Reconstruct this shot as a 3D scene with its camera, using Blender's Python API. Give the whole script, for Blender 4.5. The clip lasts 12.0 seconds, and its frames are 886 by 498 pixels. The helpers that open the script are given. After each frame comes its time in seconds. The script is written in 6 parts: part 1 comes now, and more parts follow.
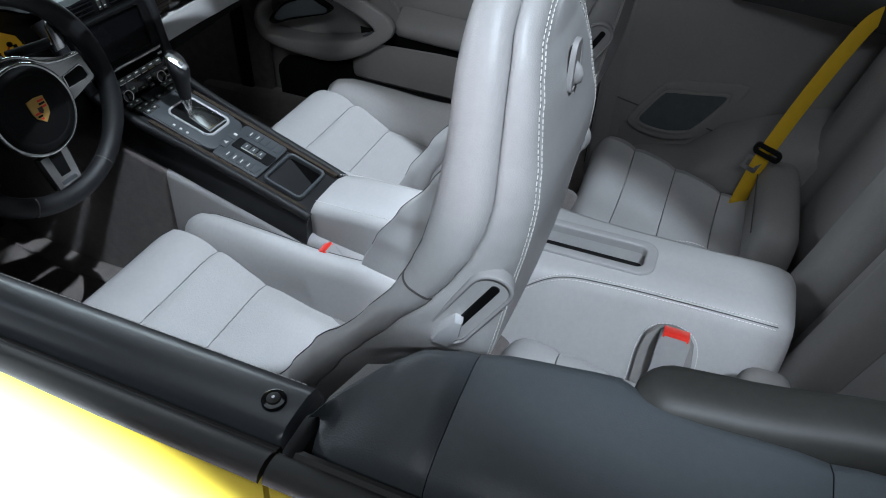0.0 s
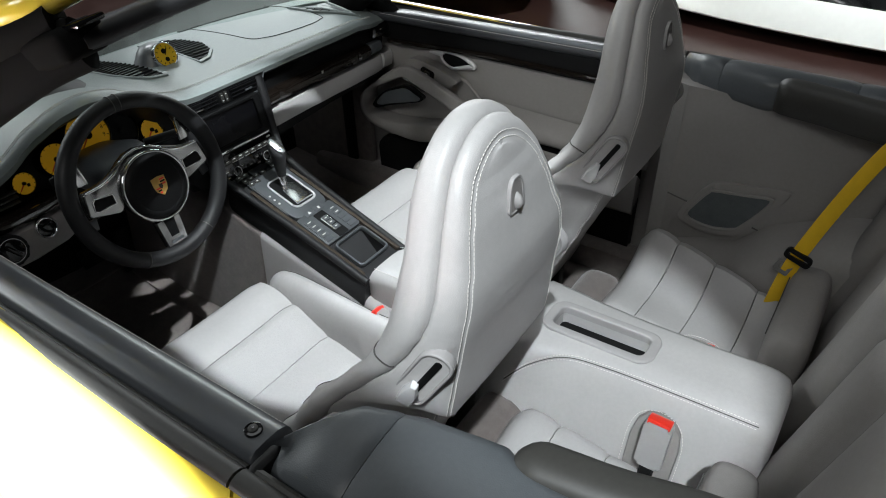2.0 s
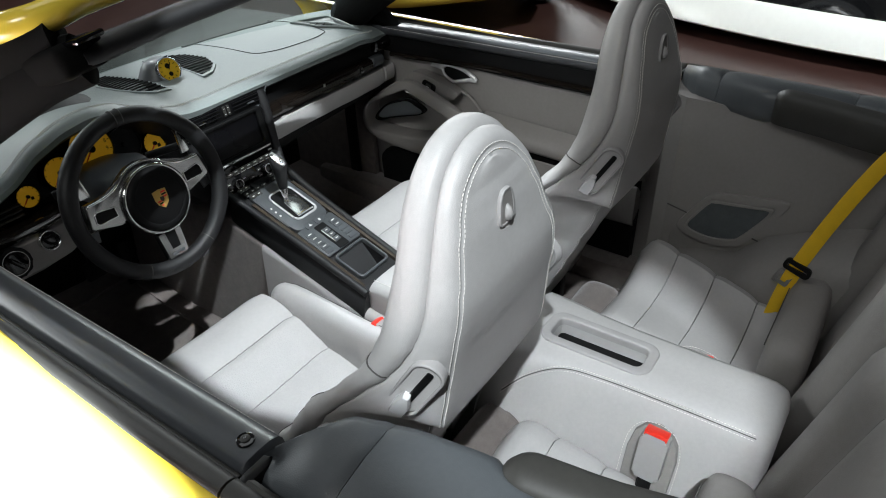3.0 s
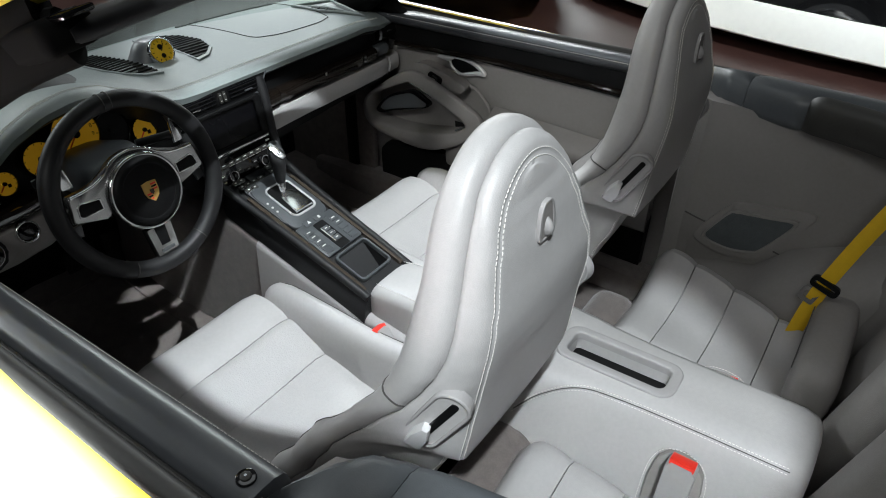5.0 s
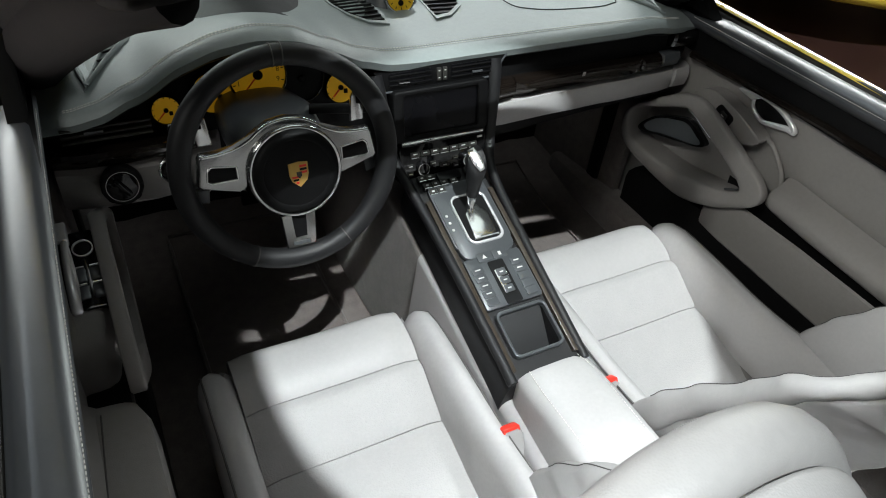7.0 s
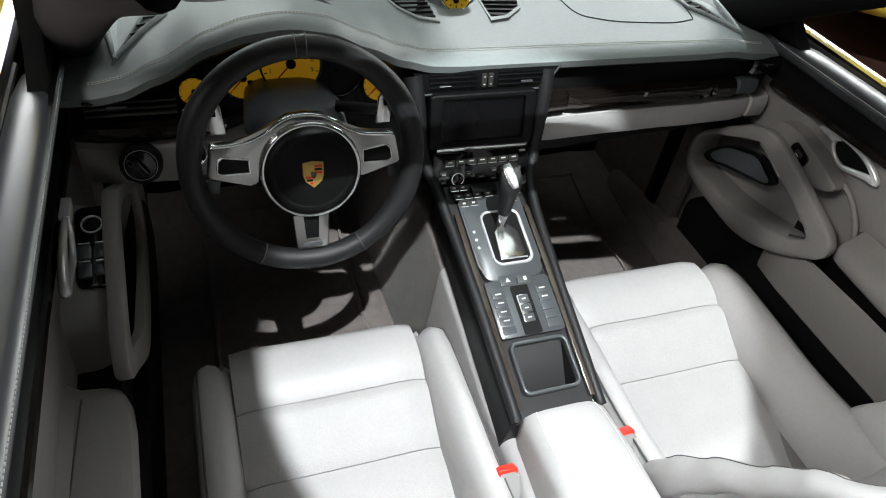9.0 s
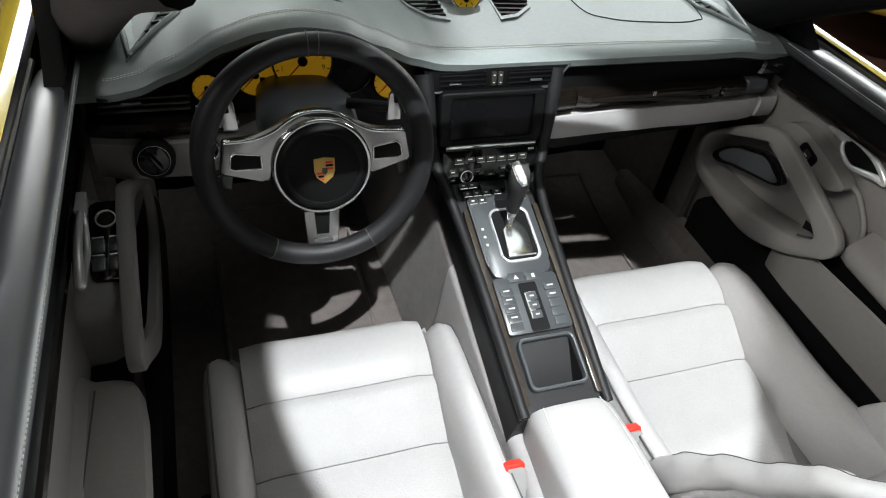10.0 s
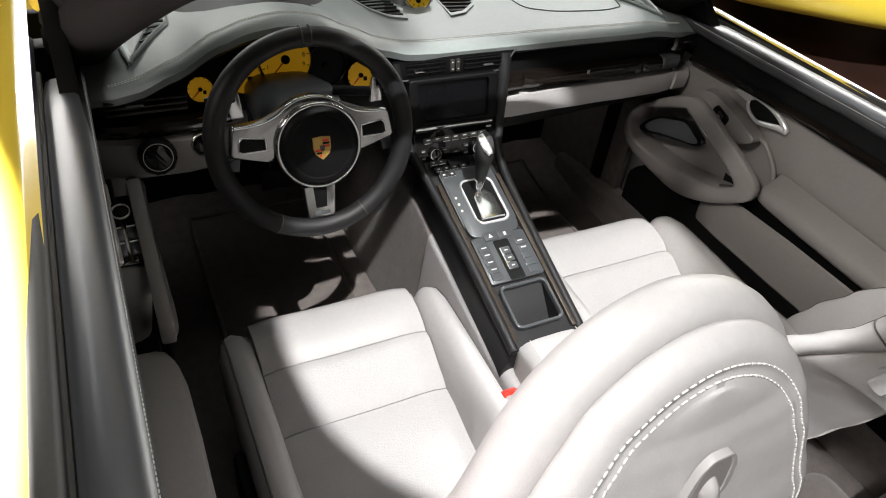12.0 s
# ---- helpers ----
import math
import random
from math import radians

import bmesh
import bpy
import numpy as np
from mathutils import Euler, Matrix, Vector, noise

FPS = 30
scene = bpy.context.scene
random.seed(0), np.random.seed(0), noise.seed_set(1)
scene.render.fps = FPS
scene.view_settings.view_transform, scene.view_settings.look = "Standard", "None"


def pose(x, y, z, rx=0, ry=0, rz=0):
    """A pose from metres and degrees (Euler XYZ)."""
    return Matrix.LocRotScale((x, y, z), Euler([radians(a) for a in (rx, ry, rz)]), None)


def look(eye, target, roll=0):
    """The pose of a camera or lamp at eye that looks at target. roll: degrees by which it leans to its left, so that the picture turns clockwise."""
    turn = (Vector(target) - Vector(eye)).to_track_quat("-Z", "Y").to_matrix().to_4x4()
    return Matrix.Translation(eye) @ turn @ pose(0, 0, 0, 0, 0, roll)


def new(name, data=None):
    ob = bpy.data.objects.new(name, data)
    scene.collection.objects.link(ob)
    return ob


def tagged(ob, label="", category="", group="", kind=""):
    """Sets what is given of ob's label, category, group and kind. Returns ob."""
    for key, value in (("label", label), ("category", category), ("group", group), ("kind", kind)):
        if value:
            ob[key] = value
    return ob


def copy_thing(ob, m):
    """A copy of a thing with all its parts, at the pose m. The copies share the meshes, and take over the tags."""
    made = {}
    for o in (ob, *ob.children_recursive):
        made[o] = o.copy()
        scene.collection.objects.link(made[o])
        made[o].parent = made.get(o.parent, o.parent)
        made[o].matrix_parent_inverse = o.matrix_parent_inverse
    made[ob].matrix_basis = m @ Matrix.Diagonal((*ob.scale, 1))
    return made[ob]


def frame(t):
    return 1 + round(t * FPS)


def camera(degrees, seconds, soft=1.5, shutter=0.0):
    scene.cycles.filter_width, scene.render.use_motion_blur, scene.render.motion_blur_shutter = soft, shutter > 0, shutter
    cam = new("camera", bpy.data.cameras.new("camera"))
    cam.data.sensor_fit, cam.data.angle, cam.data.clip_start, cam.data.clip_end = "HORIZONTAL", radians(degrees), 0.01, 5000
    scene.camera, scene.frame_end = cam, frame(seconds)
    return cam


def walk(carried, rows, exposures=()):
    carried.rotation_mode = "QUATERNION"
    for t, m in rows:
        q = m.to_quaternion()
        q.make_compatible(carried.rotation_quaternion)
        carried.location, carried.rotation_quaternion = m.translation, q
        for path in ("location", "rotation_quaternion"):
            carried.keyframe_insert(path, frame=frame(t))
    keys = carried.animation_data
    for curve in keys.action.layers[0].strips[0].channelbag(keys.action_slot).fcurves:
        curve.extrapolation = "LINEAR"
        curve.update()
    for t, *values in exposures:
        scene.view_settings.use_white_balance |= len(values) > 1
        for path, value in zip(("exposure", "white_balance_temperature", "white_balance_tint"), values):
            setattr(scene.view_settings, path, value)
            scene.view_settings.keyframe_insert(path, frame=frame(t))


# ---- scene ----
cam = camera(65.7, 12.0, soft=1.05)
PATH = [
    (0, (-1.021, -0.711, 1.364), (0.397, -0.163, 0.063), 2.5),
    (0.5, (-1.032, -0.838, 1.409), (0.254, -0.051, 0.095), 0.3),
    (1, (-1.051, -0.93, 1.477), (0.245, -0.036, 0.243), -1.9),
    (1.5, (-1.047, -0.944, 1.501), (0.309, -0.036, 0.344), -0.3),
    (2, (-1.038, -0.946, 1.521), (0.285, -0.017, 0.344), -1.3),
    (2.5, (-1.032, -0.958, 1.525), (0.286, -0.003, 0.363), -1.9),
    (3, (-1.031, -0.968, 1.525), (0.295, -0.008, 0.376), -1.9),
    (5, (-0.983, -0.868, 1.492), (0.357, 0.047, 0.323), 0.8),
    (5.5, (-0.922, -0.759, 1.469), (0.368, 0.179, 0.264), 3.4),
    (6, (-0.807, -0.694, 1.456), (0.343, 0.361, 0.205), 5.8),
    (6.5, (-0.691, -0.654, 1.442), (0.245, 0.557, 0.154), 7.4),
    (7, (-0.608, -0.616, 1.435), (0.184, 0.669, 0.122), 7.0),
    (9, (-0.497, -0.567, 1.426), (0.113, 0.775, 0.074), 9.2),
    (9.5, (-0.502, -0.57, 1.424), (0.092, 0.778, 0.071), 8.8),
    (10, (-0.504, -0.576, 1.428), (0.087, 0.771, 0.074), 9.1),
    (10.5, (-0.512, -0.581, 1.434), (0.092, 0.762, 0.081), 9.7),
    (11, (-0.531, -0.6, 1.443), (0.09, 0.745, 0.1), 10.3),
    (11.5, (-0.58, -0.636, 1.45), (0.085, 0.705, 0.123), 10.1),
    (12, (-0.667, -0.72, 1.433), (0.122, 0.603, 0.157), 8.0),
]
walk(cam, [(t, look(eye, target, roll)) for t, eye, target, roll in PATH],
     exposures=[(0.0, -0.44, 5600, 5), (0.5, -0.26, 6000, 5), (1.0, -0.20, 6250, 5), (2.5, 0.10, 6200, 5), (5.0, 0.0, 6200, 5), (6.0, -0.22, 6400, 4), (7.0, 0.14, 6350, 4), (9.0, 0.38, 6400, 6), (11.5, 0.42, 6600, 9), (12.0, 0.42, 6800, 11)])

# ---- world and lamps ----
world = bpy.data.worlds.new("hall_air")
scene.world = world
world.use_nodes = True
world.node_tree.nodes["Background"].inputs[0].default_value = (0.80, 0.86, 1.0, 1)
world.node_tree.nodes["Background"].inputs[1].default_value = 0.010


def spot_lamp(name, at, aim, watts, cone, blend, size, colour=(0.96, 0.98, 1.0), label="bright round spotlight of the hall ceiling"):
    data = bpy.data.lights.new(name, "SPOT")
    data.energy, data.spot_size, data.spot_blend, data.shadow_soft_size, data.color = watts, radians(cone), blend, size, colour
    ob = new(name, data)
    ob.matrix_world = look(at, aim)
    return tagged(ob, label, "spotlight", "hall spotlights")


def area_lamp(name, at, aim, watts, sx, sy, colour=(1, 1, 1)):
    data = bpy.data.lights.new(name, "AREA")
    data.energy, data.shape, data.size, data.size_y, data.color = watts, "RECTANGLE", sx, sy, colour
    ob = new(name, data)
    ob.matrix_world = look(at, aim)
    return tagged(ob, "wide white lamp panel of the hall ceiling", "ceiling lamp", "ceiling lamp panels")


spot_lamp("spotlight", (-0.25, -1.45, 4.3), (0.03, 0.14, 0.5), 960, 13.5, 0.04, 0.02)
spot_lamp("spotlight", (-2.3, -1.6, 3.9), (-0.10, -0.61, 0.55), 800, 10.2, 0.20, 0.05)
# third lamp is added, unseen: brightens the yellow flank below the door's edge
spot_lamp("spotlight", (-3.8, -0.10, 0.853), (-0.80, -0.10, -2.147), 15000, 90, 0.008, 0.02, label="added unseen low lamp that brightens the yellow flank")
spot_lamp("spotlight", (1.2, -3.2, 4.8), (3.6, 0.4, 0.2), 1900, 34, 0.5, 0.10)
spot_lamp("spotlight", (1.5, 4.5, 4.6), (0.34, 0.66, 0.85), 800, 8.2, 0.15, 0.05)
spot_lamp("spotlight", (-4.2, -0.9, 4.6), (0.68, 0.05, 0.74), 380, 9.6, 0.40, 0.20, (1.0, 0.96, 0.92))
area_lamp("ceiling_lamp", (0.4, 0.8, 4.6), (0.2, 0.3, 0.5), 22, 3.0, 2.0)
area_lamp("ceiling_lamp", (6.0, 4.6, 3.3), (0.7, 0.4, 0.85), 250, 5.2, 0.7)
area_lamp("ceiling_lamp", (-1.2, 6.8, 3.7), (-0.3, 0.4, 0.8), 210, 4.0, 1.6)
area_lamp("ceiling_lamp", (-4.0, -1.4, 4.5), (0.6, -0.1, 0.6), 50, 1.4, 1.4, (1.0, 0.97, 0.94))


# ---- materials ----
def material(name, base, rough=0.5, metal=0.0, vary=0.08, scale=30.0, bump=0.0, bump_scale=400.0, coat=0.0, spec=0.5, kind="noise", sheen=0.0, drift=0.07):
    m = bpy.data.materials.new(name)
    m.use_nodes = True
    nt = m.node_tree
    b = nt.nodes["Principled BSDF"]
    b.inputs["Roughness"].default_value = rough
    b.inputs["Metallic"].default_value = metal
    b.inputs["Coat Weight"].default_value = coat
    b.inputs["Coat Roughness"].default_value = 0.05
    b.inputs["Specular IOR Level"].default_value = spec
    b.inputs["Sheen Weight"].default_value = sheen
    co = nt.nodes.new("ShaderNodeTexCoord")
    n1 = nt.nodes.new("ShaderNodeTexNoise")
    n1.inputs["Scale"].default_value, n1.inputs["Detail"].default_value = scale, 4
    n2 = nt.nodes.new("ShaderNodeTexNoise")
    n2.inputs["Scale"].default_value, n2.inputs["Detail"].default_value = scale * 9, 3
    nt.links.new(co.outputs["Object"], n1.inputs["Vector"])
    nt.links.new(co.outputs["Object"], n2.inputs["Vector"])
    add = nt.nodes.new("ShaderNodeMath")
    add.operation = "ADD"
    nt.links.new(n1.outputs["Fac"], add.inputs[0])
    nt.links.new(n2.outputs["Fac"], add.inputs[1])
    ramp = nt.nodes.new("ShaderNodeMapRange")
    ramp.inputs["From Min"].default_value, ramp.inputs["From Max"].default_value = 0.6, 1.4
    ramp.inputs["To Min"].default_value, ramp.inputs["To Max"].default_value = 1 - vary, 1 + vary
    nt.links.new(add.outputs[0], ramp.inputs["Value"])
    mul = nt.nodes.new("ShaderNodeVectorMath")
    mul.operation = "SCALE"
    mul.inputs[0].default_value = base
    nt.links.new(ramp.outputs[0], mul.inputs["Scale"])
    nt.links.new(mul.outputs[0], b.inputs["Base Color"])
    rr = nt.nodes.new("ShaderNodeMapRange")
    rr.inputs["To Min"].default_value, rr.inputs["To Max"].default_value = max(0.02, rough - min(drift, 0.02 if metal > 0.9 else drift)), min(1, rough + min(drift, 0.02 if metal > 0.9 else drift))
    nt.links.new(n1.outputs["Fac"], rr.inputs["Value"])
    nt.links.new(rr.outputs[0], b.inputs["Roughness"])
    if bump:
        if kind == "leather":
            t = nt.nodes.new("ShaderNodeTexVoronoi")
            t.inputs["Scale"].default_value = bump_scale
            out = t.outputs["Distance"]
        else:
            t = nt.nodes.new("ShaderNodeTexNoise")
            t.inputs["Scale"].default_value, t.inputs["Detail"].default_value = bump_scale, 3
            out = t.outputs["Fac"]
        nt.links.new(co.outputs["Object"], t.inputs["Vector"])
        bp = nt.nodes.new("ShaderNodeBump")
        bp.inputs["Strength"].default_value, bp.inputs["Distance"].default_value = bump, 0.001
        nt.links.new(out, bp.inputs["Height"])
        nt.links.new(bp.outputs["Normal"], b.inputs["Normal"])
    return m


LEATHER = material("grey_leather", (0.425, 0.415, 0.412), 0.46, vary=0.05, scale=14, bump=0.16, bump_scale=620, kind="leather")
LEATHER_PERF = material("perforated_grey_leather", (0.425, 0.415, 0.412), 0.50, vary=0.05, scale=20, bump=0.5, bump_scale=330, kind="leather")
PLASTIC_GREY = material("grey_plastic", (0.33, 0.32, 0.318), 0.5, vary=0.04, scale=12, bump=0.15, bump_scale=700)
# the light grey leather, darkened for the shade on doors and rear panels
SHADED_GREY = material("shaded_grey_leather", (0.24, 0.226, 0.218), 0.62, vary=0.06, scale=12, bump=0.25, bump_scale=600, kind="leather")
DARK_LEATHER = material("dark_slate_leather", (0.074, 0.081, 0.088), 0.42, vary=0.08, scale=16, bump=0.12, bump_scale=600, kind="leather")
DASH_LEATHER = material("slate_dash_leather", (0.235, 0.266, 0.262), 0.47, vary=0.07, scale=12, bump=0.3, bump_scale=650, kind="leather")
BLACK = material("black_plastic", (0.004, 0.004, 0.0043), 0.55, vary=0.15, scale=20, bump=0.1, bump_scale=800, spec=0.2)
BLACK_CLOTH = material("black_pillar_cloth", (0.006, 0.006, 0.006), 0.9, vary=0.15, scale=40, bump=0.2, bump_scale=900, spec=0.08)
DOOR_TOP = material("smooth_slate_leather", (0.050, 0.054, 0.060), 0.32, vary=0.08, scale=16, bump=0.04, bump_scale=900, kind="leather", spec=0.7, drift=0.015)
BLACK_GLOSS = material("gloss_black", (0.006, 0.006, 0.0065), 0.10, vary=0.1, scale=10, coat=0.4)
RUBBER = material("black_rubber", (0.026, 0.025, 0.022), 0.55, vary=0.15, scale=18)
TRIM_METAL = material("grey_console_lacquer", (0.085, 0.091, 0.097), 0.30, metal=0.2, vary=0.06, scale=10, coat=0.2)
RIM_LEATHER = material("black_rim_leather", (0.012, 0.012, 0.013), 0.50, vary=0.12, scale=16, bump=0.2, bump_scale=900, kind="leather", spec=0.4)
CHROME = material("chrome", (0.82, 0.82, 0.82), 0.11, metal=1.0, vary=0.01, scale=6)
SATIN = material("polished_spoke_metal", (0.50, 0.50, 0.495), 0.24, metal=1.0, vary=0.02, scale=14)
ALU = material("satin_aluminium", (0.84, 0.84, 0.84), 0.19, metal=1.0, vary=0.012, scale=6)
CARPET = material("grey_brown_carpet", (0.140, 0.120, 0.111), 0.95, vary=0.30, scale=45, bump=0.8, bump_scale=900, sheen=0.3)
YELLOW = material("yellow_paint", (0.87, 0.66, 0.075), 0.22, vary=0.02, scale=4, coat=0.8)
BELT = material("yellow_webbing", (0.80, 0.50, 0.01), 0.7, vary=0.06, scale=60, bump=0.4, bump_scale=500)
RED = material("red_plastic", (0.75, 0.035, 0.02), 0.35, vary=0.05, scale=30)
DIAL = material("yellow_dial", (0.80, 0.50, 0.02), 0.5, vary=0.04, scale=30)
# the yellow dial again, with a faint emission added for the gauge faces
GAUGE = material("glowing_yellow_dial", (0.80, 0.50, 0.02), 0.5, vary=0.04, scale=30)
GAUGE.node_tree.nodes["Principled BSDF"].inputs["Emission Color"].default_value = (0.62, 0.31, 0.012, 1)
GAUGE.node_tree.nodes["Principled BSDF"].inputs["Emission Strength"].default_value = 0.15
WOOD = material("dark_burr_wood", (0.010, 0.0075, 0.006), 0.10, vary=0.45, scale=70, coat=0.7)
# lighter copy of the dark burr wood, with the console's light in its colour
LIT_BURR = material("lit_burr_wood", (0.050, 0.040, 0.031), 0.22, vary=0.35, scale=90, coat=0.5)
THREAD = material("pale_thread", (0.72, 0.70, 0.67), 0.7, vary=0.05, scale=90)
SEAM = material("dark_seam", (0.09, 0.085, 0.082), 0.8, vary=0.05, scale=60)
SCREEN = material("dark_screen_glass", (0.003, 0.003, 0.004), 0.28, vary=0.05, scale=8, spec=0.2)
GRIP = material("bright_grip_metal", (0.84, 0.84, 0.85), 0.26, metal=0.5, vary=0.01, scale=6)
GOLD = material("gold_enamel", (0.65, 0.42, 0.12), 0.35, metal=0.6, vary=0.05, scale=90)
WHITE_MARK = material("pale_print", (0.62, 0.62, 0.60), 0.6, vary=0.04, scale=60)
WHITE_PAINT = material("white_lacquer", (0.74, 0.73, 0.69), 0.30, vary=0.03, scale=3, coat=0.3)
FLOORWOOD = material("dark_red_hall_floor", (0.036, 0.017, 0.014), 0.32, vary=0.30, scale=5, bump=0.1, bump_scale=60)
WALLDARK = material("dark_hall_wall", (0.05, 0.05, 0.055), 0.8, vary=0.10, scale=1.5)
TYRE = material("tyre_rubber", (0.02, 0.02, 0.021), 0.7, vary=0.15, scale=20)

GLASS = bpy.data.materials.new("clear_glass")
GLASS.use_nodes = True
_nt = GLASS.node_tree
_nt.nodes.clear()
_o = _nt.nodes.new("ShaderNodeOutputMaterial")
_mix = _nt.nodes.new("ShaderNodeMixShader")
_mix.inputs[0].default_value = 0.06
_tr = _nt.nodes.new("ShaderNodeBsdfTransparent")
_tr.inputs[0].default_value = (0.90, 0.94, 0.92, 1)
_gl = _nt.nodes.new("ShaderNodeBsdfGlossy")
_gl.inputs["Roughness"].default_value = 0.02
_nt.links.new(_tr.outputs[0], _mix.inputs[1])
_nt.links.new(_gl.outputs[0], _mix.inputs[2])
_nt.links.new(_mix.outputs[0], _o.inputs[0])


# ---- mesh tools ----
def thing(name, at=(0, 0, 0), label="", category="", group="", kind=""):
    ob = new(name)
    ob.location = at
    ob.empty_display_size = 0.05
    return tagged(ob, label, category, group, kind)


def part(name, bm, mat, parent=None, label="", smooth=True, angle=40):
    me = bpy.data.meshes.new(name)
    bmesh.ops.recalc_face_normals(bm, faces=bm.faces)
    if smooth:
        lim = radians(angle)
        for f in bm.faces:
            f.smooth = True
        for e in bm.edges:
            if len(e.link_faces) == 2 and e.calc_face_angle(0) > lim:
                e.smooth = False
    bm.to_mesh(me)
    bm.free()
    me.materials.append(mat)
    ob = new(name, me)
    if parent is not None:
        ob.parent = parent
    if label:
        ob["label"] = label
    return ob


def spline(pts, n=8, closed=False):
    """Catmull-Rom through the points, n steps a span."""
    P = [Vector(p) for p in pts]
    m = len(P)
    out = []
    for i in range(m if closed else m - 1):
        if closed:
            a, b, c, d = P[(i - 1) % m], P[i], P[(i + 1) % m], P[(i + 2) % m]
        else:
            a, b, c, d = P[max(i - 1, 0)], P[i], P[i + 1], P[min(i + 2, m - 1)]
        for k in range(n):
            t = k / n
            out.append(0.5 * ((2 * b) + (c - a) * t + (2 * a - 5 * b + 4 * c - d) * t * t + (3 * b - a - 3 * c + d) * t ** 3))
    if not closed:
        out.append(P[-1])
    return out


def curve1(table, x):
    """Smooth value at x of a table of (x, value)."""
    xs = [r[0] for r in table]
    if x <= xs[0]:
        return table[0][1]
    if x >= xs[-1]:
        return table[-1][1]
    i = max(k for k in range(len(xs)) if xs[k] <= x)
    a, b, c, d = table[max(i - 1, 0)][1], table[i][1], table[i + 1][1], table[min(i + 2, len(xs) - 1)][1]
    t = (x - xs[i]) / (xs[i + 1] - xs[i])
    ta, td = (c - a) / 2, (d - b) / 2
    h = t * t * (3 - 2 * t)
    lin = b + (c - b) * h
    return lin + (t * (1 - t) ** 2 * ta - t * t * (1 - t) * td) * 0.6


def loft(bm, rings, closed=True, caps=True):
    vs = [[bm.verts.new(p) for p in r] for r in rings]
    n = len(vs[0])
    for a, b in zip(vs, vs[1:]):
        for i in range(n if closed else n - 1):
            j = (i + 1) % n
            bm.faces.new((a[i], a[j], b[j], b[i]))
    if caps and closed:
        bm.faces.new(vs[0][::-1])
        bm.faces.new(vs[-1])
    return vs


def box(bm, c, s, bev=0.0, seg=2, m=None):
    r = bmesh.ops.create_cube(bm, size=1.0)
    vs = r["verts"]
    bmesh.ops.scale(bm, vec=s, verts=vs)
    if bev:
        es = list({e for v in vs for e in v.link_edges})
        r2 = bmesh.ops.bevel(bm, geom=es, offset=bev, segments=seg, profile=0.5, affect="EDGES", clamp_overlap=True)
        vs = list({v for f in r2["faces"] for v in f.verts} | {v for v in vs if v.is_valid})
    t = Matrix.Translation(c) if m is None else m @ Matrix.Translation(c)
    bmesh.ops.transform(bm, matrix=t, verts=vs)
    return vs


def frame_m(o, x, y):
    """A matrix with origin o, x and y ways, z their cross product."""
    x = Vector(x).normalized()
    z = x.cross(Vector(y)).normalized()
    y = z.cross(x)
    return Matrix(((x.x, y.x, z.x, o[0]), (x.y, y.y, z.y, o[1]), (x.z, y.z, z.z, o[2]), (0, 0, 0, 1)))


def prism(bm, pts, depth, m=Matrix.Identity(4), bev=0.0, seg=2, base=0.0):
    """The outline pts (x, y) raised from z = base to z = depth, seen through m."""
    a = [bm.verts.new((p[0], p[1], base)) for p in pts]
    b = [bm.verts.new((p[0], p[1], depth)) for p in pts]
    n = len(pts)
    top = bm.faces.new(b)
    bm.faces.new(a[::-1])
    for i in range(n):
        j = (i + 1) % n
        bm.faces.new((a[i], a[j], b[j], b[i]))
    vs = a + b
    if bev:
        r = bmesh.ops.bevel(bm, geom=list(top.edges), offset=bev, segments=seg, profile=0.5, affect="EDGES", clamp_overlap=True)
        vs = [v for v in vs if v.is_valid] + [v for f in r["faces"] for v in f.verts]
    bmesh.ops.transform(bm, matrix=m, verts=list(set(vs)))


def ring_prism(bm, outer, inner, z0, z1, m=Matrix.Identity(4), bev=0.0):
    """A flat ring between two outlines of the same count, with thickness."""
    n = len(outer)
    oa = [bm.verts.new((p[0], p[1], z0)) for p in outer]
    ob_ = [bm.verts.new((p[0], p[1], z1)) for p in outer]
    ia = [bm.verts.new((p[0], p[1], z0)) for p in inner]
    ib = [bm.verts.new((p[0], p[1], z1)) for p in inner]
    tops = []
    for i in range(n):
        j = (i + 1) % n
        tops.append(bm.faces.new((ob_[i], ob_[j], ib[j], ib[i])))
        bm.faces.new((oa[j], oa[i], ia[i], ia[j]))
        bm.faces.new((oa[i], oa[j], ob_[j], ob_[i]))
        bm.faces.new((ia[j], ia[i], ib[i], ib[j]))
    vs = oa + ob_ + ia + ib
    if bev:
        es = [e for f in tops for e in f.edges if sum(g in tops for g in e.link_faces) == 1]
        r = bmesh.ops.bevel(bm, geom=list(set(es)), offset=bev, segments=3, profile=0.5, affect="EDGES", clamp_overlap=True)
        vs = [v for v in vs if v.is_valid] + [v for f in r["faces"] for v in f.verts]
    bmesh.ops.transform(bm, matrix=m, verts=list(set(vs)))


def rrect(w, h, r, n=5, cx=0.0, cy=0.0):
    pts = []
    for sx, sy, a0 in ((1, 1, 0), (-1, 1, 90), (-1, -1, 180), (1, -1, 270)):
        for k in range(n + 1):
            a = radians(a0 + 90 * k / n)
            pts.append((cx + sx * (w / 2 - r) + r * math.cos(a), cy + sy * (h / 2 - r) + r * math.sin(a)))
    return pts


def circle(r, n=32, cx=0.0, cy=0.0):
    return [(cx + r * math.cos(2 * math.pi * k / n), cy + r * math.sin(2 * math.pi * k / n)) for k in range(n)]


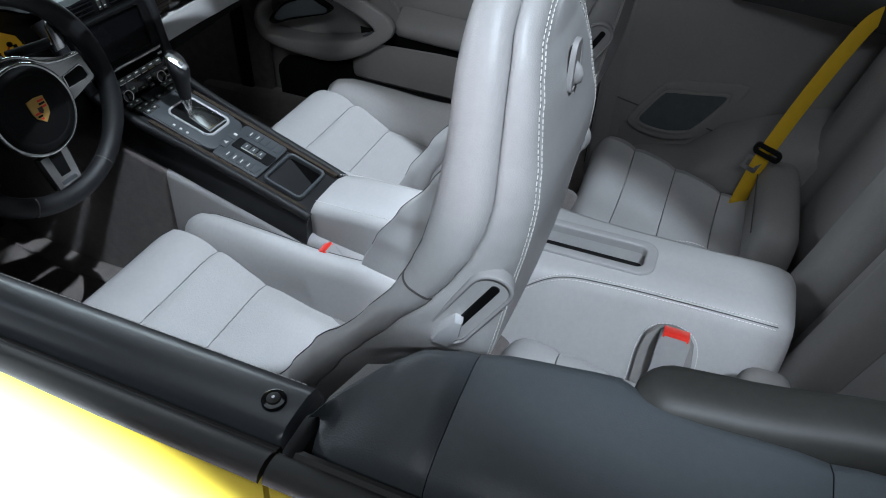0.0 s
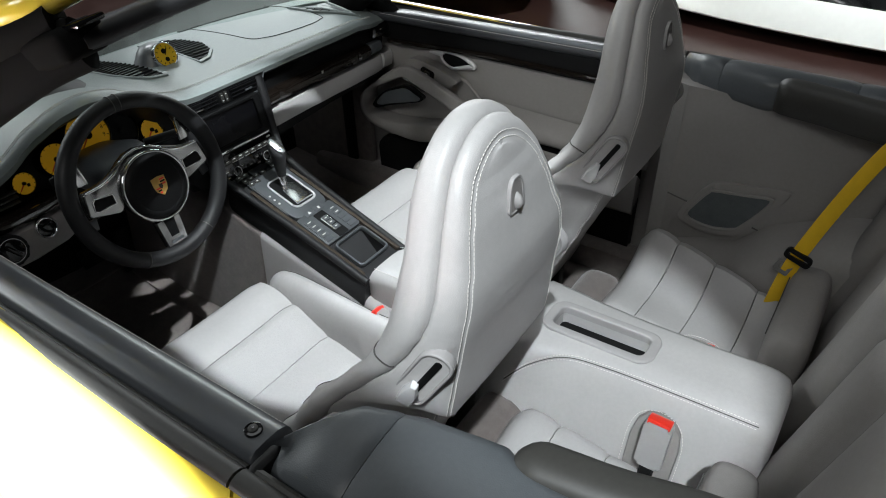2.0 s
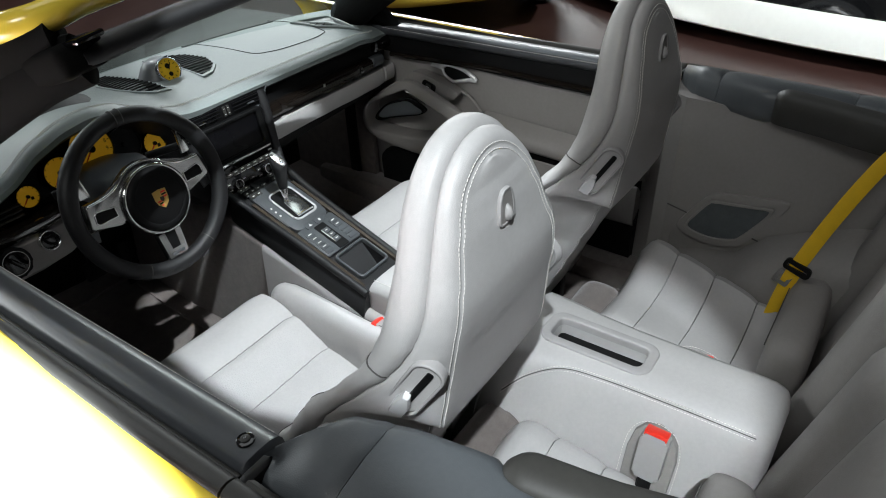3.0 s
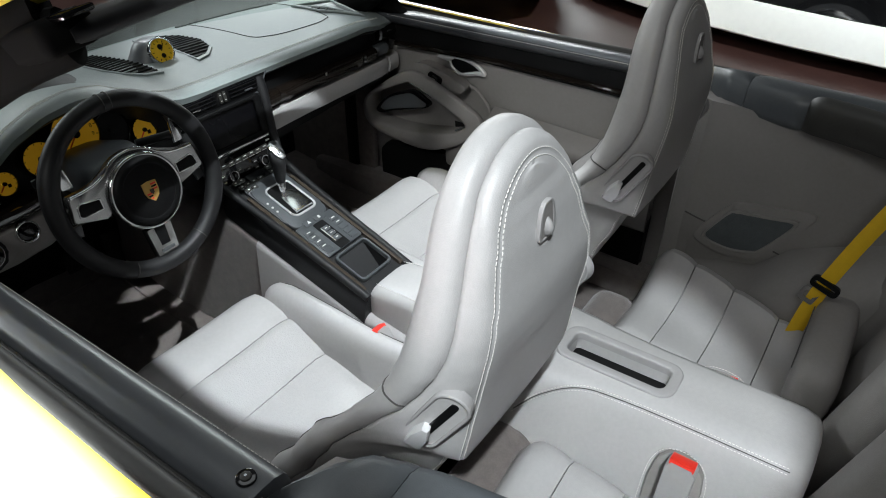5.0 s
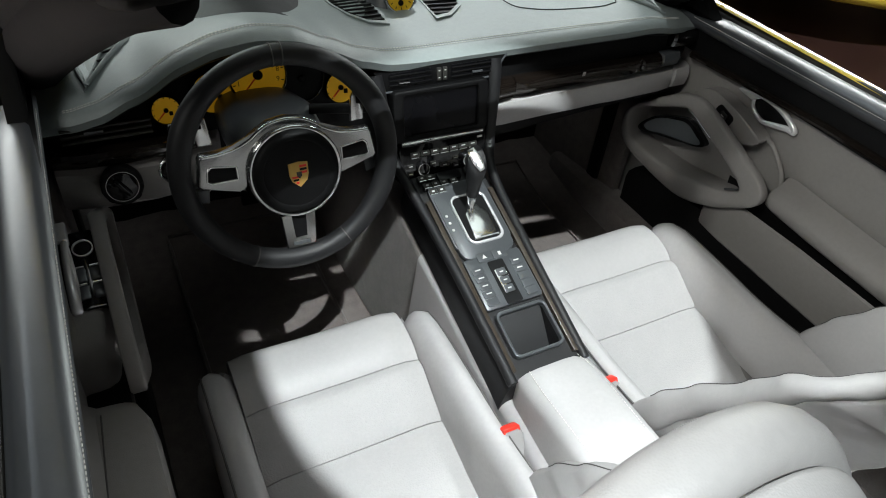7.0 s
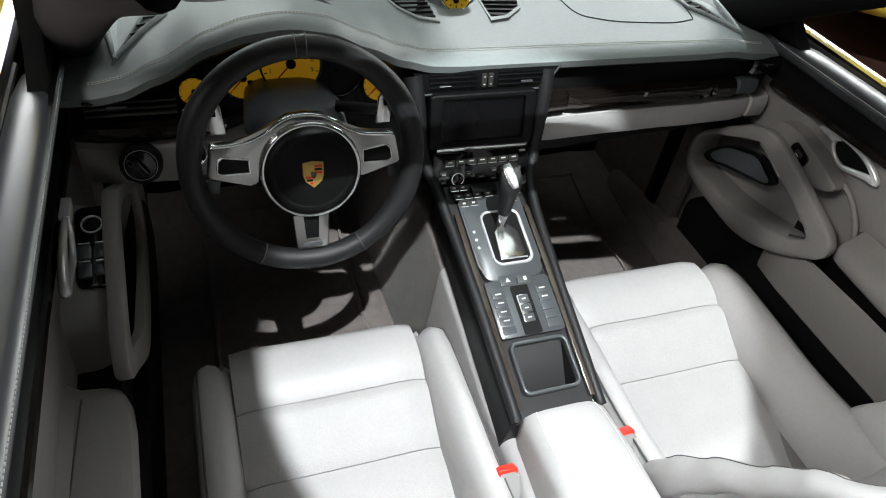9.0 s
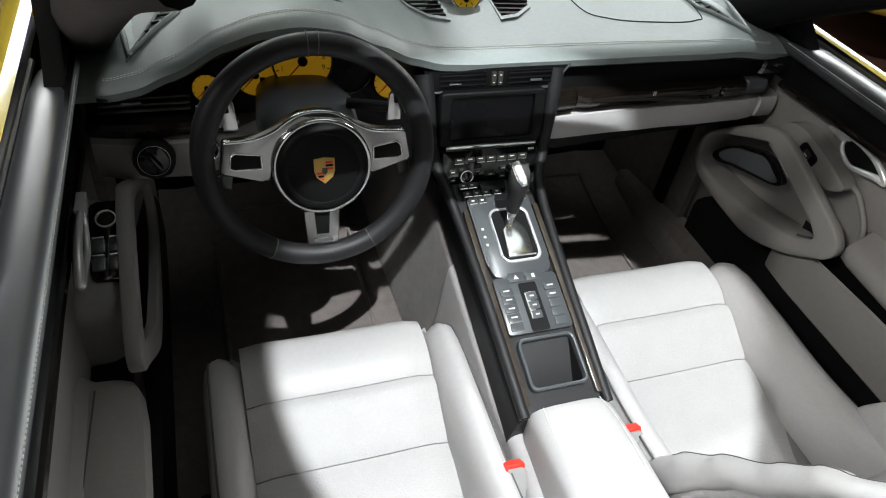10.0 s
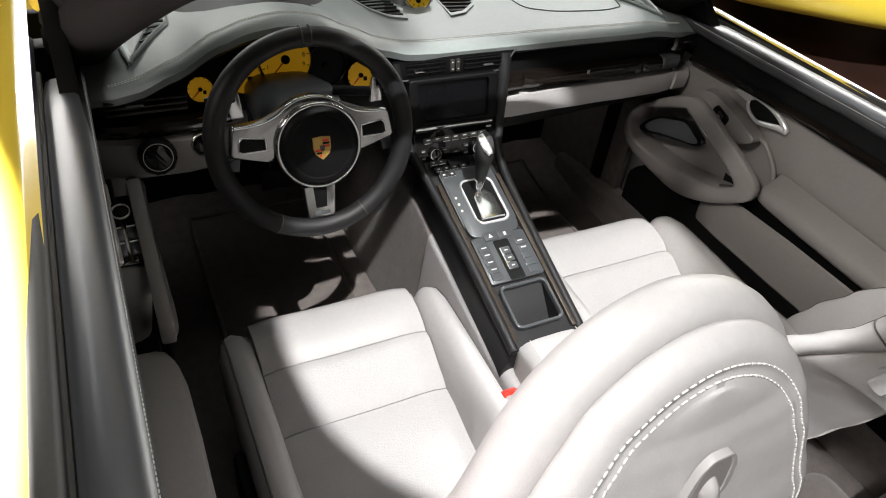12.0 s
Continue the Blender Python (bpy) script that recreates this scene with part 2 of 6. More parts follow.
def tube(bm, pts, r, n=8, closed=False, sx=1.0, up=(0, 0, 1)):
    """A round rod along the points; sx widens it across the way and up."""
    P = [Vector(p) for p in pts]
    rings = []
    m = len(P)
    for i, p in enumerate(P):
        a = P[(i - 1) % m] if closed or i else P[0]
        b = P[(i + 1) % m] if closed or i < m - 1 else P[-1]
        t = (b - a).normalized()
        s = t.cross(Vector(up))
        s = s.normalized() if s.length > 1e-5 else t.orthogonal().normalized()
        u = s.cross(t).normalized()
        rr = r(i / max(1, m - 1)) if callable(r) else r
        rings.append([p + s * (sx * rr * math.cos(2 * math.pi * k / n)) + u * (rr * math.sin(2 * math.pi * k / n)) for k in range(n)])
    if closed:
        rings.append(rings[0])
        vs = [[bm.verts.new(q) for q in g] for g in rings[:-1]]
        vs.append(vs[0])
        for a, b in zip(vs, vs[1:]):
            for i in range(n):
                j = (i + 1) % n
                bm.faces.new((a[i], a[j], b[j], b[i]))
    else:
        loft(bm, rings)


def loop_loft(bm, rings):
    """Skin a closed loop of closed sections."""
    vs = [[bm.verts.new(p) for p in r] for r in rings]
    for a, b in zip(vs, vs[1:] + vs[:1]):
        for i in range(len(a)):
            j = (i + 1) % len(a)
            bm.faces.new((a[i], a[j], b[j], b[i]))


def along(pts, step):
    """Places and ways every step along a path."""
    P = [Vector(p) for p in pts]
    out, need = [], 0.0
    for a, b in zip(P, P[1:]):
        d = (b - a).length
        if d < 1e-9:
            continue
        s = need
        while s < d:
            out.append((a + (b - a) * (s / d), (b - a).normalized()))
            s += step
        need = s - d
    return out


def stitches(bm, pts, step=0.0062, length=0.0042, r=0.00065):
    for p, w in along(pts, step):
        s = w.orthogonal().normalized()
        u = s.cross(w)
        q = [[bm.verts.new(p + w * (k * length) + s * (r * a) + u * (r * b)) for a, b in ((1, 0), (0, 1), (-1, 0), (0, -1))] for k in (-0.5, 0, 0.5)]
        for g, f in zip(q, q[1:]):
            for i in range(4):
                bm.faces.new((g[i], g[(i + 1) % 4], f[(i + 1) % 4], f[i]))
        bm.faces.new(q[0][::-1])
        bm.faces.new(q[-1])


def sheet(bm, f, us, vs, thick=0.0):
    """A surface f(u, v) over a grid; with thick, a closed slab that hangs below it."""
    g = [[bm.verts.new(f(u, v)) for v in vs] for u in us]
    for i in range(len(us) - 1):
        for j in range(len(vs) - 1):
            bm.faces.new((g[i][j], g[i + 1][j], g[i + 1][j + 1], g[i][j + 1]))
    if thick:
        k = [[bm.verts.new(v.co - Vector((0, 0, thick))) for v in r] for r in g]
        for i in range(len(us) - 1):
            for j in range(len(vs) - 1):
                bm.faces.new((k[i][j], k[i][j + 1], k[i + 1][j + 1], k[i + 1][j]))
        for i in range(len(us) - 1):
            bm.faces.new((g[i][0], k[i][0], k[i + 1][0], g[i + 1][0]))
            bm.faces.new((g[i][-1], g[i + 1][-1], k[i + 1][-1], k[i][-1]))
        for j in range(len(vs) - 1):
            bm.faces.new((g[0][j], g[0][j + 1], k[0][j + 1], k[0][j]))
            bm.faces.new((g[-1][j], k[-1][j], k[-1][j + 1], g[-1][j + 1]))


def lin(a, b, n):
    return [a + (b - a) * i / n for i in range(n + 1)]


def B():
    return bmesh.new()


# ---- the hall ----
bm = B()
sheet(bm, lambda u, v: (u, v, 0.0), lin(-30, 30, 12), lin(-30, 30, 12))
tagged(part("ground", bm, FLOORWOOD, smooth=False), "dark reddish brown exhibition hall floor", "floor", kind="structure")
for i, (c, s) in enumerate((((0, 12, 2.6), (24, 0.2, 5.2)), ((0, -12, 2.6), (24, 0.2, 5.2)), ((-12, 0, 2.6), (0.2, 23.8, 5.2)), ((12, 0, 2.6), (0.2, 23.8, 5.2)))):
    bm = B()
    box(bm, c, s)
    tagged(part(("wall_north", "wall_south", "wall_west", "wall_east")[i], bm, WALLDARK, smooth=False), "dark wall of the exhibition hall", "wall", kind="structure")
bm = B()
box(bm, (0, 0, 5.3), (24.2, 24.2, 0.2))
tagged(part("ceiling", bm, WALLDARK, smooth=False), "dark ceiling of the exhibition hall", "ceiling", kind="structure")


# ---- car shell ----
shell = thing("car_body", (0, 0, 0), "yellow open sports car body on the hall floor", "car body")


def skin(side, y0, y1, tab, bulge, n=14, rake=(0.0, 0.0)):
    """Outer skin of a side: rows of (z, x) swept along y, as a slab with an inner wall."""
    bm = B()
    ys = lin(y0, y1, n)
    prof = spline([(x, 0, z) for z, x in tab], 5)
    rings = []
    for y in ys:
        k = bulge(y)
        w = (y - y0) / (y1 - y0)
        rk = lambda x: (rake[0] * (1 - w) + rake[1] * w) * max(0.0, min(1.0, (x - 0.79) / 0.085))
        out = [Vector((side * (p.x + k * max(0, min(1, (0.84 - p.z) / 0.2))), y + rk(p.x), p.z)) for p in prof]
        inn = [Vector((side * (p.x - 0.018), y + rk(p.x), p.z - 0.004)) for p in reversed(prof)]
        rings.append(out + inn)
    loft(bm, rings)
    return bm


FLANK = [(0.854, 0.790), (0.848, 0.804), (0.822, 0.835), (0.773, 0.866), (0.68, 0.888), (0.55, 0.895), (0.40, 0.885), (0.25, 0.865)]
for s in (-1, 1):
    part("rear_fender", skin(s, -1.68, -0.477, FLANK, lambda y: 0.05 * max(0, min(1, (-0.5 - y) / 0.6)), rake=(0.0, -0.07)), YELLOW, shell)
    part("front_fender", skin(s, 0.86, 1.02, FLANK, lambda y: 0.0), YELLOW, shell)
    # rubber strip and chromeless rail on top of the rear flank
    bm = B()
    tube(bm, [(s * 0.783, y, 0.857) for y in lin(-1.3, -0.477, 10)], 0.010, 12, sx=1.5)
    part("waist_strip", bm, RUBBER, shell, "matt black waist strip")
    bm = B()
    tube(bm, [(s * 0.766, y, 0.857) for y in lin(-1.3, -0.490, 10)], 0.007, 8)
    part("window_seal", bm, RUBBER, shell, "ribbed black rubber seal")
def clip(rows):
    """A closed end of the body from rows of (y, half width, lower edge, upper edge)."""
    bm = B()
    rg = []
    for y, w, zb, zt in rows:
        rg.append([Vector((w * math.copysign(abs(math.cos(t)) ** 0.32, math.cos(t)), y, (zb + zt) / 2 + (zt - zb) / 2 * math.copysign(abs(math.sin(t)) ** 0.5, math.sin(t)))) for t in [2 * math.pi * k / 48 for k in range(48)]])
    loft(bm, rg)
    return bm


part("front_end", clip(((1.0, 0.885, 0.20, 0.800), (1.2, 0.890, 0.20, 0.785), (1.45, 0.890, 0.20, 0.750), (1.7, 0.870, 0.20, 0.700), (1.9, 0.825, 0.21, 0.640), (2.05, 0.74, 0.23, 0.58), (2.15, 0.61, 0.26, 0.53), (2.20, 0.44, 0.31, 0.48))), YELLOW, shell, "rounded yellow bonnet and front wings", angle=60)
part("rear_end", clip(((-1.66, 0.915, 0.22, 0.835), (-1.8, 0.90, 0.23, 0.80), (-1.95, 0.86, 0.25, 0.74), (-2.08, 0.77, 0.28, 0.68), (-2.16, 0.60, 0.34, 0.60))), YELLOW, shell, "rounded yellow tail", angle=60)
bm = B()
sheet(bm, lambda u, v: (u, v, 0.812 - 0.03 * (u / 0.8) ** 2 - 0.10 * max(0, v - 1.0) ** 1.5), lin(-0.76, 0.76, 16), lin(0.965, 1.32, 6), 0.02)
part("cowl", bm, BLACK, shell, "black cowl below the windscreen")
bm = B()
sheet(bm, lambda u, v: (u, v, 0.865 - 0.03 * (u / 0.7) ** 2 + 0.03 * math.sin((v + 1.2) * 2)), lin(-0.76, 0.76, 14), lin(-1.72, -1.19, 8), 0.03)
part("hood_cover", bm, DARK_LEATHER, shell, "dark slate cover over the folded roof")
bm = B()
box(bm, (0, -0.02, 0.115), (1.56, 2.3, 0.09), 0.02)
part("floor_pan", bm, BLACK, shell)
# side sills
for s in (-1, 1):
    bm = B()
    box(bm, (s * 0.70, 0.1, 0.24 if s < 0 else 0.205), (0.10, 1.5, 0.16 if s < 0 else 0.09), 0.02)
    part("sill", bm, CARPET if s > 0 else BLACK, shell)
for s in (-1, 1):
    bm = B()
    box(bm, (s * 0.735, 0.69, 0.49), (0.12, 0.05, 0.68), 0.01)
    bmesh.ops.translate(bm, vec=(s * 0.02, 0, 0), verts=bm.verts)
    part("hinge_pillar", bm, BLACK, shell, "black hinge pillar behind the door lining")
for s in (-1, 1):
    bm = B()
    prism(bm, [(s * 0.612, -0.560), (s * 0.640, -0.490), (s * 0.690, -0.476), (s * 0.775, -0.474), (s * 0.775, -0.560)][::s], 0.840, base=0.20)
    part("pillar_cover", bm, SHADED_GREY, shell, "grey cover between door and rear side panel")
# bulkhead ahead of the feet
bm = B()
box(bm, (0, 0.975, 0.46), (1.62, 0.03, 0.64), 0.01)
part("bulkhead", bm, BLACK, shell)

# windscreen frame
PIL = [(0.70, 0.66, 0.84), (0.655, 0.50, 0.945), (0.607, 0.28, 1.070), (0.567, 0.12, 1.155), (0.52, 0.055, 1.182)]
wind = thing("windscreen", (0, 0, 0), "black-lined windscreen frame with clear glass, yellow outside", "windscreen")
for s in (-1, 1):
    bm = B()
    tube(bm, spline([(s * x, y, z) for x, y, z in PIL], 5), lambda t: 0.062 - 0.022 * t, 14, sx=0.85)
    part("pillar", bm, BLACK_CLOTH, wind, "black inner cover of the windscreen pillar")
bm = B()
tube(bm, spline([(-0.53, 0.055, 1.185), (-0.3, 0.085, 1.193), (0, 0.10, 1.197), (0.3, 0.085, 1.193), (0.53, 0.055, 1.185)], 8), 0.019, 12, sx=1.35)
part("header", bm, RIM_LEATHER, wind, "black padded header rail")
side = [(x + 0.034, y + 0.030, z + 0.066) for x, y, z in PIL[:4]] + [(0.545, 0.088, 1.244), (0.46, 0.098, 1.254)]
bm = B()
tube(bm, spline([(-x, y, z) for x, y, z in side] + [(-0.3, 0.122, 1.256), (0, 0.138, 1.258), (0.3, 0.122, 1.256)] + list(reversed(side)), 6), 0.024, 12)
part("frame_skin", bm, YELLOW, wind, "yellow outer skin of the windscreen frame")
for s in (-1, 1):
    bm = B()
    tube(bm, spline([(s * (x + 0.016), y + 0.018, z + 0.036) for x, y, z in PIL], 5), 0.034, 10)
    part("frame_seal", bm, BLACK_CLOTH, wind, "black rubber seal along the windscreen pillar")
bm = B()
sheet(bm, lambda u, v: (u * (0.66 - 0.14 * v), 0.93 - 0.80 * v - 0.24 * u * u * (1 - v), 0.838 + 0.355 * v), lin(-1, 1, 12), lin(0.02, 0.98, 8), 0.004)
glass = part("pane", bm, GLASS, wind, "clear windscreen glass")
glass.visible_shadow = False
for s in (-1, 1):
    bm = B()
    box(bm, (0, 0, 0), (0.10, 0.085, 0.050), 0.014, 3, m=frame_m((s * 0.535, 0.075, 1.182), (1, 0.3 * -s, 0), (0, 1, -0.3)))
    part("corner_cover", bm, BLACK_CLOTH, wind, "black corner cover of the windscreen frame")
# latch plates at the header's ends
for s in (-1, 1):
    bm = B()
    box(bm, (0, 0, 0), (0.058, 0.052, 0.010), 0.004, m=frame_m((s * 0.520, 0.048, 1.212), (1, 0.3 * -s, 0), (0, 1, -0.3)))
    part("roof_latch", bm, BLACK_GLOSS, wind, "black roof latch plate")

# ---- cabin floor ----
bm = B()
sheet(bm, lambda u, v: (u, v, 0.165 + 0.30 * max(0, v - 0.62) ** 1.3 + 0.004 * math.sin(40 * u + 11 * v)), lin(-0.66, 0.70, 30), lin(-1.0, 1.0, 40), 0.01)
tagged(part("cabin_carpet", bm, CARPET), "grey brown cut-pile carpet on the cabin floor", "carpet")
for s in (-1, 1):
    bm = B()
    sheet(bm, lambda u, v: (s * u, v, 0.185 + 0.30 * max(0, v - 0.62) ** 1.3 + 0.003 * math.sin(31 * u + 17 * v)), lin(0.20, 0.53, 14), lin(0.22, 0.86, 20), 0.012)
    mat_ = tagged(part("floor_mat", bm, CARPET), "grey brown carpet floor mat in the footwell", "floor mat", "floor mats")
    bm = B()
    z_ = lambda y: 0.187 + 0.30 * max(0, y - 0.62) ** 1.3
    tube(bm, [(s * 0.20, 0.22, z_(0.22))] + [(s * 0.53, 0.22, z_(0.22))] + [(s * 0.53, y, z_(y)) for y in lin(0.24, 0.86, 12)] + [(s * 0.20, y, z_(y)) for y in lin(0.86, 0.24, 12)], 0.005, 6, closed=True)
    part("binding", bm, CARPET, mat_, "pale sewn binding")
# pedals
bm = B()
box(bm, (-0.30, 0.80, 0.36), (0.09, 0.015, 0.06), 0.005)
box(bm, (-0.30, 0.84, 0.46), (0.02, 0.02, 0.20), 0.004)
tagged(part("brake_pedal", bm, BLACK), "black rubber brake pedal in the dark footwell", "pedal", "pedals")
bm = B()
box(bm, (-0.20, 0.82, 0.31), (0.05, 0.015, 0.15), 0.005)
box(bm, (-0.20, 0.86, 0.30), (0.02, 0.05, 0.03), 0.004)
tagged(part("accelerator_pedal", bm, BLACK), "black accelerator pedal in the dark footwell", "pedal", "pedals")


# ---- centre tunnel between the front seats ----
def tunnel_ring(y, top, hw_t, hw_b, zb, r=0.02, n=4):
    pts = [(-hw_b, zb)]
    for sx in (-1, 1):
        for k in range(n + 1):
            a = radians(90 * k / n)
            if sx < 0:
                pts.append((-(hw_t - r) - r * math.cos(a), top - r + r * math.sin(a)))
            else:
                pts.append(((hw_t - r) + r * math.sin(a), top - r + r * math.cos(a)))
    pts.append((hw_b, zb))
    return [Vector((x, y, z)) for x, z in pts]


tun = thing("centre_tunnel", (0, 0, 0.17), "light grey leather covered tunnel between the front seats", "tunnel cover")
bm = B()
loft(bm, [tunnel_ring(y, z, a, b, 0.17) for y, z, a, b in ((-0.46, 0.36, 0.105, 0.125), (-0.30, 0.40, 0.10, 0.12), (-0.05, 0.43, 0.097, 0.12), (0.0, 0.437, 0.104, 0.123), (0.2, 0.490, 0.106, 0.126), (0.29, 0.515, 0.107, 0.128))])
bmesh.ops.translate(bm, vec=(0, 0, -0.17), verts=bm.verts)
part("cover", bm, PLASTIC_GREY, tun)
bm = B()
loft(bm, [tunnel_ring(y, z, a, b, 0.17) for y, z, a, b in ((0.291, 0.512, 0.104, 0.125), (0.42, 0.550, 0.105, 0.128), (0.9, 0.55, 0.110, 0.140))])
bmesh.ops.translate(bm, vec=(0, 0, -0.17), verts=bm.verts)
part("carpet_cover", bm, CARPET, tun, "dark carpet over the front of the tunnel")
for s in (-1, 1):
    bm = B()
    tube(bm, spline([(s * 0.131, 0.40, 0.045), (s * 0.126, 0.2, 0.05), (s * 0.119, -0.05, 0.05), (s * 0.119, -0.3, 0.05)], 8), 0.003, 6)
    part("carpet_edge", bm, CARPET, tun, "carpet edge along the tunnel foot")

# ---- centre console ----
CS = 0.33


def con_z(y):
    return 0.488 + CS * (y + 0.01)


con = thing("centre_console", (0, 0, 0.40), "sloping dark centre console with gear lever and buttons", "centre console")


def con_part(name, bm, mat, label="", parent=None, smooth=True, angle=40):
    if parent is None:
        bmesh.ops.translate(bm, vec=(0, 0, -0.40), verts=bm.verts)
        return part(name, bm, mat, con, label, smooth, angle)
    bmesh.ops.translate(bm, vec=(0, 0, -0.40), verts=bm.verts)
    return part(name, bm, mat, parent, label, smooth, angle)


def con_m(x, y, lift=0.0):
    """A frame on the console's slope: x right, y up the slope."""
    return frame_m((x, y, con_z(y) + lift), (1, 0, 0), (0, 1, CS))


bm = B()
rings = []
for y in [-0.045, -0.0045, -0.004, 0.076, 0.0765] + lin(0.10, 0.40, 7):
    z = con_z(y) - 0.004
    well = 0.062 if -0.0042 < y < 0.0722 else 0.0
    rings.append([Vector(p) for p in ((-0.085, y, z - 0.13), (-0.099, y, z - 0.055), (-0.088, y, z - 0.012), (-0.078, y, z), (-0.049, y, z), (-0.047, y, z - well), (0.049, y, z - well), (0.051, y, z), (0.078, y, z), (0.088, y, z - 0.012), (0.099, y, z - 0.055), (0.085, y, z - 0.13))])
loft(bm, rings)
con_part("side_cover", bm, RIM_LEATHER, "black leather side covers")
# wood inlay frame around the plates
for s in (-1, 1):
    bm = B()
    prism(bm, [(s * x, y) for x, y in ((0.0625, -0.17), (0.0765, -0.175), (0.0765, 0.21), (0.0665, 0.21), (0.0650, 0.05))][::s], 0.0065, con_m(0, 0.135), 0.0015, base=-0.004)
    con_part("wood_inlay", bm, LIT_BURR, "dark burr wood inlay strip")
for s in (-1, 1):
    bm = B()
    tube(bm, spline([(s * x, y, z) for x, y, z in ((0.132, 0.482, 0.815), (0.127, 0.458, 0.765), (0.114, 0.424, 0.67), (0.094, 0.36, con_z(0.36) + 0.006), (0.084, 0.2, con_z(0.2) + 0.003), (0.080, 0.05, con_z(0.05) + 0.002), (0.078, -0.045, con_z(-0.045)))], 8), lambda t: 0.010 + 0.009 * max(0, 1 - t / 0.42), 12, sx=1.0)
    con_part("edge_rail", bm, RIM_LEATHER, "dark grey lacquered edge rail")
# upper plate with the selector gate
bm = B()
prism(bm, rrect(0.126, 0.155, 0.012), 0.006, con_m(0, 0.290), 0.002)
con_part("selector_plate", bm, TRIM_METAL, "dark grey glossy selector plate")
bm = B()
prism(bm, [(p[0], p[1]) for p in rrect(0.118, 0.165, 0.02)], 0.0075, con_m(0, 0.272), 0.002)
con_part("gate_surround", bm, TRIM_METAL, "glossy dark grey gate surround")
bm = B()
ring_prism(bm, rrect(0.081, 0.117, 0.018, cx=0.001), rrect(0.070, 0.106, 0.014), 0.002, 0.0115, con_m(0.008, 0.275), 0.003)
con_part("gate_frame", bm, GRIP, "bright satin metal gate frame")
bm = B()
prism(bm, rrect(0.070, 0.106, 0.014), 0.0095, con_m(0.008, 0.275))
con_part("gate_well", bm, BLACK, "black gate well")
bm = B()
prism(bm, [(-0.028, -0.046), (0.028, -0.046), (0.024, 0.012), (0.008, 0.030), (-0.008, 0.030), (-0.024, 0.012)], 0.018, con_m(0.008, 0.272), 0.006, base=0.008)
con_part("gate_slide", bm, ALU, "bright satin metal gate slide")
for k in range(3):
    bm = B()
    prism(bm, rrect(0.005, 0.005, 0.001, 2), 0.0095, con_m(-0.051, 0.292 - 0.016 * k))
    con_part("gate_mark", bm, WHITE_MARK)
# gear lever
lever = thing("gear_lever", (0, 0, 0))
lever.parent = con
bm = B()
ax = Vector((0.0, 0.02, 1.0)).normalized()
o = Vector((0.004, 0.293, con_z(0.293) + 0.006 - 0.40))
tube(bm, [o, o + ax * 0.042], 0.0095, 16)
part("collar", bm, CHROME, lever, "chrome lever collar")
bm = B()
rg = []
for h, a, b, sl in ((0.038, 0.0115, 0.012, 0.0), (0.055, 0.0135, 0.015, 0.0), (0.080, 0.0160, 0.019, 0.15), (0.100, 0.0190, 0.023, 0.40), (0.113, 0.0195, 0.024, 0.65), (0.122, 0.0165, 0.021, 0.80), (0.125, 0.009, 0.012, 0.80)):
    c = o + ax * h
    rg.append([c + Vector((a * math.cos(q), b * math.sin(q), sl * (b * math.sin(q) + 0.45 * a * math.cos(q)))) for q in [2 * math.pi * k / 24 for k in range(24)]])
loft(bm, rg)
part("knob", bm, RIM_LEATHER, lever, "black leather lever knob")
bm = B()
mm = frame_m(o + ax * 0.1215 + Vector((-0.0025, 0, 0)), (1, 0, 0.36), (0, 1, 0.80))
prism(bm, [(-0.007, 0.022), (-0.0095, 0.010), (-0.0095, -0.014), (-0.006, -0.026), (0.006, -0.026), (0.0095, -0.014), (0.0095, 0.010), (0.007, 0.022)], 0.005, mm, 0.002)
inlay = part("knob_inlay", bm, SATIN, lever, "chrome inlay on the lever knob")
bm = B()
prism(bm, rrect(0.008, 0.012, 0.003, 3, 0.0, -0.010), 0.0054, mm)
part("inlay_mark", bm, TRIM_METAL, inlay)
# buttons above the gate
for r, (y, xs) in enumerate(((0.386, (-0.062, -0.044, 0.044, 0.062)), (0.368, (-0.058, -0.039, -0.020, 0.002, 0.042, 0.061)), (0.352, (-0.052, -0.033, 0.048)))):
    for x in xs:
        bm = B()
        prism(bm, rrect(0.0170, 0.0135, 0.002, 2), 0.0085, con_m(x, y), 0.001)
        b_ = con_part("button", bm, RUBBER)
        bm = B()
        prism(bm, rrect(0.0060, 0.0034, 0.0010, 2), 0.0088, con_m(x, y + 0.0005))
        con_part("button_mark", bm, WHITE_MARK, parent=b_)
        bm = B()
        prism(bm, rrect(0.0150, 0.0012, 0.0003, 1), 0.0088, con_m(x, y - 0.0062))
        con_part("button_line", bm, ALU, parent=b_)
bm = B()
prism(bm, rrect(0.052, 0.022, 0.003, 2), 0.0085, con_m(-0.002, 0.382), 0.001)
con_part("climate_display", bm, SCREEN, "dark climate display")
# lower plate with hazard key, switch block
bm = B()
prism(bm, rrect(0.124, 0.110, 0.006), 0.006, con_m(0, 0.142), 0.0015)
con_part("switch_plate", bm, TRIM_METAL, "dark grey lower switch plate")
for x, pts in ((-0.017, [(-0.005, -0.004), (0.005, -0.004), (0, 0.005)]), (0.017, [(-0.003, -0.005), (0.003, -0.005), (0.003, 0.003), (-0.003, 0.003)])):
    bm = B()
    prism(bm, rrect(0.031, 0.020, 0.003, 2), 0.0082, con_m(x, 0.192), 0.001)
    b_ = con_part("hazard_key" if x < 0 else "lock_key", bm, TRIM_METAL)
    bm = B()
    prism(bm, pts, 0.0086, con_m(x, 0.192))
    con_part("key_mark", bm, WHITE_MARK, parent=b_)
